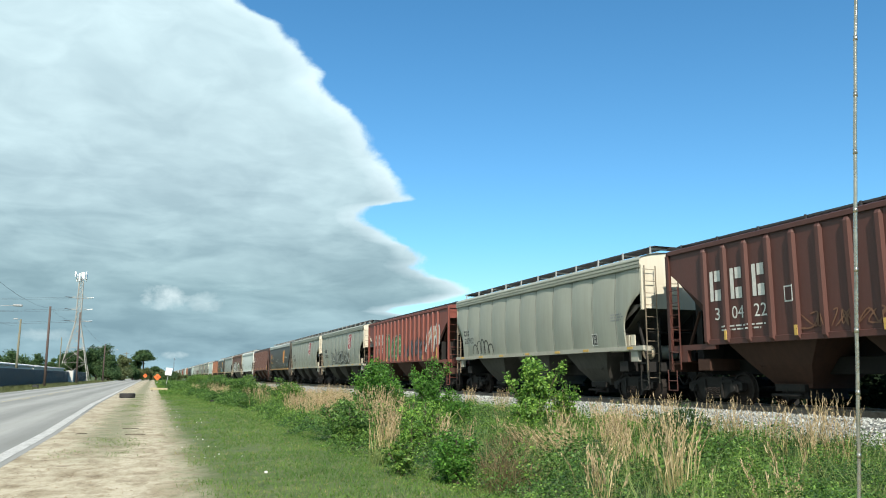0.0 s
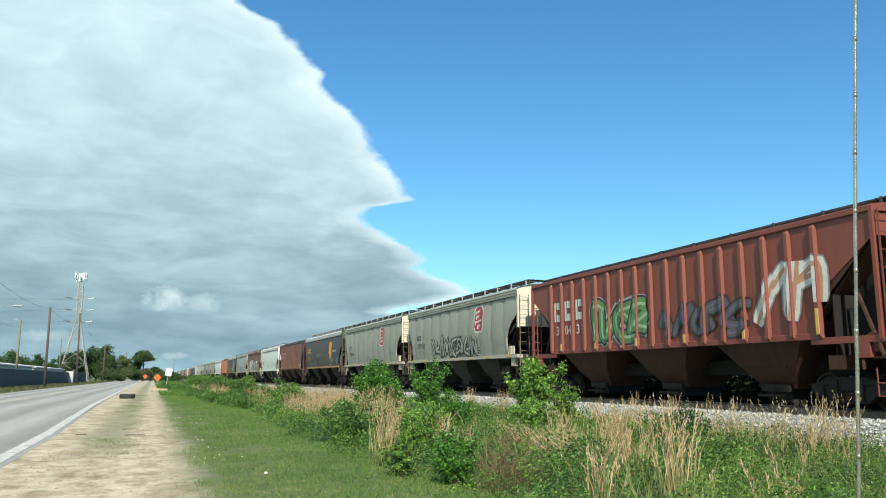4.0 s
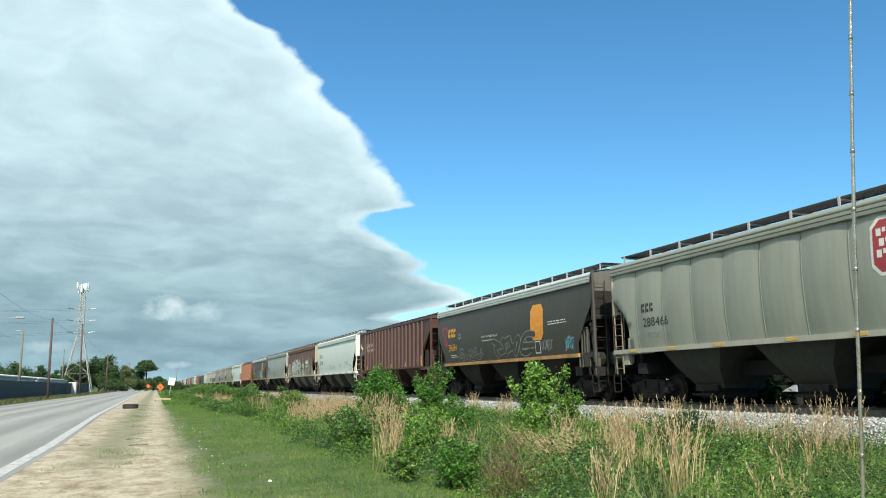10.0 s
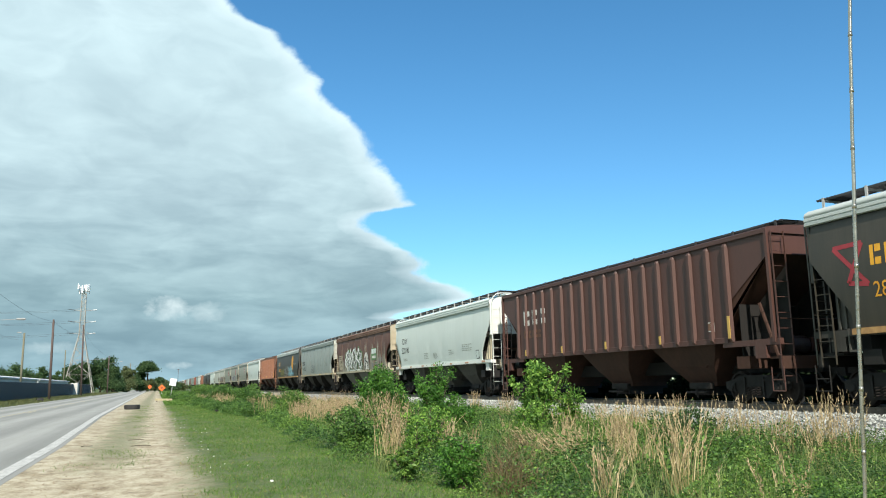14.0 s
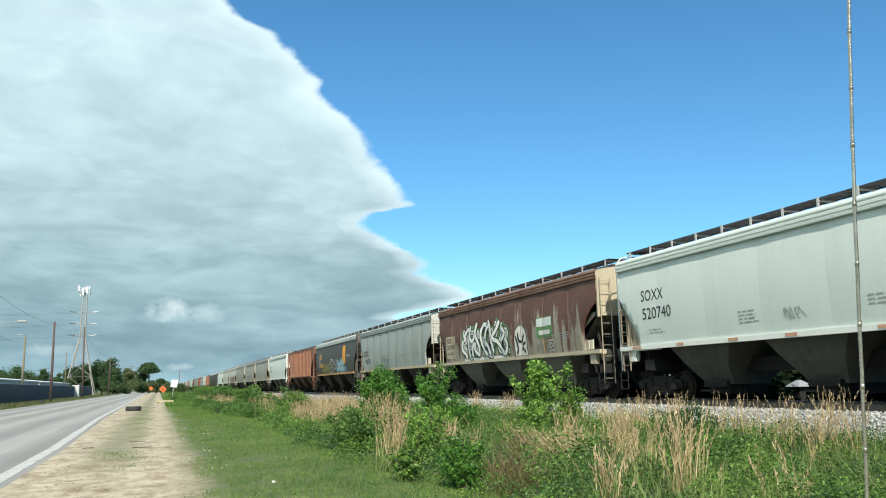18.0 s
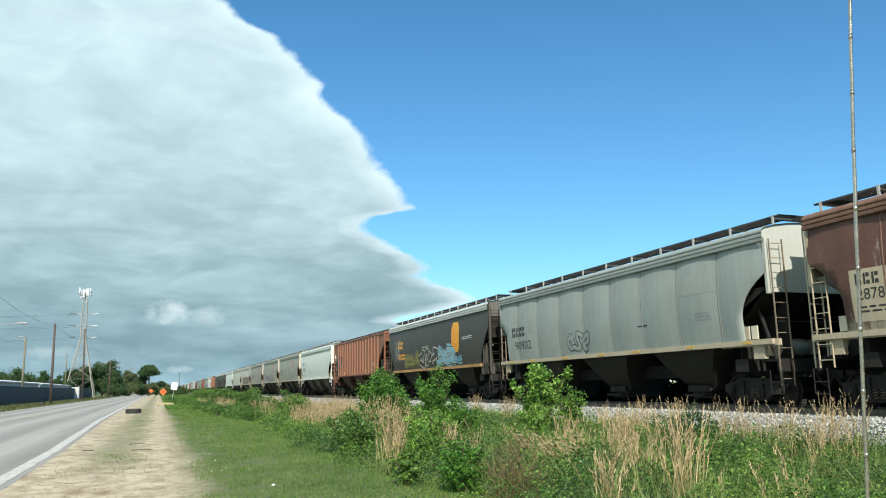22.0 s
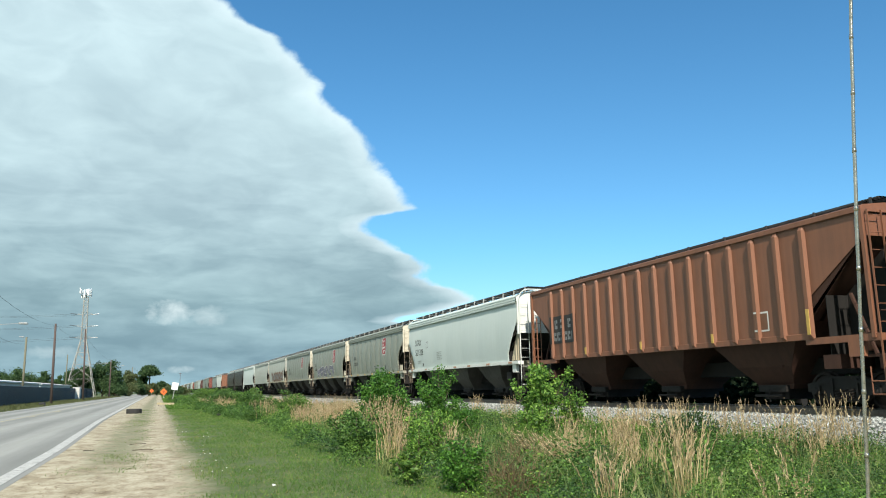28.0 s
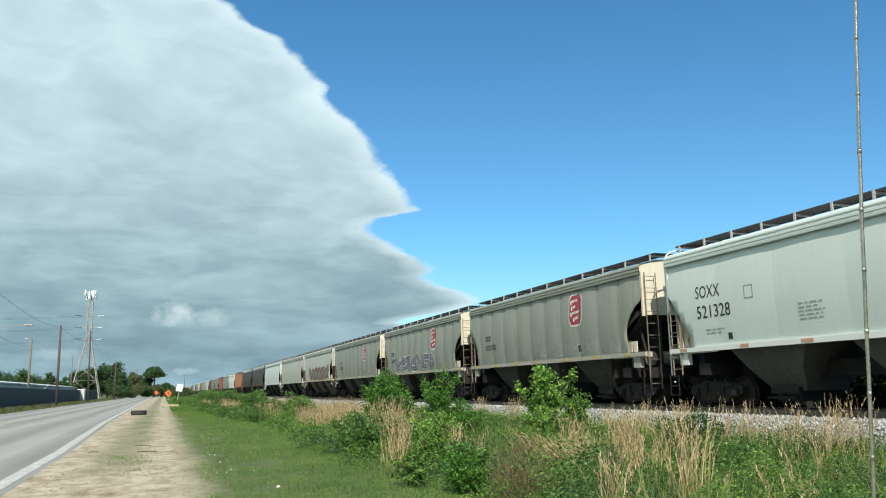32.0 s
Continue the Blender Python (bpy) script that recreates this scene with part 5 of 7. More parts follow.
            if straight and ends == "white_paint":
                part("end_bay", cached(f"end_bay:{K}", lambda: end_bay_mesh(kind)), "cream_paint", car).matrix_basis = Matrix.Scale(s, 4, (0, 1, 0))
            elif not ribbed and ends in ("end_cream", "white_paint", "cream_paint", "light_grey_paint"):
                for q in (0.0, 0.3):
                    part("bracket", cached(f"bracket:{K}{q}", lambda: bracket_mesh(kind, q)), "end_cream", car).matrix_basis = Matrix.Scale(s, 4, (0, 1, 0))
            if s > 0:
                bw = part("brake_wheel", cached("brake_wheel:", brake_wheel_mesh), "dark_steel", car)
                bw.location = (0.35, half + 0.22, 2.9)
            else:
                at = part("air_tank", cached("air_tank:", tank_mesh), ends if ribbed else "cream_paint", car)
                at.location = (-0.35, -half + 0.75, 1.62)
        truck = part("truck", cached("bolster:", lambda: bevelled(-1.05, 1.05, -0.2, 0.2, 0.42, 0.78, 0.04)), "dark_steel", car)
        truck.location.y = s * (half - 1.35)
        for t in (-1, 1):
            fr = part("side_frame", cached("side_frame:", frame_mesh), "dark_steel", truck)
            fr.matrix_basis = Matrix.Translation((t * 1.0, 0, 0)) @ Matrix.Rotation(0 if t < 0 else math.pi, 4, "Z")
            if near:
                for q in (-0.2, 0.0, 0.2):
                    part("spring", cached("spring:", spring_mesh), "wheel_steel", truck).location = (t * 1.12, q, 0)
            w = part("wheelset", cached("wheelset:", wheelset_mesh), "wheel_steel", truck)
            w.location = (0, t * 0.865, 0.457)
    if ribbed:
        n = kind.panels
        for i in range(1, n):
            yy = -half + 2 * half * i / n
            if abs(yy) > half - 1.6:
                continue
            z0 = 1.70
            me = cached(f"rib:{z0:.2f}", lambda: rib_mesh(z0, 4.56))
            for s in ((-1, 1) if near else (-1,)):
                r = part("rib", me, paint_name, car)
                r.matrix_basis = Matrix.Translation((s * 1.498, yy, 0)) @ Matrix.Rotation(0 if s < 0 else math.pi, 4, "Z")
        b = lambda: bevelled(-1.535, -1.50, -half + 1.75, half - 1.75, 1.70, 1.86, 0.01)
        part("bottom_rail", cached(f"bottom_rail:{K}", b), paint_name, car)
    CARS.append(car)
    return car, kind


# couplings along the track, at the start, from the first car to the last
JOINTS = [2.3, 20.7, 38.75, 57.0, 74.1, 91.3, 109.4, 127.7, 144.9, 163.4, 181.9, 200.75, 219.15, 236.7, 253.65, 270.5, 288.1, 304.9]


def span_of(i):
    return (JOINTS[i] + JOINTS[i + 1]) / 2, JOINTS[i + 1] - JOINTS[i]


def yellow_marks(car, kind, every=3):
    if kind.ribbed:
        n = kind.panels
        for i in range(2, n - 1, every):
            yy = -kind.half + 2 * kind.half * i / n
            if abs(yy) < kind.half - 1.6:
                part("reflector", cached(f"reflector:r{i <= 2}", lambda: bevelled(-1.612, -1.592, -0.05, 0.05, 1.82, 2.45 if i <= 2 else 2.08, 0.004)), "faded_yellow", car).location.y = yy
    else:
        tint, rr = ("faded_orange", random.Random(len(CARS))) if kind.straight else ("faded_yellow", random.Random(len(CARS)))
        for k in range(7):
            w = rr.choice((0.16, 0.2, 0.2, 0.24))
            part("reflector", cached(f"reflector:s{w}", lambda: bevelled(-1.610, -1.598, -w, w, 1.70, 1.79, 0.004)), tint, car).location.y = -kind.half + 0.9 + k * (2 * kind.half - 1.8) / 6 + rr.uniform(-0.25, 0.25)


# first car: dark oxide, ribbed
c, k = hopper_car(*span_of(0), "maroon_paint", True, hopper="hopper_brown", label="dark oxide-red ribbed covered hopper with white lettering", panels=20)
between_ribs(c, k, 7.3, 2.40, 0.36, ("3", "04", "22"), "white_mark", (2.95, 3.82)), small_print(c, k, 6.9, 2.22, 1.9, 2, "white_mark"), square_mark(c, k, 4.3, 2.9, 0.19, "white_mark", "maroon_paint"), yellow_marks(c, k)
graffiti(c, k, 1.2, 4.0, 1.95, 2.4, (("brown_mark", 0.3),), 5, 2, 0.12, label="faint brown scrawl", loops=2)
# second: grey, smooth
c, k = hopper_car(*span_of(1), "grey_pale_paint", False, ends="end_cream", sill="sill_cream", label="weathered grey round-sided covered hopper with scrawled tag")
decal(c, k, "patch", strip(6.35, 7.75, 2.35, 3.2, 4), "scrawl_grey", 0.004, "pale repainted patch behind the lettering")
marks(c, k, 7.7, 3.12, 0.28, 3, "black_mark"), lettering(c, k, 7.65, 2.45, 0.29, "287902", "black_mark", 1.2), square_mark(c, k, -4.85, 2.12, 0.2), small_print(c, k, -6.0, 2.95, 0.9, 3, "grey_mark"), yellow_marks(c, k)
for n in range(5):      # a row of sprayed loops
    y0, w, h = 6.3 - 0.46 * n, 0.30, (0.45, 0.62, 0.68, 0.6, 0.42)[n]
    decal(c, k, "graffiti_loop", ribbon([(y0 - w * math.cos(math.pi * (i / 12 * 1.25 - 0.12)), 1.92 + h * max(0.0, math.sin(math.pi * (i / 12 * 1.25 - 0.12)))) for i in range(13)], 0.06), "black_mark", 0.004 + 0.002 * n, "black sprayed loop")
# third: red, ribbed, green and silver graffiti
c, k = hopper_car(*span_of(2), "red_paint", True, hopper="hopper_brown", label="brick-red ribbed covered hopper with green and silver graffiti", panels=20)
between_ribs(c, k, 6.2, 2.45, 0.36, ("3", "04", "31"), "white_mark", (2.98, 3.75)), yellow_marks(c, k)
throw_up(c, k, 0.3, 3.9, 1.9, 3.55, (5, 6, 2, 2), (("black_mark", 1.35), ("green_mark", 1.0), ("pale_green_mark", 0.25)), 0.42, 5, ("scrawl_grey", 1.5, 1.8), "green swollen sprayed letters with dark edges")
throw_up(c, k, -4.0, -0.3, 1.92, 3.1, (3, 6, 3, 0, 1), (("black_mark", 1.2), ("soot_mark", 0.75), ("purple_mark", 0.2)), 0.3, 8, None, "black sprayed forms")
throw_up(c, k, -6.4, -4.7, 1.95, 3.9, (6, 0), (("grey_mark", 1.25), ("white_mark", 1.0), ("faded_orange", 0.3)), 0.42, 3, None, "silver and orange sprayed forms")
# fourth and fifth: grey with red shields
for i in (3, 4):
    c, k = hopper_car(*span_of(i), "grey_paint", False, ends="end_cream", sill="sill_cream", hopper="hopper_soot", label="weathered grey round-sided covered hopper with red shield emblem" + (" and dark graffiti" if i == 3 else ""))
    emblem(c, k, -3.45, 3.65, 1.15, 1.35, "white_mark", "red_mark", "white_mark", "red shield emblem with white rim")
    marks(c, k, 6.0, 3.25, 0.28, 3, "black_mark"), lettering(c, k, 5.95, 2.5, 0.29, "289032" if i == 3 else "288466", "black_mark", 1.3), small_print(c, k, 5.7, 2.3, 0.8, 2, "grey_mark"), square_mark(c, k, -3.4, 2.1, 0.18), small_print(c, k, -5.6, 2.5, 0.8, 3, "grey_mark"), yellow_marks(c, k)
    if i == 3:
        throw_up(c, k, -3.0, 3.4, 1.86, 3.05, (1, 5, 0, 6, 5, 4, 7, 3, 0, 6), (("black_mark", 1.45), ("soot_mark", 1.0), ("scrawl_grey", 0.55)), 0.19, 21, None, "black and grey sprayed forms")
        throw_up(c, k, -2.6, 2.9, 1.86, 2.75, (3, 0, 6, 5, 3, 0, 7), (("black_mark", 0.5),), 0.13, 24, None, "black sprayed strokes")
        graffiti(c, k, -5.7, -4.1, 2.2, 3.2, (("scrawl_grey", 0.45),), 4, 4, 0.14, label="pale sprayed scrawl", loops=2)
# sixth: black with silver roof
c, k = hopper_car(*span_of(5), "black_paint", False, ends="black_paint", roof="silver_paint", hopper="hopper_dark", sill="yellow_sill", label="black covered hopper with silver roof and yellow shield", panels=1, straight=True)
emblem(c, k, -3.6, 3.25, 1.15, 1.5, "gold_mark", "orange_mark", "gold_mark", "yellow and orange shield emblem")
marks(c, k, 6.95, 3.65, 0.46, 3, "gold_mark"), lettering(c, k, 6.95, 2.47, 0.36, "286564", "gold_mark", 1.22), lettering(c, k, 2.35, 2.92, 0.11, "DO NOT HAMMER ON CAR", "white_mark"), small_print(c, k, 2.3, 2.8, 1.8, 1, "white_mark", 0.05), small_print(c, k, -4.6, 3.2, 1.7, 2, "white_mark"), small_print(c, k, 6.6, 2.25, 1.0, 2, "white_mark"), square_mark(c, k, -3.6, 2.2, 0.24, "white_mark", "black_paint"), square_mark(c, k, 5.3, 3.2, 0.12, "white_mark", "black_paint")
throw_up(c, k, -3.0, 0.9, 1.88, 2.95, (1, 5, 0, 3, 2), (("grey_mark", 1.25), ("black_paint", 0.95)), 0.24, 31, None, "thin silver outlined forms")
throw_up(c, k, 2.2, 5.4, 1.9, 2.5, (5, 4, 6, 7, 5, 4, 0, 1), (("grey_mark", 1.3), ("black_paint", 0.85)), 0.13, 33, None, "pale outlined tag")
graffiti(c, k, -4.9, -3.95, 2.0, 2.5, (("grey_mark", 0.25),), 3, 34, 0.12, label="pale scrawled tag", loops=2)
graffiti(c, k, -6.6, -5.9, 1.95, 2.5, (("blue_mark", 0.25),), 3, 35, 0.12, label="pale blue scrawled tag", loops=2)
decal(c, k, "red_tag", [q for a, b in (((7.95, 3.72), (7.15, 3.75)), ((7.15, 3.75), (7.58, 2.85)), ((7.58, 2.85), (7.05, 2.78)), ((7.05, 2.78), (7.95, 3.72))) for q in ribbon([Vector(a).lerp(Vector(b), i / 8) for i in range(9)], 0.11, 1.0)], "red_mark", 0.006, "red sprayed hourglass")
# seventh: brown ribbed
c, k = hopper_car(*span_of(6), "oxide_paint", True, hopper="hopper_brown", label="oxide-brown ribbed covered hopper with faded lettering", panels=21)
marks(c, k, 6.9, 3.75, 0.62, 3, "white_mark", gap=0.9), marks(c, k, 6.9, 2.9, 0.32, 5, "brown_mark", gap=0.5), yellow_marks(c, k, 4), square_mark(c, k, -5.2, 2.2, 0.12, "white_mark", "brown_mark")
# eighth: pale
c, k = hopper_car(*span_of(7), "pale_paint", False, ends="white_paint", sill="white_paint", label="pale grey-white covered hopper with black lettering", panels=7, straight=True)
lettering(c, k, 7.1, 3.24, 0.37, "SOXX", "black_mark", 1.18), lettering(c, k, 7.08, 2.64, 0.38, "520740", "black_mark", 1.5), small_print(c, k, 6.8, 2.3, 0.9, 2, "scrawl_grey"), small_print(c, k, 2.6, 2.5, 0.9, 4, "scrawl_grey"), square_mark(c, k, -5.65, 2.12, 0.2, "black_mark", "pale_paint"), small_print(c, k, -3.6, 2.7, 1.4, 4, "scrawl_grey"), small_print(c, k, -1.6, 2.5, 0.7, 3, "scrawl_grey"), yellow_marks(c, k)
graffiti(c, k, 0.2, 0.9, 2.1, 2.5, (("scrawl_grey", 0.3),), 2, 36, 0.1, label="small grey tag", loops=2)
# ninth: rusted, big graffiti
c, k = hopper_car(*span_of(8), "rusted_side", False, ends="cream_paint", roof="rust_paint", sill="cream_paint", hopper="hopper_grey", label="rust-streaked brown covered hopper with large white and green graffiti", panels=8)
STROKES = (
    ((0.02, 0.40), (0.06, 0.54), (0.03, 0.32), (0.10, 0.16), (0.12, 0.03)),
    ((0.10, 0.50), (0.10, 0.68), (0.16, 0.82), (0.22, 0.80), (0.19, 0.58), (0.18, 0.34), (0.20, 0.08)),
    ((0.25, 0.93), (0.21, 0.64), (0.27, 0.50), (0.32, 0.62), (0.39, 0.99)),
    ((0.39, 0.99), (0.34, 0.70), (0.38, 0.50), (0.42, 0.30), (0.40, 0.06)),
    ((0.27, 0.06), (0.28, 0.34), (0.34, 0.42), (0.33, 0.24), (0.42, 0.10)),
    ((0.62, 0.86), (0.53, 0.89), (0.46, 0.70), (0.47, 0.45), (0.53, 0.20), (0.59, 0.08)),
    ((0.63, 0.86), (0.58, 0.72), (0.55, 0.50)),
    ((0.63, 1.0), (0.67, 0.72), (0.68, 0.45), (0.72, 0.12)),
    ((0.84, 0.93), (0.78, 0.70), (0.70, 0.52), (0.80, 0.40), (0.86, 0.24), (0.92, 0.06)),
    ((0.87, 0.76), (0.94, 0.58), (0.85, 0.40)),
    ((0.57, 0.42), (0.62, 0.30), (0.66, 0.06)),
    ((0.95, 0.48), (0.99, 0.26), (0.93, 0.04)))


def block_graffiti(car, kind, y0, y1, z0, z1, strokes, thick):
    """Fat letter-like strokes, each with its own dark edge."""
    shapes = [curve_points([(y1 - u * (y1 - y0), z0 + v * (z1 - z0)) for u, v in st]) for st in strokes]
    for n, s in enumerate(shapes):
        decal(car, kind, "graffiti_edge", ribbon(s, thick * 1.5, 0.35), "black_mark", 0.037 + 0.0028 * n)
        decal(car, kind, "graffiti_stroke", ribbon(s, thick, 0.18), "bright_mark", 0.0384 + 0.0028 * n)


throw_up(c, k, -0.3, 5.5, 1.85, 3.5, (1, 2, 6, 4, 3, 5), (("black_mark", 1.4), ("bright_mark", 1.0), ("grey_mark", 0.3)), 0.24, 17, ("green_mark", 2.0, 2.9), "white swollen forms with black edges")
block_graffiti(c, k, -0.2, 5.7, 1.85, 3.7, STROKES, 0.2)
decal(c, k, "graffiti_base", strip(0.0, 5.4, 1.82, 1.93), "bright_mark", 0.009)
dome = [(w / 2 - 1.4, -w / 2 - 1.4, z0, z1) for w, z0, z1 in [(1.2, 1.85, 2.2), (1.2, 2.2, 2.5)] + [(1.2 * math.sqrt(1 - ((i + 0.5) / 12) ** 2), 2.5 + 0.055 * i, 2.555 + 0.055 * i) for i in range(12)]]
decal(c, k, "figure_edge", [((a + 0.05, z0), (b - 0.05, z0), (b - 0.05, z1 + 0.035), (a + 0.05, z1 + 0.035)) for a, b, z0, z1 in dome], "black_mark", 0.004, "black edge of the sprayed figure")
decal(c, k, "figure", [((a, z0), (b, z0), (b, z1), (a, z1)) for a, b, z0, z1 in dome], "white_mark", 0.008, "grey and white sprayed figure")
for q in (((-0.9, 2.75), (-1.1, 2.2), (-0.95, 1.9)), ((-1.15, 2.85), (-1.2, 2.5), (-1.45, 2.45)), ((-1.5, 2.4), (-1.75, 2.75)), ((-1.55, 2.3), (-1.9, 2.4)), ((-1.5, 2.2), (-1.85, 1.95))):
    decal(c, k, "figure_stroke", ribbon(curve_points(q), 0.13), "black_mark", 0.012)
for yy in (4.9, 2.6, 0.1, -3.6):
    decal(c, k, "reflector", strip(yy - 0.05, yy + 0.05, 1.98, 2.35), "faded_yellow", 0.05)
decal(c, k, "company_panel", strip(-4.4, -3.0, 2.5, 3.35, 3), "green_mark", 0.006, "faded green and white company panel")
decal(c, k, "panel_bar", strip(-4.2, -3.2, 2.62, 2.80), "white_mark", 0.011)
decal(c, k, "panel_hill", strip(-4.36, -3.04, 2.96, 3.31, 2), "pale_paint", 0.011)
graffiti(c, k, -4.0, -2.9, 1.9, 2.35, (("grey_mark", 0.3),), 3, 18, 0.12, label="thin grey tag", loops=2)
small_print(c, k, -4.9, 2.6, 0.9, 3, "grey_mark"), square_mark(c, k, -4.25, 2.15, 0.2), decal(c, k, "patch", strip(6.7, 8.0, 2.0, 3.2, 4), "cream_paint", 0.004, "cream repainted patch behind the lettering"), marks(c, k, 7.85, 3.1, 0.26, 3, "black_mark"), lettering(c, k, 7.85, 2.5, 0.26, "287849", "black_mark", 1.05), small_print(c, k, 7.8, 2.35, 0.9, 2, "black_mark")
# tenth: blue-grey
c, k = hopper_car(*span_of(9), "blue_grey_paint", False, ends="light_grey_paint", sill="cream_paint", hopper="hopper_dark", label="patched blue-grey round-sided covered hopper with black lettering", panels=9)
marks(c, k, 7.75, 3.25, 0.42, 4, "black_mark", gap=0.25), lettering(c, k, 7.55, 2.27, 0.37, "90902", "black_mark", 1.6), yellow_marks(c, k)
decal(c, k, "patch", strip(2.7, 8.3, 1.85, 2.9, 5), "patch_grey", 0.004, "darker repainted lower band")
decal(c, k, "patch", strip(-6.0, -4.0, 3.3, 3.9, 3), "patch_grey", 0.004, "darker repainted patch")
throw_up(c, k, 1.2, 2.7, 1.87, 2.75, (4, 7, 1), (("black_mark", 1.3), ("blue_grey_paint", 0.95)), 0.17, 41, None, "small black outlined tag")
small_print(c, k, -5.0, 2.75, 0.8, 3, "grey_mark"), small_print(c, k, -2.0, 2.6, 0.7, 1, "black_mark")
# eleventh: black, blue graffiti
c, k = hopper_car(*span_of(10), "black_paint", False, ends="black_paint", roof="silver_paint", hopper="hopper_dark", sill="yellow_sill", label="black covered hopper with silver roof, yellow shield and blue graffiti", panels=1, straight=True)
emblem(c, k, -3.3, 3.35, 1.15, 1.6, "gold_mark", "gold_mark", "orange_mark", "yellow shield emblem")
marks(c, k, 7.4, 3.65, 0.46, 3, "gold_mark"), marks(c, k, 7.4, 2.85, 0.36, 6, "gold_mark", gap=0.2), small_print(c, k, -4.3, 3.3, 1.7, 2, "white_mark"), small_print(c, k, 2.3, 3.1, 1.2, 1, "white_mark")
throw_up(c, k, 2.9, 6.1, 1.88, 2.75, (7, 2, 3, 4), (("black_mark", 1.3), ("olive_mark", 1.0)), 0.24, 51, ("olive_mark", 1.6, 2.2), "dull yellow-green sprayed forms")
throw_up(c, k, -0.3, 2.7, 1.9, 2.95, (4, 7, 0, 5), (("white_mark", 1.3), ("grey_mark", 1.0), ("black_paint", 0.88)), 0.30, 52, None, "white outlined hollow forms")
throw_up(c, k, -3.3, -0.5, 1.95, 2.95, (4, 2, 1, 1), (("black_mark", 1.35), ("light_grey_paint", 1.05), ("blue_mark", 0.7)), 0.30, 53, ("blue_mark", 1.5, 2.3), "pale blue swollen forms")
throw_up(c, k, -4.1, -2.9, 1.86, 2.35, (0, 1), (("blue_mark", 1.0), ("black_mark", 0.2)), 0.22, 55, None, "blue sprayed tail")
graffiti(c, k, 7.0, 8.0, 2.4, 4.0, (("grey_mark", 0.4),), 2, 54, 0.12, label="pale scrawled tag", loops=3)
# twelfth: orange-brown ribbed
c, k = hopper_car(*span_of(11), "orange_paint", True, hopper="hopper_brown", label="faded orange-brown ribbed covered hopper", panels=19)
decal(c, k, "lettering_panel", strip(5.9, 7.9, 2.35, 3.45, 2), "black_mark", 0.011, "black painted panel")
marks(c, k, 7.6, 3.3, 0.36, 3, "grey_mark", gap=1.4), marks(c, k, 7.7, 2.8, 0.34, 6, "grey_mark", gap=0.35), yellow_marks(c, k, 4), square_mark(c, k, -3.95, 2.28, 0.24, "white_mark", "brown_mark")
# thirteenth: pale
c, k = hopper_car(*span_of(12), "pale_paint", False, ends="white_paint", sill="white_paint", label="pale grey-white covered hopper with black lettering", panels=7, straight=True)
lettering(c, k, 7.24, 3.24, 0.37, "SOXX", "black_mark", 1.05), lettering(c, k, 7.24, 2.64, 0.38, "521328", "black_mark", 1.45), small_print(c, k, 6.9, 2.3, 0.9, 2, "scrawl_grey"), small_print(c, k, 3.3, 2.7, 0.9, 5, "scrawl_grey"), square_mark(c, k, 5.0, 3.2, 0.17, "grey_mark", "pale_paint"), square_mark(c, k, 5.9, 2.05, 0.1), yellow_marks(c, k)
# fourteenth to sixteenth: grey with red shields
for i in (13, 14, 15):
    c, k = hopper_car(*span_of(i), "grey_paint", False, ends="end_cream", sill="sill_cream", hopper="hopper_soot", label="weathered grey round-sided covered hopper with red shield emblem" + (" and purple graffiti" if i == 14 else ""))
    emblem(c, k, -2.75, 3.65, 1.0, 1.3, "white_mark", "red_mark", "white_mark", "red shield emblem with white rim")
    marks(c, k, 6.2, 3.2, 0.24, 3, "black_mark"), marks(c, k, 6.2, 2.75, 0.24, 6, "black_mark"), yellow_marks(c, k)
    if i == 14:
        throw_up(c, k, -3.0, 5.4, 1.86, 2.9, (1, 0, 5, 2, 6, 3, 4), (("white_mark", 1.4), ("purple_mark", 1.05), ("grey_mark", 0.3)), 0.28, 74, None, "purple sprayed letters with white edges")
    else:
        graffiti(c, k, -6.2, 2.4, 1.88, 2.35, (("scrawl_grey", 0.5),), 8, 60 + i, 0.14, label="pale scrawled graffiti", loops=3), square_mark(c, k, -2.9, 2.15, 0.14)
c, k = hopper_car(*span_of(16), "light_grey_paint", False, sill="cream_paint", label="light grey covered hopper with brown graffiti", panels=7)
graffiti(c, k, -6.0, 4.0, 1.95, 2.9, (("brown_mark", 2.2), ("grey_mark", 0.4)), 6, 71, 0.3, label="brown and grey graffiti")

# the far end of the train
FAR = ["light_grey", "pale", "black", "black", "orange", "white", "blue_grey", "red", "grey", "grey", "maroon", "pale", "light_grey", "grey", "red", "white", "grey", "black", "pale", "grey", "maroon", "grey", "light_grey", "white", "red", "grey", "pale", "grey", "maroon", "grey", "light_grey", "grey"]
y = JOINTS[-1]
for i, col in enumerate(FAR):
    ln = 18.6
    rib = col in ("orange", "red", "maroon")
    c, k = hopper_car(y + ln / 2, ln, col + "_paint", rib, roof="silver_paint" if col == "black" else None, hopper="hopper_brown" if rib else "hopper_dark", label={"light_grey": "light grey", "blue_grey": "blue-grey", "pale": "pale grey-white"}.get(col, col) + (" ribbed" if rib else " smooth-sided") + " covered hopper car in a long train", near=i < 5)
    y += ln


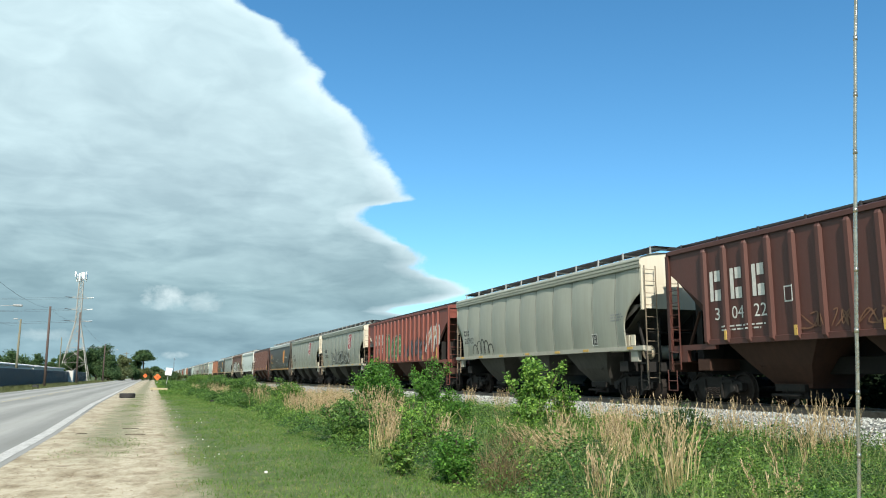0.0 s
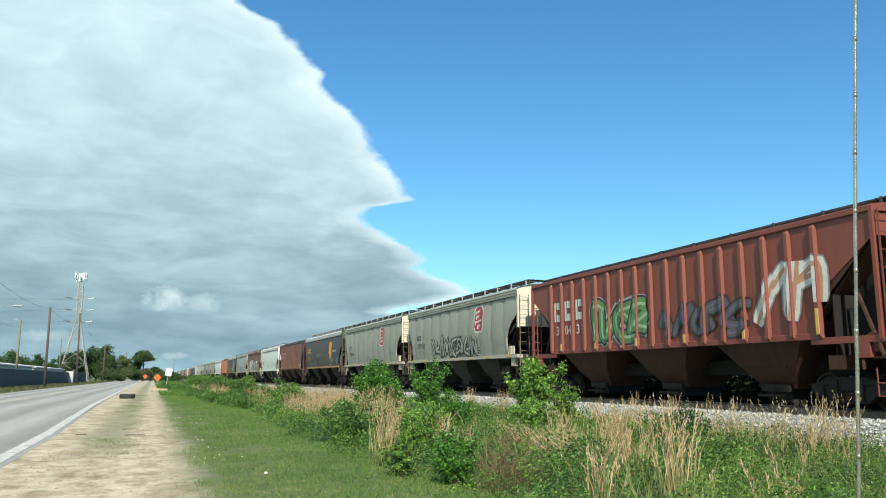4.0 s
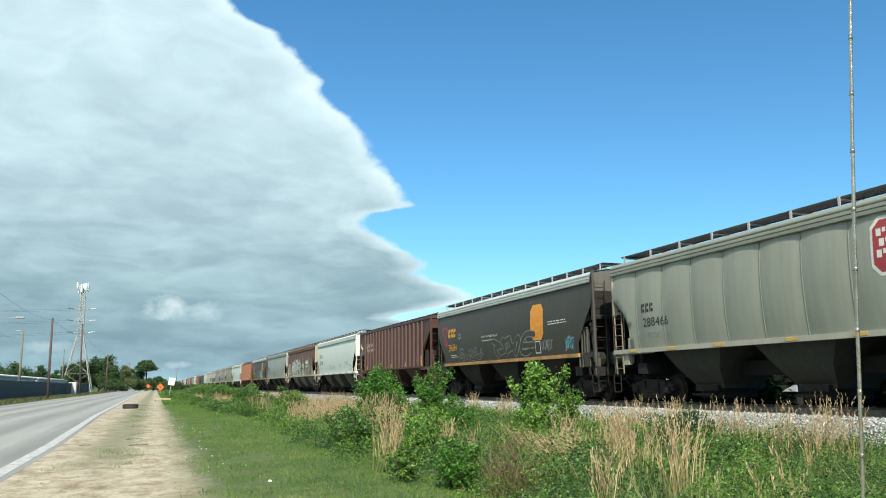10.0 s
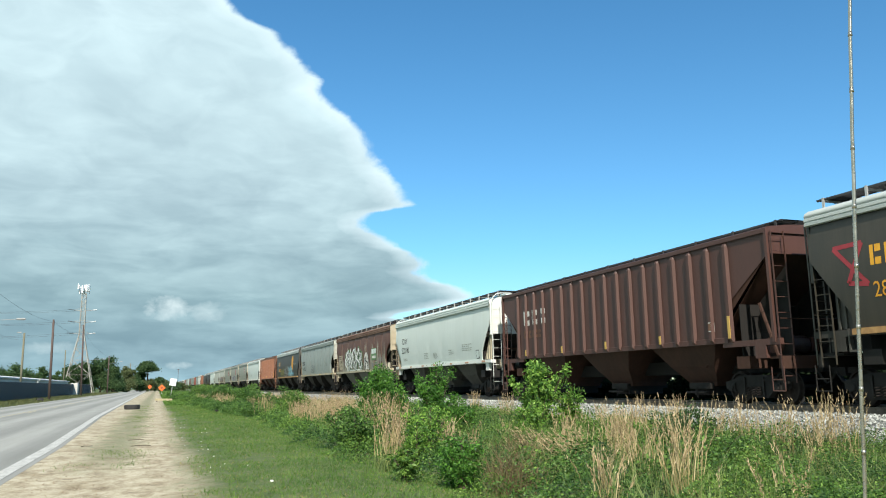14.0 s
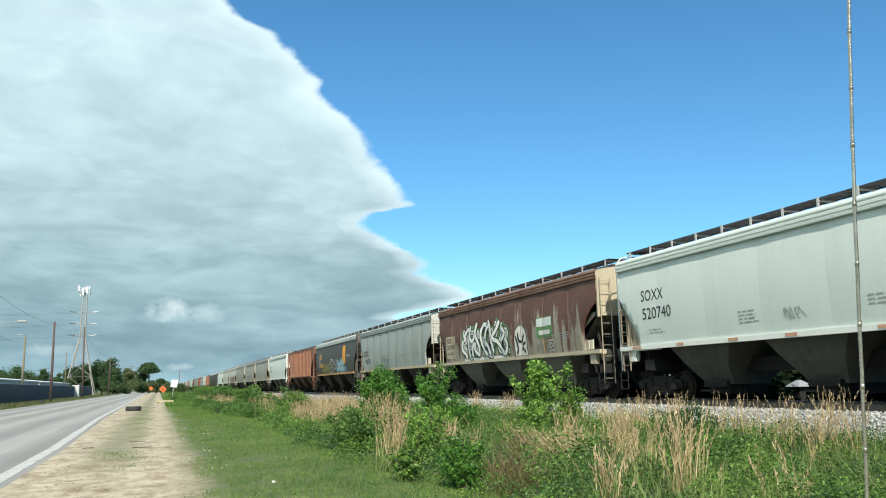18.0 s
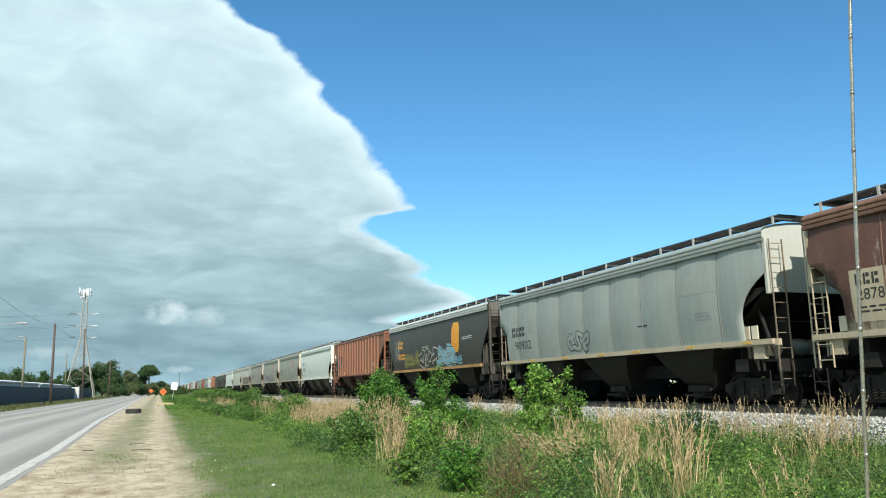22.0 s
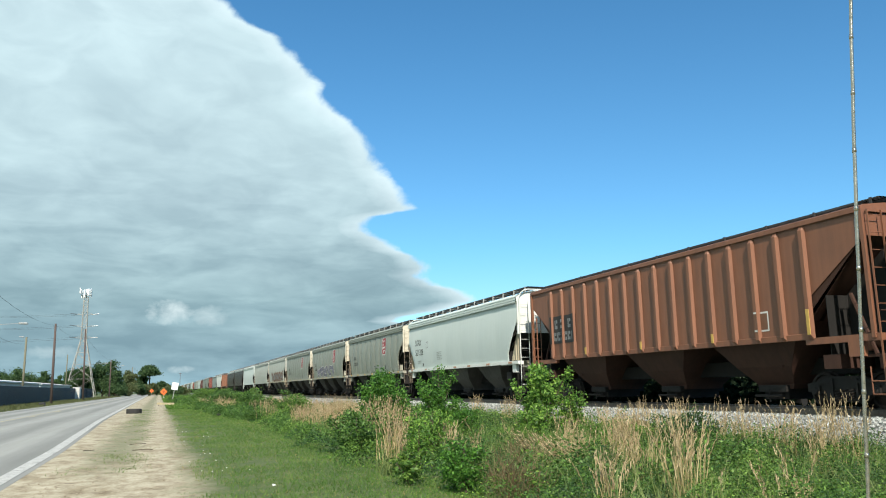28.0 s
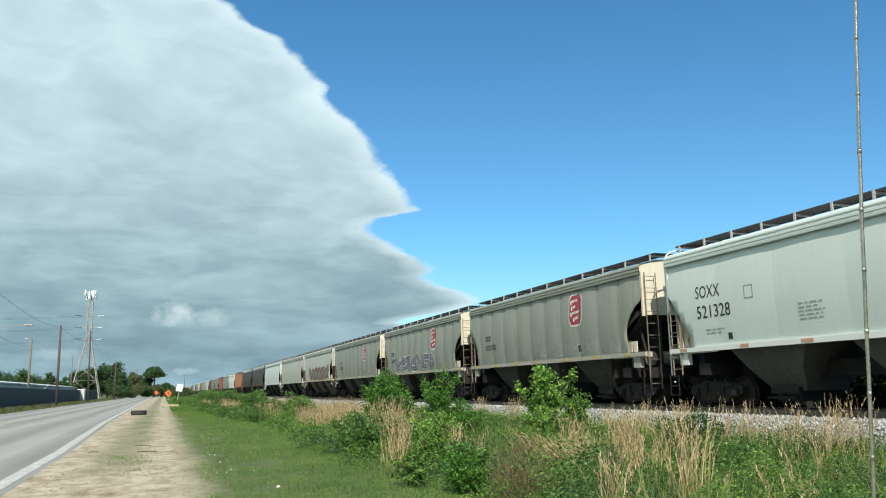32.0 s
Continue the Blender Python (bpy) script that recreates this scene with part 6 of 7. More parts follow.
def motions():
    """The train rolls towards the camera's side at one even speed; the wheels of the cars that pass by turn with it."""
    for car in CARS:
        x, y, z = car.location
        walk(car, [(t, pose(x, y - SPEED * t, z)) for t in (0.0, 8.0, 16.0, 24.0, 32.0)])
    turns = [(k * 0.1, math.degrees(SPEED * k * 0.1 / 0.457)) for k in range(321)]
    for car in CARS[:18]:
        for truck in (o for o in car.children if o.name.startswith("truck")):
            for w in (o for o in truck.children if o.name.startswith("wheelset")):
                x, y, z = w.location
                walk(w, [(t, pose(x, y, z, a)) for t, a in turns])

# ---- grass, weeds and shrubs ----
def leaves(centres, size, flat=0.5, shape=0.55):
    """Leaf-shaped four-cornered faces of random lie at the given centres."""
    n = len(centres)
    d = rng.normal(size=(n, 3))
    d[:, 2] = d[:, 2] * flat + 0.15
    d /= np.linalg.norm(d, axis=1)[:, None]
    r = rng.normal(size=(n, 3))
    s = np.cross(d, r)
    s /= np.linalg.norm(s, axis=1)[:, None]
    ln = (size * rng.uniform(0.6, 1.3, n))[:, None]
    c = np.asarray(centres)
    return np.stack([c - d * ln * 0.5, c + s * ln * shape * 0.5, c + d * ln * 0.5, c - s * ln * shape * 0.5], 1).reshape(-1, 3)


def blades(foot, tall, wide, lean, bend=0.35):
    """Bent grass blades: two faces each, from foot points."""
    n = len(foot)
    a = rng.uniform(0, math.tau, n)
    f = rng.uniform(0, math.tau, n)
    ln = np.asarray(lean) * rng.uniform(0.3, 1.4, n)
    out = np.stack([np.cos(a) * ln, np.sin(a) * ln, np.sqrt(np.clip(1 - ln ** 2, 0.05, 1))], 1) * np.asarray(tall).reshape(-1, 1)
    side = np.stack([np.cos(f), np.sin(f), f * 0], 1) * (np.asarray(wide).reshape(-1, 1) / 2)
    m = foot + out * 0.55
    tip = foot + out + np.stack([np.cos(a), np.sin(a), a * 0 - 0.35], 1) * (np.asarray(tall) * bend * ln).reshape(-1, 1)
    q1 = np.stack([foot - side, foot + side, m + side * 0.8, m - side * 0.8], 1)
    q2 = np.stack([m - side * 0.8, m + side * 0.8, tip + side * 0.12, tip - side * 0.12], 1)
    return np.concatenate([q1, q2], 1).reshape(-1, 3)


def ground_z(x):
    return np.where((x > 3) & (x < 13), -0.22 * np.sin((x - 3) / 10 * math.pi), 0.0)


def verge_edge(y):
    """Where the mown verge gives way to tall growth."""
    return 0.18 * np.sin(y * 1.7) + 0.12 * np.sin(y * 4.1 + 1.0) + np.interp(y, (0, 11, 14, 20, 30, 35, 45, 80, 300), (3.35, 3.3, 3.0, 3.1, 3.9, 3.7, 2.7, 1.6, 1.6))


def patchy(x, y, scale, seed):
    return np.array([noise.noise((a * scale, b * scale, seed)) for a, b in zip(x, y)])


# short turf on the verge
def turf(n, y0, y1, power, tall, wide, mat, name, label, x_in=0.55):
    y = y0 + (y1 - y0) * rng.random(n) ** power
    e = verge_edge(y)
    x = x_in + (e + 0.7 - x_in) * rng.random(n) ** 0.8
    keep = patchy(x, y, 0.8, 3.0) + 0.6 * patchy(x, y, 2.4, 13.0) + (x - x_in) * 0.42 > 0.1 + rng.normal(0, 0.16, n)
    x, y = x[keep], y[keep]
    foot = np.stack([x, y, ground_z(x) - 0.01], 1)
    n = len(x)
    far = 1 + np.clip((y - 15) / 25, 0, 3)
    tagged(part(name, mesh_np(name, blades(foot, tall * rng.uniform(0.5, 1.4, n), wide * far, np.full(n, 0.7)), 4), mat), label, "grass", kind="stuff")


turf(120000, 5, 75, 1.8, 0.058, 0.008, "grass_green", "verge_grass", "short green grass on the verge")
turf(16000, 60, 260, 1.2, 0.16, 0.03, "grass_green", "distant_verge_grass", "rough green grass on the far verge")
turf(13000, 5, 60, 1.7, 0.045, 0.008, "grass_straw", "verge_straw", "short yellowed grass on the verge", 0.35)
turf(9000, 5, 60, 1.5, 0.075, 0.008, "weed_pale", "verge_weeds", "pale green weeds in the verge grass", 0.3)
# sparse tufts in the wheel strip of the shoulder and beyond the road
n = 16000
y = 14 + 48 * rng.random(n) ** 1.4
x = rng.normal(-0.75, 0.34, n)
keep = patchy(x, y, 0.5, 9.0) + 0.6 * patchy(x, y, 1.7, 19.0) > 0.12 + rng.normal(0, 0.12, n)
foot = np.stack([x[keep], y[keep], np.zeros(keep.sum())], 1)
tagged(part("shoulder_grass", mesh_np("shoulder_grass", blades(foot, rng.uniform(0.012, 0.05, len(foot)), np.full(len(foot), 0.010), np.full(len(foot), 0.8)), 4), "weed_pale"), "thin worn grass on the dirt shoulder", "grass", kind="stuff")
n = 14000
y = 40 + 220 * rng.random(n)
x = rng.uniform(-16.3, -10.9, n)
foot = np.stack([x, y, np.zeros(n)], 1)
tagged(part("far_verge_grass", mesh_np("far_verge_grass", blades(foot, rng.uniform(0.1, 0.35, n), np.full(n, 0.07), np.full(n, 0.7)), 4), "grass_dull"), "rough grass along the fence", "grass", kind="stuff")


def mounds(n, y0, y1, power, per, tall, leaf, mat, name, label, reach=1.0, x0=None, x1=12.6, seed=5.0, dens=-0.1):
    """Low leafy weeds in overlapping mounds."""
    y = y0 + (y1 - y0) * rng.random(n) ** power
    lo = verge_edge(y) + 0.2 if x0 is None else np.full(n, x0)
    x = lo + (x1 - lo) * rng.random(n) ** reach
    keep = patchy(x, y, 0.35, seed) > dens
    x, y = x[keep], y[keep]
    if x0 == 19.0 and tall > 1:      # the thicket stands back where a small clearing opens
        far_ = np.abs(y - x * 1.01) > 0.8
        x, y = x[far_], y[far_]
    pts = []
    for a, b in zip(x, y):
        h, r = tall * rng.uniform(0.55, 1.25), rng.uniform(0.35, 0.75)
        u = rng.normal(size=(per, 3))
        u /= np.linalg.norm(u, axis=1)[:, None]
        u[:, 2] = np.abs(u[:, 2])
        q = u * (rng.random(per) ** 0.4)[:, None] * (r, r, h) + (a, b, 0)
        q[:, 2] += float(ground_z(np.array(a))) + rng.normal(0, 0.04, per)
        pts.append(q)
    pts = np.concatenate(pts)
    sz = leaf * (1 + np.clip((pts[:, 1] - 18) / 45, 0, 1.3))
    tagged(part(name, mesh_np(name, leaves(pts, sz), 4), mat), label, "weeds", kind="stuff")




def carpet(n, y0, y1, power):
    """Low broadleaf growth in the ditch: small leaves on a lumpy surface with gaps, sorted into three greens, darker in
    the hollows and close by.
    """
    y = y0 + (y1 - y0) * rng.random(n) ** power
    lo = verge_edge(y)
    x = lo + (12.9 - lo) * rng.random(n) ** 0.85
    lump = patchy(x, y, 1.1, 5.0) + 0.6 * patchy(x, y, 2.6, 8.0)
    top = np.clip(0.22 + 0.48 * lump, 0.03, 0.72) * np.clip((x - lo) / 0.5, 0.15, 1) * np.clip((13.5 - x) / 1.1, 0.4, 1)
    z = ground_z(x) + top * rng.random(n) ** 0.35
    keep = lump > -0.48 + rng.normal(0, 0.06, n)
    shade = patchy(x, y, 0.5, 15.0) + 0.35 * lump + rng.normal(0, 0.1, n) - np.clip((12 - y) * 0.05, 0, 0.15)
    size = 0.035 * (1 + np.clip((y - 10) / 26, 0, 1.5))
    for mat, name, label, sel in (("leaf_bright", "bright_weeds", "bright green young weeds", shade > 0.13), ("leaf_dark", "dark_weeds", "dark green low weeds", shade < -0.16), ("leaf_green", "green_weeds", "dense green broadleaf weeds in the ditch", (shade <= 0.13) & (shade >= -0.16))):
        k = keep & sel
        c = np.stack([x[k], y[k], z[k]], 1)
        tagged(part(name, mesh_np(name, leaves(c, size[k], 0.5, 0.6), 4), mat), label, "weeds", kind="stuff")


carpet(340000, 5.5, 42, 1.55)
mounds(90, 8, 42, 1.2, 420, 0.62, 0.06, "leaf_green", "leafy_weeds", "rounded green leafy weeds", seed=5.0, dens=0.0)
mounds(70, 8, 42, 1.2, 380, 0.6, 0.055, "leaf_bright", "fresh_weeds", "rounded fresh green weeds", seed=15.0, dens=0.05)
mounds(60, 8, 42, 1.2, 380, 0.55, 0.055, "leaf_dark", "shaded_weeds", "rounded dark green weeds", seed=25.0, dens=0.0)
mounds(620, 36, 190, 1.4, 420, 0.62, 0.055, "leaf_green", "distant_weeds", "green scrub along the track", x1=12.0, reach=1.6)
mounds(150, 34, 170, 1.4, 420, 0.7, 0.055, "leaf_bright", "distant_scrub", "bright green scrub along the track", x1=9.0, seed=15.0, reach=1.6)
# invented growth beyond the track, added to keep the gaps under the train dark
mounds(1300, -12, 330, 1.3, 120, 1.75, 0.22, "leaf_shade", "trackside_thicket", "added near-black thicket that darkens the view under the train", x0=19.0, x1=19.5, seed=60.0, dens=-0.5)
mounds(520, -12, 330, 1.3, 110, 2.3, 0.5, "leaf_shade", "backing_thicket", "added near-black thicket further back, darkening gaps under the train", x0=25.0, x1=28.5, seed=61.0, dens=-0.9)
mounds(60, 20, 34, 1.0, 130, 2.2, 0.4, "leaf_shade", "clearing_thicket", "added near-black thicket that darkens the gap behind a clearing", x0=25.5, x1=28.0, seed=60.0, dens=-0.9)
mounds(70, 17.5, 23.5, 1.0, 110, 0.42, 0.2, "leaf_shade", "clearing_weeds", "added low near-black weeds that hide the lit ground beyond the track", x0=19.2, x1=21.0, seed=60.0, dens=-0.9)
# green grass blades standing between the weeds
n = 7000
y = 6 + 34 * rng.random(n) ** 1.2
x = verge_edge(y) + 1.1 + (11.7 - verge_edge(y)) * rng.random(n)
foot = np.stack([x, y, ground_z(x)], 1)
tagged(part("tall_green_grass", mesh_np("tall_green_grass", blades(foot, rng.uniform(0.3, 0.65, n), np.full(n, 0.012), np.full(n, 0.35)), 4), "weed_pale"), "tall pale green grass among the weeds", "grass", kind="stuff")


def dry_clump(x, y, count, tall, spread, lean=0.16, drift=(0.0, 0.0)):
    """Stalks of one clump, and the fluffy seed heads on their upper third."""
    foot = np.stack([x + rng.normal(0, spread, count), y + rng.normal(0, spread, count), np.zeros(count)], 1)
    foot[:, 2] = ground_z(foot[:, 0])
    t = tall * rng.uniform(0.5, 1.12, count)
    b = blades(foot, t, np.full(count, 0.012), np.full(count, lean), 0.5).reshape(-1, 8, 3)
    b[:, :, :2] += (b[:, :, 2:3] - foot[:, None, 2:3]) * np.array(drift)
    tip = b[:, 6:8].mean(1)
    mid = b[:, 2:4].mean(1)
    heads = []
    for k in np.linspace(0.15, 1.0, 11):      # slivers that lie close along the stalk
        d = (tip - mid) / np.linalg.norm(tip - mid, axis=1)[:, None] + rng.normal(0, 0.17, (count, 3))
        c = mid + (tip - mid) * k + rng.normal(0, 0.009, (count, 3))
        side = np.cross(d, rng.normal(size=(count, 3)))
        side *= 0.006 / np.linalg.norm(side, axis=1)[:, None]
        ln = rng.uniform(0.045, 0.085, count)[:, None] * d
        heads.append(np.stack([c - ln * 0.5, c + side, c + ln * 0.5, c - side], 1).reshape(-1, 3))
    # a few bent leaves low on the stalks
    low_ = blades(foot[: count // 2], t[: count // 2] * 0.55, np.full(count // 2, 0.011), np.full(count // 2, 0.55), 0.8)
    return b.reshape(-1, 3), np.concatenate(heads), low_


# x, y, stalks, height, spread
DRY = [(3.75, 12.9, 95, 1.0, 0.17), (4.1, 13.4, 60, 0.95, 0.13), (5.0, 13.5, 60, 0.78, 0.10), (6.0, 14.5, 30, 0.7, 0.1), (8.1, 12.6, 110, 1.1, 0.22), (7.4, 11.5, 95, 1.15, 0.2),
       (5.85, 7.9, 60, 1.25, 0.12), (6.35, 8.4, 85, 1.25, 0.16), (4.65, 7.5, 60, 0.78, 0.12), (8.3, 15.0, 45, 0.85, 0.15), (7.8, 13.5, 35, 0.8, 0.15), (7.0, 10.2, 60, 1.05, 0.2),
       (10.6, 11.9, 28, 0.95, 0.15), (10.5, 11.0, 28, 0.95, 0.12), (10.0, 9.8, 90, 1.1, 0.2), (6.35, 6.5, 26, 0.8, 0.1), (6.1, 6.6, 12, 0.7, 0.1), (7.3, 8.2, 9, 0.65, 0.1),
       (10.7, 13.1, 18, 0.9, 0.12), (7.2, 12.9, 40, 0.75, 0.16), (9.2, 14.3, 50, 0.95, 0.2), (8.8, 13.4, 50, 0.95, 0.16), (9.5, 17.2, 40, 0.8, 0.2), (8.0, 17.4, 30, 0.6, 0.2),
       (4.6, 27.0, 100, 0.85, 0.25), (5.4, 26.0, 100, 0.9, 0.25), (6.2, 27.5, 100, 0.95, 0.25), (5.2, 30.5, 90, 0.85, 0.25), (6.6, 31.0, 100, 0.9, 0.25), (4.7, 24.6, 80, 0.95, 0.2), (5.2, 24.6, 80, 0.95, 0.2),
       (7.6, 24.5, 70, 1.2, 0.2), (11.3, 15.3, 45, 0.75, 0.2), (11.8, 17.5, 50, 0.7, 0.2), (6.4, 17.0, 30, 0.7, 0.15), (11.6, 20.5, 50, 0.8, 0.2), (11.9, 24.0, 60, 0.8, 0.25)]
out = [dry_clump(x, y, int(c * (0.44 if y < 20 else 0.5)), h * 0.95, w * 0.62) for x, y, c, h, w in DRY]
for x, y in ((6.0, 46.5), (6.1, 43), (6.6, 44), (5.95, 37.1), (6.3, 38), (5.8, 33.8), (6.2, 34.6), (7.0, 38.5), (6.2, 32.2), (6.6, 32.8), (5.65, 27.7), (6.0, 28.3), (7.4, 33.7), (7.9, 34.4), (8.7, 34.5),
             (9.3, 39.7), (8.2, 37.0), (9.0, 42.0), (10.2, 44.0), (5.21, 19.5), (5.0, 18.2), (5.5, 18.8), (5.3, 19.0), (7.6, 30.5), (7.0, 29.0), (8.4, 31.5)):
    out.append(dry_clump(x, y, 46, rng.uniform(0.9, 1.2), 0.16))
n = 90
ys = 17 + 65 * rng.random(n) ** 1.2
xs_ = verge_edge(ys) + 1.2 + (12.6 - verge_edge(ys) - 1.2) * rng.random(n)
ok = patchy(xs_, ys, 0.3, 40.0) > -0.02
for x, y in zip(xs_[ok], ys[ok]):
    out.append(dry_clump(x, y, int(rng.integers(12, 40)), rng.uniform(0.5, 0.85), 0.16))
for x, y in zip(rng.uniform(4.6, 9.5, 50), rng.uniform(30, 75, 50)):
    out.append(dry_clump(x, y, 36, rng.uniform(0.7, 1.05), 0.28))
for x, y, c, h in ((11.3, 11.9, 30, 0.85), (11.6, 12.6, 16, 0.8), (11.2, 13.0, 36, 0.9), (11.5, 14.2, 18, 0.85), (11.8, 15.6, 40, 0.85), (11.4, 16.4, 24, 0.8), (11.9, 17.6, 30, 0.85), (11.7, 18.9, 22, 0.75), (11.2, 10.7, 40, 0.95), (11.0, 10.0, 24, 0.95), (11.9, 21.5, 30, 0.8), (12.0, 23.0, 34, 0.8), (12.1, 26.0, 40, 0.9), (12.0, 29.0, 40, 0.9)):   # before the ballast
    out.append(dry_clump(x, y, c, h + 0.12, 0.13))
for x, y in ((6.75, 12.8), (7.0, 12.5), (7.3, 12.2)):      # wind-laid stalks
    out.append(dry_clump(x, y, 38, 0.62, 0.10, 0.10, (-1.0, 0.15)))
out += [dry_clump(x, y, 1, rng.uniform(0.6, 0.95), 0.02, 0.3) for x, y in zip(rng.uniform(5, 11.5, 80), rng.uniform(6.5, 22, 80))]
stalk = np.concatenate([o[0] for o in out])
tagged(part("dry_grass", mesh_np("dry_grass", stalk, 4), "grass_dry"), "tall dry straw-coloured grass stalks", "grass", kind="stuff")
tagged(part("grass_heads", mesh_np("grass_heads", np.concatenate([o[1] for o in out]), 4), "grass_head"), "fluffy tan seed heads of the dry grass", "grass", kind="stuff")
tagged(part("straw_leaves", mesh_np("straw_leaves", np.concatenate([o[2] for o in out]), 4), "grass_straw"), "bent yellow-green leaves at the foot of the dry grass", "grass", kind="stuff")
# withered brown stems at the verge edge, and a tuft of pale reeds
wither = [blades(np.stack([rng.normal(x, 0.16, 120), rng.normal(y, 0.16, 120), np.full(120, -0.05)], 1), rng.uniform(0.3, 0.75, 120), np.full(120, 0.009), np.full(120, 0.5), 0.9) for x, y in ((4.1, 8.7), (4.35, 9.2), (4.5, 9.9), (5.9, 12.6))]
tagged(part("withered_stems", mesh_np("withered_stems", np.concatenate(wither), 4), "grass_brown"), "withered brown tangled stems", "grass", kind="stuff")
reed = blades(np.stack([rng.normal(3.3, 0.10, 60), rng.normal(11.6, 0.10, 60), np.zeros(60)], 1), rng.uniform(0.2, 0.42, 60), np.full(60, 0.018), np.full(60, 0.4), 0.5)
tagged(part("reed_tuft", mesh_np("reed_tuft", reed, 4), "weed_pale"), "tuft of pale green broad blades", "grass", kind="stuff")


def shrub(x, y, tall, wide, n, mat, leaf, label, name="shrub", seed=1, dome=0, fill=0.5, tight=0.055):
    """A shrub: forking stems and many small leaves in clumps along them."""
    r = random.Random(seed)
    base = tagged(new(name), label, "shrub")
    base.location = (x, y, float(ground_z(np.array(x))))
    bm = bmesh.new()
    tips = []
    for k in range(9):
        a = k * math.tau / 9 + r.uniform(-0.3, 0.3)
        top = Vector((math.cos(a) * wide * 0.5 * r.uniform(0.35, 1.0), math.sin(a) * wide * 0.5 * r.uniform(0.35, 1.0), tall * r.uniform(0.5, 0.95)))
        if k == 0:
            top = Vector((0, 0, tall))
        mid = Vector((top.x * 0.35, top.y * 0.35, top.z * 0.5))
        tube(bm, (r.uniform(-0.06, 0.06), r.uniform(-0.06, 0.06), -0.05), mid, 0.022, 0.014, 6)
        tube(bm, mid, top, 0.014, 0.005, 5)
        for j in range(7):
            f = 0.3 + 0.7 * j / 6
            p = mid.lerp(top, (f - 0.3) / 0.7)
            q = p + Vector((r.uniform(-1, 1), r.uniform(-1, 1), r.uniform(-0.1, 0.7))) * wide * 0.17
            tube(bm, p, q, 0.006, 0.003, 4)
            tips += [p.lerp(q, 0.5), q]
        tips.append(top)
        for j in range(3):
            q = Vector((mid.x * 0.8, mid.y * 0.8, mid.z * (0.35 + 0.25 * j))) + Vector((r.uniform(-1, 1), r.uniform(-1, 1), r.uniform(0, 0.4))) * wide * 0.25
            tips.append(q)
    for j in range(dome):      # clumps that round the crown out
        a, e = r.uniform(0, math.tau), r.random()
        z = 0.06 + 0.92 * e * fill
        w = wide * 0.47 * math.sqrt(max(0.05, 1 - (2 * z - 0.9) ** 2)) * r.uniform(0.5, 1.0)
        tips.append(Vector((math.cos(a) * w, math.sin(a) * w, tall * z)))
    part("stem", bm, "bark", base)
    per = n // len(tips)
    c = np.concatenate([np.array(t) + rng.normal(0, 1, (per, 3)) * (wide * tight, wide * tight, tall * tight * 0.9) for t in tips])
    c[:, 2] = np.maximum(c[:, 2], 0.03)
    part("foliage", mesh_np("foliage", leaves(c, np.full(len(c), leaf), flat=0.8, shape=0.42), 4), mat, base)
    return base


shrub(6.3, 22.5, 1.86, 1.5, 14000, "leaf_bush", 0.085, "rounded dark green leafy shrub in the ditch", seed=2, dome=150, fill=1.0)
shrub(7.35, 20.5, 1.9, 1.15, 7500, "leaf_bush", 0.075, "upright bright green leafy shrub in tall grass", seed=5, dome=14)
shrub(7.9, 20.0, 1.05, 0.95, 4200, "leaf_bush", 0.07, "low green leafy shrub", seed=6, dome=35, fill=0.8)
shrub(6.7, 18.6, 0.9, 0.85, 2800, "leaf_fresh", 0.07, "low bright green leafy shrub among dry grass", seed=7, dome=25, fill=0.8)
shrub(10.1, 19.6, 1.9, 1.6, 5600, "leaf_fresh", 0.10, "sprawling bright green shrub before the ballast", seed=8, dome=10, fill=0.5, tight=0.038)
shrub(10.95, 19.4, 1.25, 0.9, 1500, "leaf_fresh", 0.095, "low bright green shoots beside the ballast", seed=9)
shrub(9.3, 18.6, 0.9, 1.0, 2600, "leaf_fresh", 0.08, "low bright green leafy shrub", seed=10, dome=20)
shrub(3.7, 9.4, 0.6, 0.66, 5200, "leaf_bush", 0.05, "low dense green bush at the verge edge", seed=12, dome=60, fill=0.9)
shrub(3.25, 10.3, 0.42, 0.5, 1800, "leaf_bright", 0.06, "small bright green seedling bush", seed=13, dome=15)
shrub(4.05, 12.3, 0.75, 0.55, 1900, "leaf_fresh", 0.06, "bright green leafy bush at the verge edge", seed=16, dome=15)
shrub(4.6, 13.2, 0.95, 0.55, 1700, "leaf_fresh", 0.062, "bright green upright bush behind the verge", seed=17, dome=10)
shrub(5.3, 16.0, 1.0, 0.7, 2200, "leaf_fresh", 0.07, "bright green upright bush among dry grass", seed=18, dome=15)
shrub(3.8, 15.6, 0.75, 1.2, 4200, "leaf_green", 0.07, "low green bush at the verge edge", seed=19, dome=40, fill=0.8)
shrub(4.9, 18.5, 0.9, 1.5, 4600, "leaf_green", 0.08, "low green bush among dry grass", seed=14, dome=50, fill=0.8)
shrub(8.9, 10.9, 0.6, 1.5, 5000, "leaf_green", 0.055, "low green mound of leafy weeds", seed=20, dome=60, fill=0.8)
shrub(10.6, 13.9, 0.75, 1.7, 5000, "leaf_dark", 0.06, "low dark green mound of leafy weeds", seed=21, dome=60, fill=0.8)
for k, (x, y, h, w) in enumerate(((5.6, 34, 1.2, 1.9), (6.4, 42, 1.4, 2.2), (5.4, 50, 1.5, 2.6), (6.4, 60, 1.5, 3.0), (5.6, 74, 1.6, 3.2), (6.8, 90, 1.7, 3.6), (6.0, 112, 1.8, 4.0), (7.0, 140, 1.8, 4.5))):
    shrub(x, y, h * 0.9, w, 4200, "leaf_green" if k % 3 else "leaf_bright", 0.10 + 0.012 * k, "leafy green shrub beside the track", seed=30 + k)

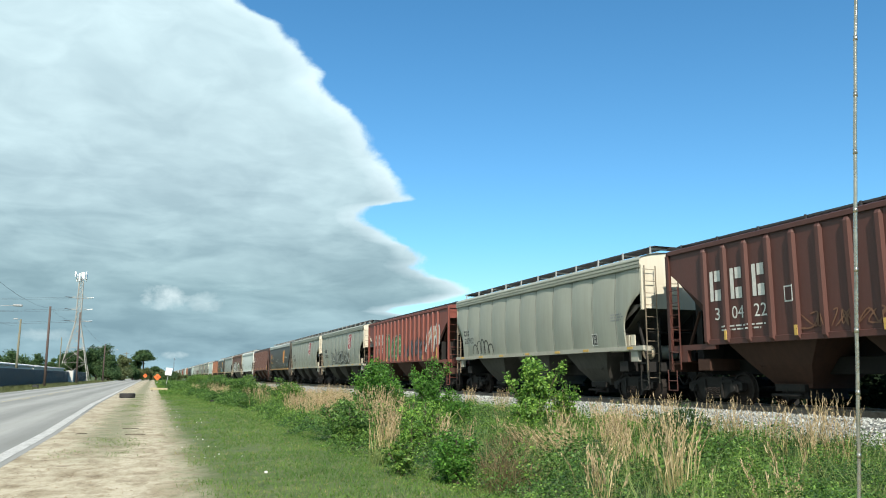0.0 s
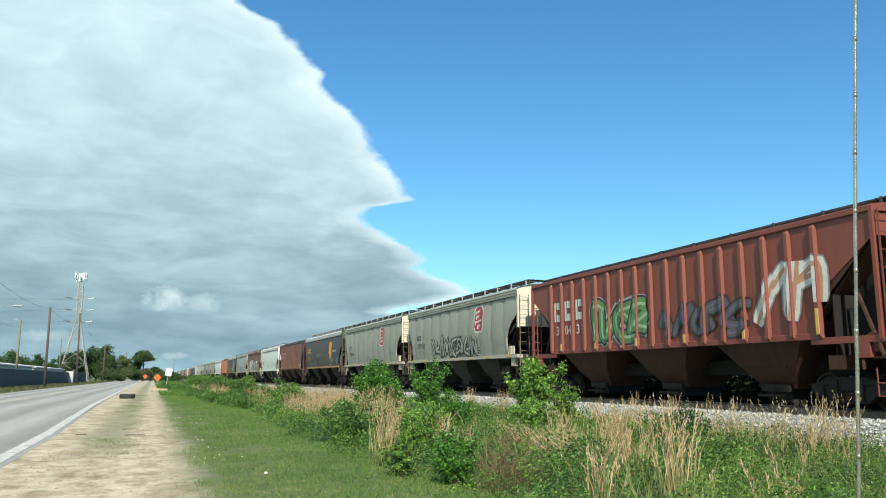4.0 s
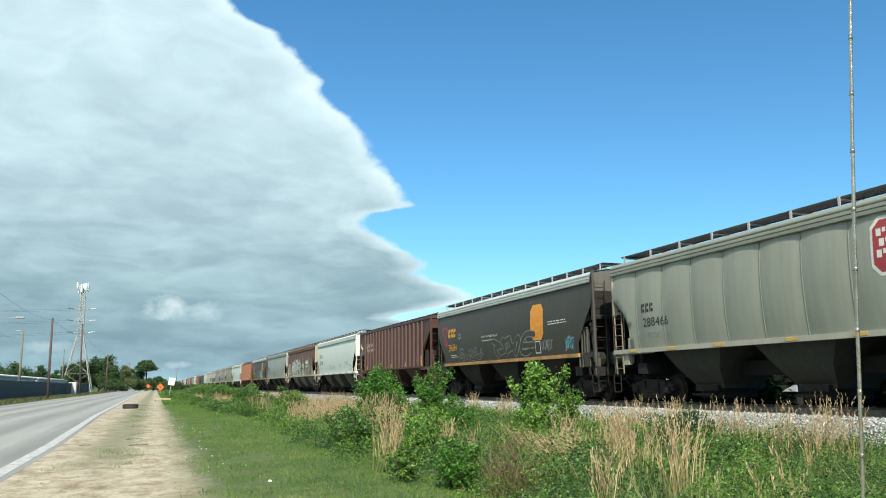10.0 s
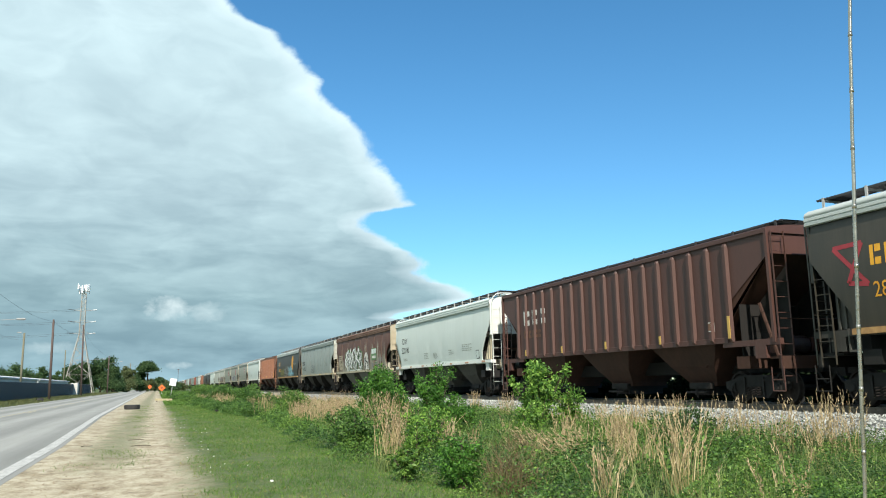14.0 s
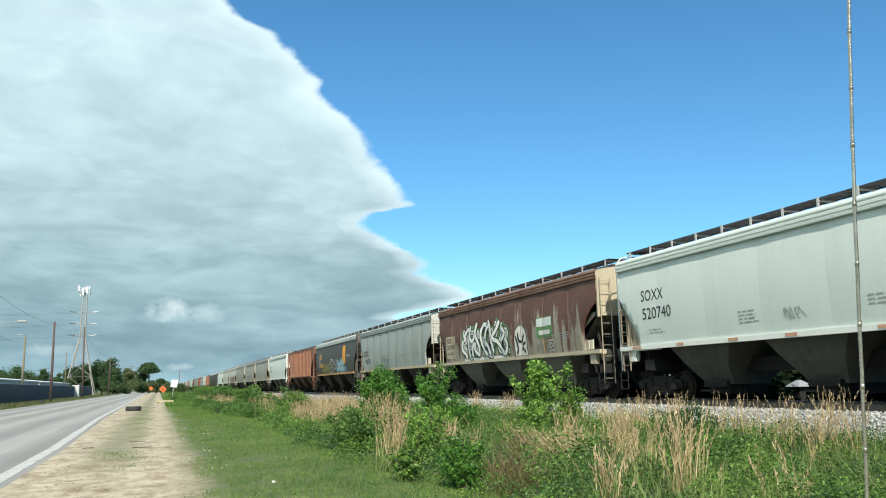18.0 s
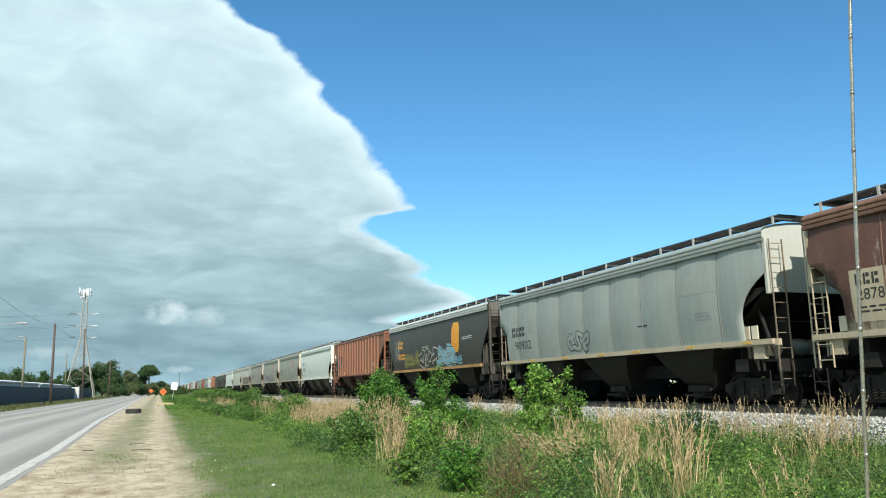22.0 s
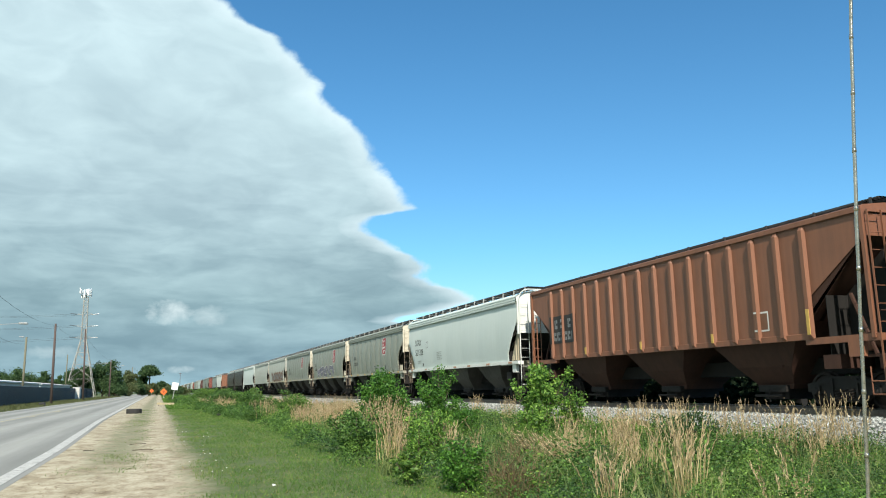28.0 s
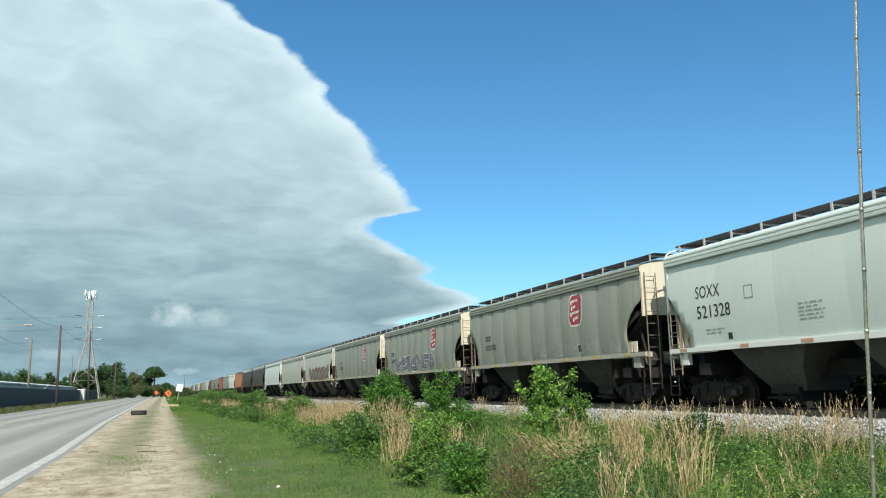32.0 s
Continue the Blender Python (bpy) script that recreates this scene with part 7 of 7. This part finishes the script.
# ---- roadside things and the distance ----
def tree(x, y, tall, wide, clear, clumps, mat, label, seed, flat=0.8, leaf=0.6):
    """A tapered trunk, limbs, and a crown of many small leaf sprays in uneven clumps."""
    r = random.Random(seed)
    ob = tagged(new("tree"), label, "tree")
    ob.location = (x, y, 0)
    bm = bmesh.new()
    fork = Vector((r.uniform(-0.3, 0.3), 0, clear))
    tube(bm, (0, 0, -0.2), fork, tall * 0.03, tall * 0.02, 8)
    heads = []
    for k in range(clumps):
        a = r.uniform(0, math.tau)
        e = r.uniform(0, 1)
        rad = wide / 2 * math.sqrt(r.random())
        z = clear + (tall - clear) * (0.15 + 0.8 * e * math.sqrt(max(0.05, 1 - (rad / wide * 1.7) ** 2)))
        p = Vector((math.cos(a) * rad, math.sin(a) * rad, z))
        heads.append(p)
        if k % 3 == 0:
            tube(bm, fork, p, tall * 0.011, tall * 0.003, 5)
    part("trunk", bm, "bark", ob)
    per = 330
    s = wide * 0.085
    c = np.concatenate([np.array(p) + rng.normal(0, 1, (per, 3)) * (s, s, s * flat) for p in heads])
    c[:, 2] = np.maximum(c[:, 2], 0.1)
    part("crown", mesh_np("crown", leaves(c, np.full(len(c), leaf), flat=0.6, shape=0.7), 4), mat, ob)
    return ob


for i, (x, y, h, w, cl, n) in enumerate((
        (-40.5, 255, 9.6, 10.0, 0.8, 40), (-48.0, 258, 9.0, 8.0, 0.8, 30), (-33.0, 255, 9.2, 5.4, 0.8, 30), (-27.4, 250, 7.2, 3.4, 0.6, 16), (-30.0, 262, 5.0, 6.0, 0.4, 18),
        (-23.4, 265, 10.6, 7.6, 0.8, 34), (-17.0, 268, 12.6, 8.6, 0.8, 48), (-20.0, 272, 12.0, 6.0, 0.8, 30), (-13.2, 266, 9.8, 5.0, 0.6, 26))):
    tree(x, y, h, w, cl, n, "leaf_far", "broad dark green tree behind the fence", 100 + i, leaf=0.5)
tree(-3.5, 300, 10.6, 7.8, 6.6, 30, "leaf_far", "flat-topped spreading tree by the road", 120, 0.45, 0.5)
tree(-5.6, 306, 8.4, 4.0, 2.5, 22, "leaf_far", "dull green roadside tree under the spreading one", 121, leaf=0.5)
tree(-10.2, 300, 9.4, 5.0, 1.0, 26, "leaf_olive", "dull olive roadside tree", 123, leaf=0.5)
tree(0.6, 290, 6.2, 3.8, 0.6, 22, "leaf_far", "low green roadside tree", 122, leaf=0.45)
for i, (x, y, h, w) in enumerate(((-12.5, 262, 4.0, 6), (-9, 270, 4.2, 6), (-6.5, 282, 4.6, 5), (-3.0, 285, 4.4, 5), (-1.0, 288, 3.2, 4), (2.6, 270, 3.2, 4), (4.6, 255, 2.6, 4), (7, 300, 2.8, 6), (-18, 330, 6, 14), (4, 380, 4, 12))):
    tree(x, y, h, w, 0.2, 20, "leaf_olive" if i % 2 else "leaf_far", "roadside thicket of dull green scrub", 140 + i, 0.7, 0.42)

# the long dark fence beyond the road
FX = -16.5
fence = tagged(new("wall_fence"), "long dark grey metal panel fence", "fence", kind="structure")
panel_me = bpy.data.meshes.new("fence_panel")
bm = bmesh.new()
box(bm, FX - 0.03, FX + 0.03, 0.03, 3.57, 0.05, 2.27)
for k in range(12):
    box(bm, FX + 0.03, FX + 0.055, 0.1 + k * 0.29, 0.22 + k * 0.29, 0.06, 2.25)
bm.to_mesh(panel_me), bm.free()
post_me = bpy.data.meshes.new("fence_post")
bm = bmesh.new()
box(bm, FX - 0.06, FX + 0.06, -0.06, 0.06, -0.1, 2.34)
bm.to_mesh(post_me), bm.free()
cap_me = bpy.data.meshes.new("fence_cap")
bm = bmesh.new()
box(bm, FX - 0.05, FX + 0.05, 0.0, 3.6, 2.27, 2.33)
bm.to_mesh(cap_me), bm.free()
for k in range(55):
    for nm, me in (("panel", panel_me), ("post", post_me), ("cap", cap_me)):
        part(nm, me, "fence_metal" if nm != "cap" else "galvanised", fence).location.y = 25 + k * 3.6
pier = tagged(part("gate_pier", bevelled(-17.0, -15.6, 178.0, 180.4, -0.05, 2.5, 0.06), "pale_wall"), "pale rendered gate pier in the dark fence", "pier")

# low storage sheds behind the fence
for y0, y1 in ((62, 104), (106, 150), (152, 200)):
    shed = tagged(new("storage_shed"), "long low storage shed with white metal roof", "building")
    shed.location = (-23, (y0 + y1) / 2, 0)
    hl = (y1 - y0) / 2
    b = bmesh.new()
    box(b, -3.4, 3.4, -hl, hl, 0, 3.0)
    part("wall", b, "pale_wall", shed)
    b = bmesh.new()
    v = [[b.verts.new((x, y, z)) for x, z in ((3.7, 2.92), (3.7, 3.08), (0, 3.55), (-3.7, 3.08), (-3.7, 2.92))] for y in (-hl - 0.3, hl + 0.3)]
    for i in range(5):
        b.faces.new((v[0][i], v[0][(i + 1) % 5], v[1][(i + 1) % 5], v[1][i]))
    b.faces.new(v[0]), b.faces.new(v[1][::-1])
    part("roof", b, "white_roof", shed)
    for k in range(int(hl * 2 / 3.5)):
        dr = bmesh.new()
        box(dr, 3.4, 3.44, -hl + 0.5 + k * 3.5, -hl + 3.2 + k * 3.5, 0.05, 2.3)
        part("roller_door", dr, "galvanised", shed)
house = tagged(new("house"), "distant small house with white gable", "house")
house.location = (-46, 240, 0)
b = bmesh.new()
box(b, -4, 4, -4, 4, 0, 4.2)
part("wall", b, "pale_wall", house)
b = bmesh.new()
g = [b.verts.new(p) for p in ((-4.4, -4.4, 4.2), (4.4, -4.4, 4.2), (4.4, 4.4, 4.2), (-4.4, 4.4, 4.2), (0, -4.4, 6.4), (0, 4.4, 6.4))]
for f in ((0, 1, 4), (2, 3, 5), (1, 2, 5, 4), (3, 0, 4, 5), (0, 3, 2, 1)):
    b.faces.new([g[i] for i in f])
part("roof", b, "white_roof", house)


def wood_pole(x, y, tall, mat, label, lean=0.0, lamp=None, arm=2.2, cross=False):
    ob = tagged(new("utility_pole"), label, "utility pole")
    ob.location = (x, y, 0)
    b = bmesh.new()
    tube(b, (0, 0, -0.3), (lean, 0, tall), 0.17, 0.12, 10)
    part("pole", b, mat, ob)
    if cross:
        b = bmesh.new()
        box(b, -1.1, 1.1, -0.06, 0.06, tall - 0.75, tall - 0.62)
        part("crossarm", b, mat, ob)
    if lamp:
        b = bmesh.new()
        pts = curve_points([(0.05, lamp), (arm * 0.4, lamp + 0.55), (arm, lamp + 0.75)], 5)
        pipe(b, [(p.x, 0, p.y) for p in pts], 0.018, 6)
        part("lamp_arm", b, "galvanised", ob)
        b = bevelled(arm - 0.1, arm + 0.5, -0.13, 0.13, lamp + 0.68, lamp + 0.82, 0.05)
        part("lamp_head", b, "galvanised", ob)
    return ob


wood_pole(-12.6, 60, 10.3, "pole_wood", "brown wooden utility pole with street lamp arm", lamp=5.4, arm=3.3)
wood_pole(-12.5, 107, 9.95, "pole_wood", "tall brown wooden utility pole", lean=-0.1)
wood_pole(-11.4, 205, 9.2, "pole_wood", "brown wooden utility pole with street lamp arm", lamp=7.0, arm=2.6)
wood_pole(-12.7, 152, 12.7, "pole_wood", "tall dark wooden utility pole", lean=-0.3, lamp=5.8, arm=3.3)
wood_pole(-17.66, 120, 9.1, "pale_pole", "pale weathered pole with small lamp", lamp=8.4, arm=-0.8)
wood_pole(-24.7, 240, 12.1, "pale_pole", "pale distant utility pole")
wood_pole(-10.4, 330, 11.0, "pale_pole", "pale distant utility pole", cross=True)
wood_pole(12.0, 520, 13.0, "pole_wood", "dark distant pole beyond the train", cross=True)


def lattice_tower(x, y):
    ob = tagged(new("transmission_tower"), "pale steel lattice tower with crossarms and white antennas", "tower")
    ob.location = (x, y, 0)
    w = 0.72
    waist, top = 17.8, 30.6
    legs = []
    for sx, sy in ((-1, -1), (1, -1), (1, 1), (-1, 1)):
        b = bmesh.new()
        foot = Vector((sx * 4.2, sy * 4.2, -0.2))
        tube(b, foot, (sx * w, sy * w, waist), 0.12, 0.11, 6)
        tube(b, (sx * w, sy * w, waist), (sx * w * 0.85, sy * w * 0.85, top), 0.13, 0.10, 6)
        part("leg", b, "tower_steel", ob)
        legs.append((sx, sy))
    b = bmesh.new()

    def at(s, z):
        k = 4.2 + (w - 4.2) * min(1, z / waist) if z < waist else w * (1 - 0.15 * (z - waist) / (top - waist))
        return Vector((s[0] * k, s[1] * k, z))
    zs = [0, 5.5, 10, 13.5, 16] + [waist + i * 1.42 for i in range(10)]
    for z0, z1 in zip(zs, zs[1:]):
        for i in range(4):
            p, q = legs[i], legs[(i + 1) % 4]
            tube(b, at(p, z0), at(q, z1), 0.05, n=4)
            tube(b, at(q, z0), at(p, z1), 0.05, n=4)
            tube(b, at(p, z1), at(q, z1), 0.05, n=4)
    part("bracing", b, "tower_steel", ob)
    for z in (17.9, 21.5, 25.1):
        b = bmesh.new()
        for s in (-1, 1):
            tube(b, (s * 0.6, -0.5, z), (s * 2.4, 0, z + 0.2), 0.07, n=4)
            tube(b, (s * 0.6, 0.5, z), (s * 2.4, 0, z + 0.2), 0.07, n=4)
            tube(b, (s * 0.6, 0, z + 0.9), (s * 2.4, 0, z + 0.2), 0.05, n=4)
        a = part("crossarm", b, "tower_steel", ob)
        for s in (-1, 1):      # strain insulators, drawn out along the lines
            b = bmesh.new()
            for j in range(9):
                tube(b, (s * (2.2 + 0.2 * j), -0.1 * j, z + 0.15 + 0.02 * j), (s * (2.34 + 0.2 * j), -0.1 * j, z + 0.16 + 0.02 * j), 0.17, 0.11, 8)
            part("insulator", b, "white_plastic" if s > 0 else "dark_glass", a)
    b = bmesh.new()
    for i in range(12):
        a0, a1 = i * math.tau / 12, (i + 1) * math.tau / 12
        tube(b, (math.cos(a0) * 1.4, math.sin(a0) * 1.4, top + 0.5), (math.cos(a1) * 1.4, math.sin(a1) * 1.4, top + 0.5), 0.06, n=5)
    for a0 in (0, math.tau / 3, math.tau * 2 / 3):
        tube(b, (0, 0, top + 0.5), (math.cos(a0) * 1.4, math.sin(a0) * 1.4, top + 0.5), 0.06, n=5)
    tube(b, (0, 0, top - 0.3), (0, 0, top + 1.6), 0.15, n=8)
    part("antenna_frame", b, "galvanised", ob)
    for i in range(9):
        a0 = i * math.tau / 9 + 0.2
        m = Matrix.Translation((math.cos(a0) * (1.5 + 0.5 * (i % 2)), math.sin(a0) * (1.5 + 0.5 * (i % 2)), top + 1.3 + 0.3 * ((i * 4) % 3 - 1))) @ Matrix.Rotation(a0, 4, "Z")
        b = bevelled(-0.12, 0.12, -0.24, 0.24, -1.2 + 0.3 * (i % 3), 1.2, 0.05)
        part("antenna_panel", b, "white_plastic", ob).matrix_basis = m
    return ob


lattice_tower(-22.6, 260)


def wire(points, r, label, sag=0.9):
    b = bmesh.new()
    line = []
    for p, q in zip(points, points[1:]):
        p, q = Vector(p), Vector(q)
        for k in range(0 if not line else 1, 9):
            c = p.lerp(q, k / 8)
            c.z -= sag * 4 * (k / 8) * (1 - k / 8)
            line.append(c)
    pipe(b, line, r, 4)
    tagged(part("power_line", b, "wire_black"), label, "cable")


for z, off in ((18.1, -3.9), (21.7, -3.9), (25.3, -3.9), (18.1, 3.9), (21.7, 3.9), (25.3, 3.9)):
    wire(((-22.6 + off, 260, z), (-150 + off, 235, z + 0.5)), 0.028, "thin high power line from the tower", 3.0)
wire(((-12.6, 12, 9.7), (-12.6, 60, 9.8), (-12.55, 107, 9.7), (-13.0, 152, 11.6), (-11.4, 205, 9.0)), 0.012, "thin overhead cable between the poles", 0.8)
wire(((-12.6, 60, 6.8), (-17.66, 120, 8.2)), 0.012, "thin black service cable between poles", 0.7)


def diamond_sign(x, y, s, z, turn=0):
    """A roadworks sign on a folding stand: the board stands on one corner."""
    ob = tagged(new("road_works_sign"), "bright orange diamond road works sign on a stand", "road sign", group="road works signs")
    ob.location = (x, y, 0)
    b = bevelled(-s / 2, s / 2, -0.015, 0.015, -s / 2, s / 2, 0.004)
    bd = part("board", b, "sign_orange", ob)
    bd.matrix_basis = pose(0, 0, z, 0, 0, turn) @ Matrix.Rotation(radians(45), 4, "Y")
    b = bmesh.new()
    for k in range(3):
        w = (0.42, 0.5, 0.34)[k] * s
        box(b, -w / 2, w / 2, -0.024, -0.0165, (0.13 - 0.17 * k) * s, (0.22 - 0.17 * k) * s, Matrix.Rotation(radians(-45), 4, "Y"))
    part("lettering_bar", b, "black_mark", bd)
    b = bmesh.new()
    tube(b, (0, 0.05, 0.15), (0, 0.05, z + s * 0.6), 0.025, n=6)
    for sx in (-1, 1):
        for sy in (-1, 1):
            tube(b, (0, 0.05, 0.25), (sx * 0.65, 0.05 + sy * 0.5, 0.0), 0.022, n=6)
    part("stand", b, "galvanised", ob)


diamond_sign(0.75, 150, 0.88, 1.25)
diamond_sign(-2.0, 228, 0.8, 1.55)

sg = tagged(new("white_sign"), "plain white sign board on a leaning post", "road sign")
sg.location = (1.55, 96, 0)
b = bmesh.new()
tube(b, (-0.15, 0, -0.1), (0.22, 0, 2.3), 0.035, n=6)
part("post", b, "galvanised", sg)
bd = part("board", bevelled(-0.36, 0.36, -0.012, 0.012, -0.42, 0.42, 0.004), "white_plastic", sg)
bd.matrix_basis = pose(0.14, -0.05, 1.9, 0, 9, 0)

b = bmesh.new()
tube(b, (0, 0, -0.05), (0, 0, 0.62), 0.05, n=8)
mk = tagged(part("marker_post", b, "white_plastic"), "short white marker post in the grass", "post")
mk.location = (2.15, 83, 0)

# scrap tyre tread lying on the shoulder, a board on blocks further on
tr = tagged(new("truck_tyre"), "black scrap truck tyre lying on the shoulder", "tyre")
tr.location = (-1.42, 52, 0.0)
b = bmesh.new()
prof = [(0.30, 0.02), (0.44, 0.0), (0.46, 0.06), (0.46, 0.22), (0.44, 0.28), (0.30, 0.26), (0.27, 0.24), (0.27, 0.04)]
n = 28
rings = [[b.verts.new((math.cos(a * math.tau / n) * r_, math.sin(a * math.tau / n) * r_, z_)) for a in range(n)] for r_, z_ in prof]
for i in range(len(prof)):
    for a in range(n):
        b.faces.new((rings[i][a], rings[i][(a + 1) % n], rings[(i + 1) % len(prof)][(a + 1) % n], rings[(i + 1) % len(prof)][a]))
bmesh.ops.recalc_face_normals(b, faces=b.faces[:])
part("tread", b, "rubber", tr)
bar = tagged(new("road_barrier_board"), "fallen faded yellow barrier board on the shoulder", "barrier")
bar.location = (0.59, 77, 0)
b = bmesh.new()
box(b, -0.75, 0.75, -0.1, 0.02, 0.10, 0.28, Matrix.Rotation(radians(2), 4, "Y"))
part("board", b, "road_yellow", bar)
for s in (-0.6, 0.5):
    b = bmesh.new()
    box(b, s - 0.05, s + 0.05, -0.25, 0.25, 0.0, 0.10)
    part("foot", b, "pole_wood", bar)
# pale litter and small white flowers in the verge
spots = [(1.52, 11.0, 0.034), (2.95, 42.2, 0.12)] + [(random.Random(k).uniform(0.5, 1.5), 12 + 42 * random.Random(k + 50).random() ** 1.3, random.Random(k + 90).uniform(0.008, 0.024)) for k in range(48)]
for k, (x, y, s) in enumerate(spots):
    b = bmesh.new()
    bmesh.ops.create_icosphere(b, subdivisions=2 if s > 0.03 else 1, radius=s)
    for v in b.verts:
        v.co *= 0.75 + 0.5 * noise.noise(v.co * 18 + Vector((k, 0, 0)))
        v.co.z *= 0.7
    dark = k == 1
    o = tagged(part("tyre_scrap" if dark else "litter", b, "rubber" if dark else "litter_white"), "black lump of scrap rubber in the grass" if dark else "small crumpled pale scrap of litter in the grass", "litter", group="litter on the verge")
    o.location = (x, y, s * 0.45)
b = bmesh.new()
bmesh.ops.create_icosphere(b, subdivisions=2, radius=0.5)
for v in b.verts:
    v.co *= 0.8 + 0.5 * noise.noise(v.co * 3)
    v.co.z *= 0.6
o = tagged(part("scrap_lump", b, "rubber"), "dark lump of scrap below the fence", "scrap")
o.location = (-11.9, 95, 0.15)

# twigs and clods on the dirt shoulder
for k, (x, y, ln) in enumerate(((-0.45, 21.2, 0.19), (-0.30, 19.0, 0.21), (-1.45, 19.6, 0.12))):
    r = random.Random(300 + k)
    b = bmesh.new()
    pipe(b, [(-ln, 0, 0.008), (-ln * 0.3, 0.03, 0.014), (ln * 0.3, -0.02, 0.012), (ln, 0.04, 0.008)], 0.009, 5)
    o = tagged(part("twig", b, "bark"), "short dark dead twig lying on the dirt", "twig", group="twigs on the shoulder")
    o.location, o.rotation_euler = (x, y, 0.006), (0, 0, r.uniform(-0.25, 0.25))
n = 1500
cx, cy, cs = rng.uniform(-1.95, 0.5, n), 7 + 40 * rng.random(n) ** 1.5, 0.005 + 0.016 * rng.random(n) ** 2.5
sh = base[None] * rng.uniform(0.6, 1.25, (n, 6, 1)) * (1, 1, 0.6) * cs[:, None, None] + np.stack([cx, cy, cs * 0.3], 1)[:, None, :]
tagged(part("shoulder_gravel", mesh_np("shoulder_gravel", sh[:, np.array(oct_f).ravel(), :], 3), "clod_tan"), "scattered tan clods and pebbles", "gravel", kind="stuff")

# the vehicle's whip aerial close to the lens
wa = tagged(new("whip_antenna"), "thin wire-wound whip antenna standing upright", "antenna")
foot, head = Vector((1.3730, 1.3357, 0.0)), Vector((1.4698, 1.1942, 2.38))
wa.location = foot
d = head - foot


def whip_at(k):
    """A point along the rod, which is bowed a little by its own coils."""
    u = min(1.0, max(0.0, (d.z * k - 1.15) / 1.1))
    return d * k + Vector((0.94, -0.34, 0)) * (-0.0046 * math.sin(math.pi * u) + 0.0004 * math.sin(k * 71))


b = bmesh.new()
pipe(b, [whip_at(k / 60) for k in range(61)], 0.0041, 10)
for f in b.faces:
    f.smooth = len(f.verts) == 4
part("rod", b, "whip_steel", wa)
for k in range(10):
    b = bmesh.new()
    p = whip_at(0.42 + 0.056 * k)
    tube(b, p, p + d.normalized() * 0.011, 0.0049, 0.0044, n=8)
    part("winding", b, "whip_steel", wa)
b = bmesh.new()
tube(b, (0, 0, -0.02), (0, 0, 0.08), 0.03, 0.012, 10)
part("base", b, "rubber", wa)


# small pale pyramid on an added stand, for an unidentified pale shape beyond the track
lid = tagged(new("pale_pyramid"), "small pale pyramid on a low stand beyond the track", "cover")
lid.location = (21.8, 22.0, 0.0)
b = bmesh.new()
v = [[b.verts.new((x * r, y * r, z)) for x, y in ((-1, -1), (1, -1), (1, 1), (-1, 1))] for r, z in ((0.34, 0.86), (0.34, 0.88), (0.05, 1.10))]
for i in range(2):
    for k in range(4):
        b.faces.new((v[i][k], v[i][(k + 1) % 4], v[i + 1][(k + 1) % 4], v[i + 1][k]))
b.faces.new(v[2]), b.faces.new(v[0][::-1])
part("lid", b, "galvanised", lid)
part("stand", bevelled(-0.15, 0.15, -0.15, 0.15, -0.1, 0.85, 0.02), "dark_steel", lid)

motions()
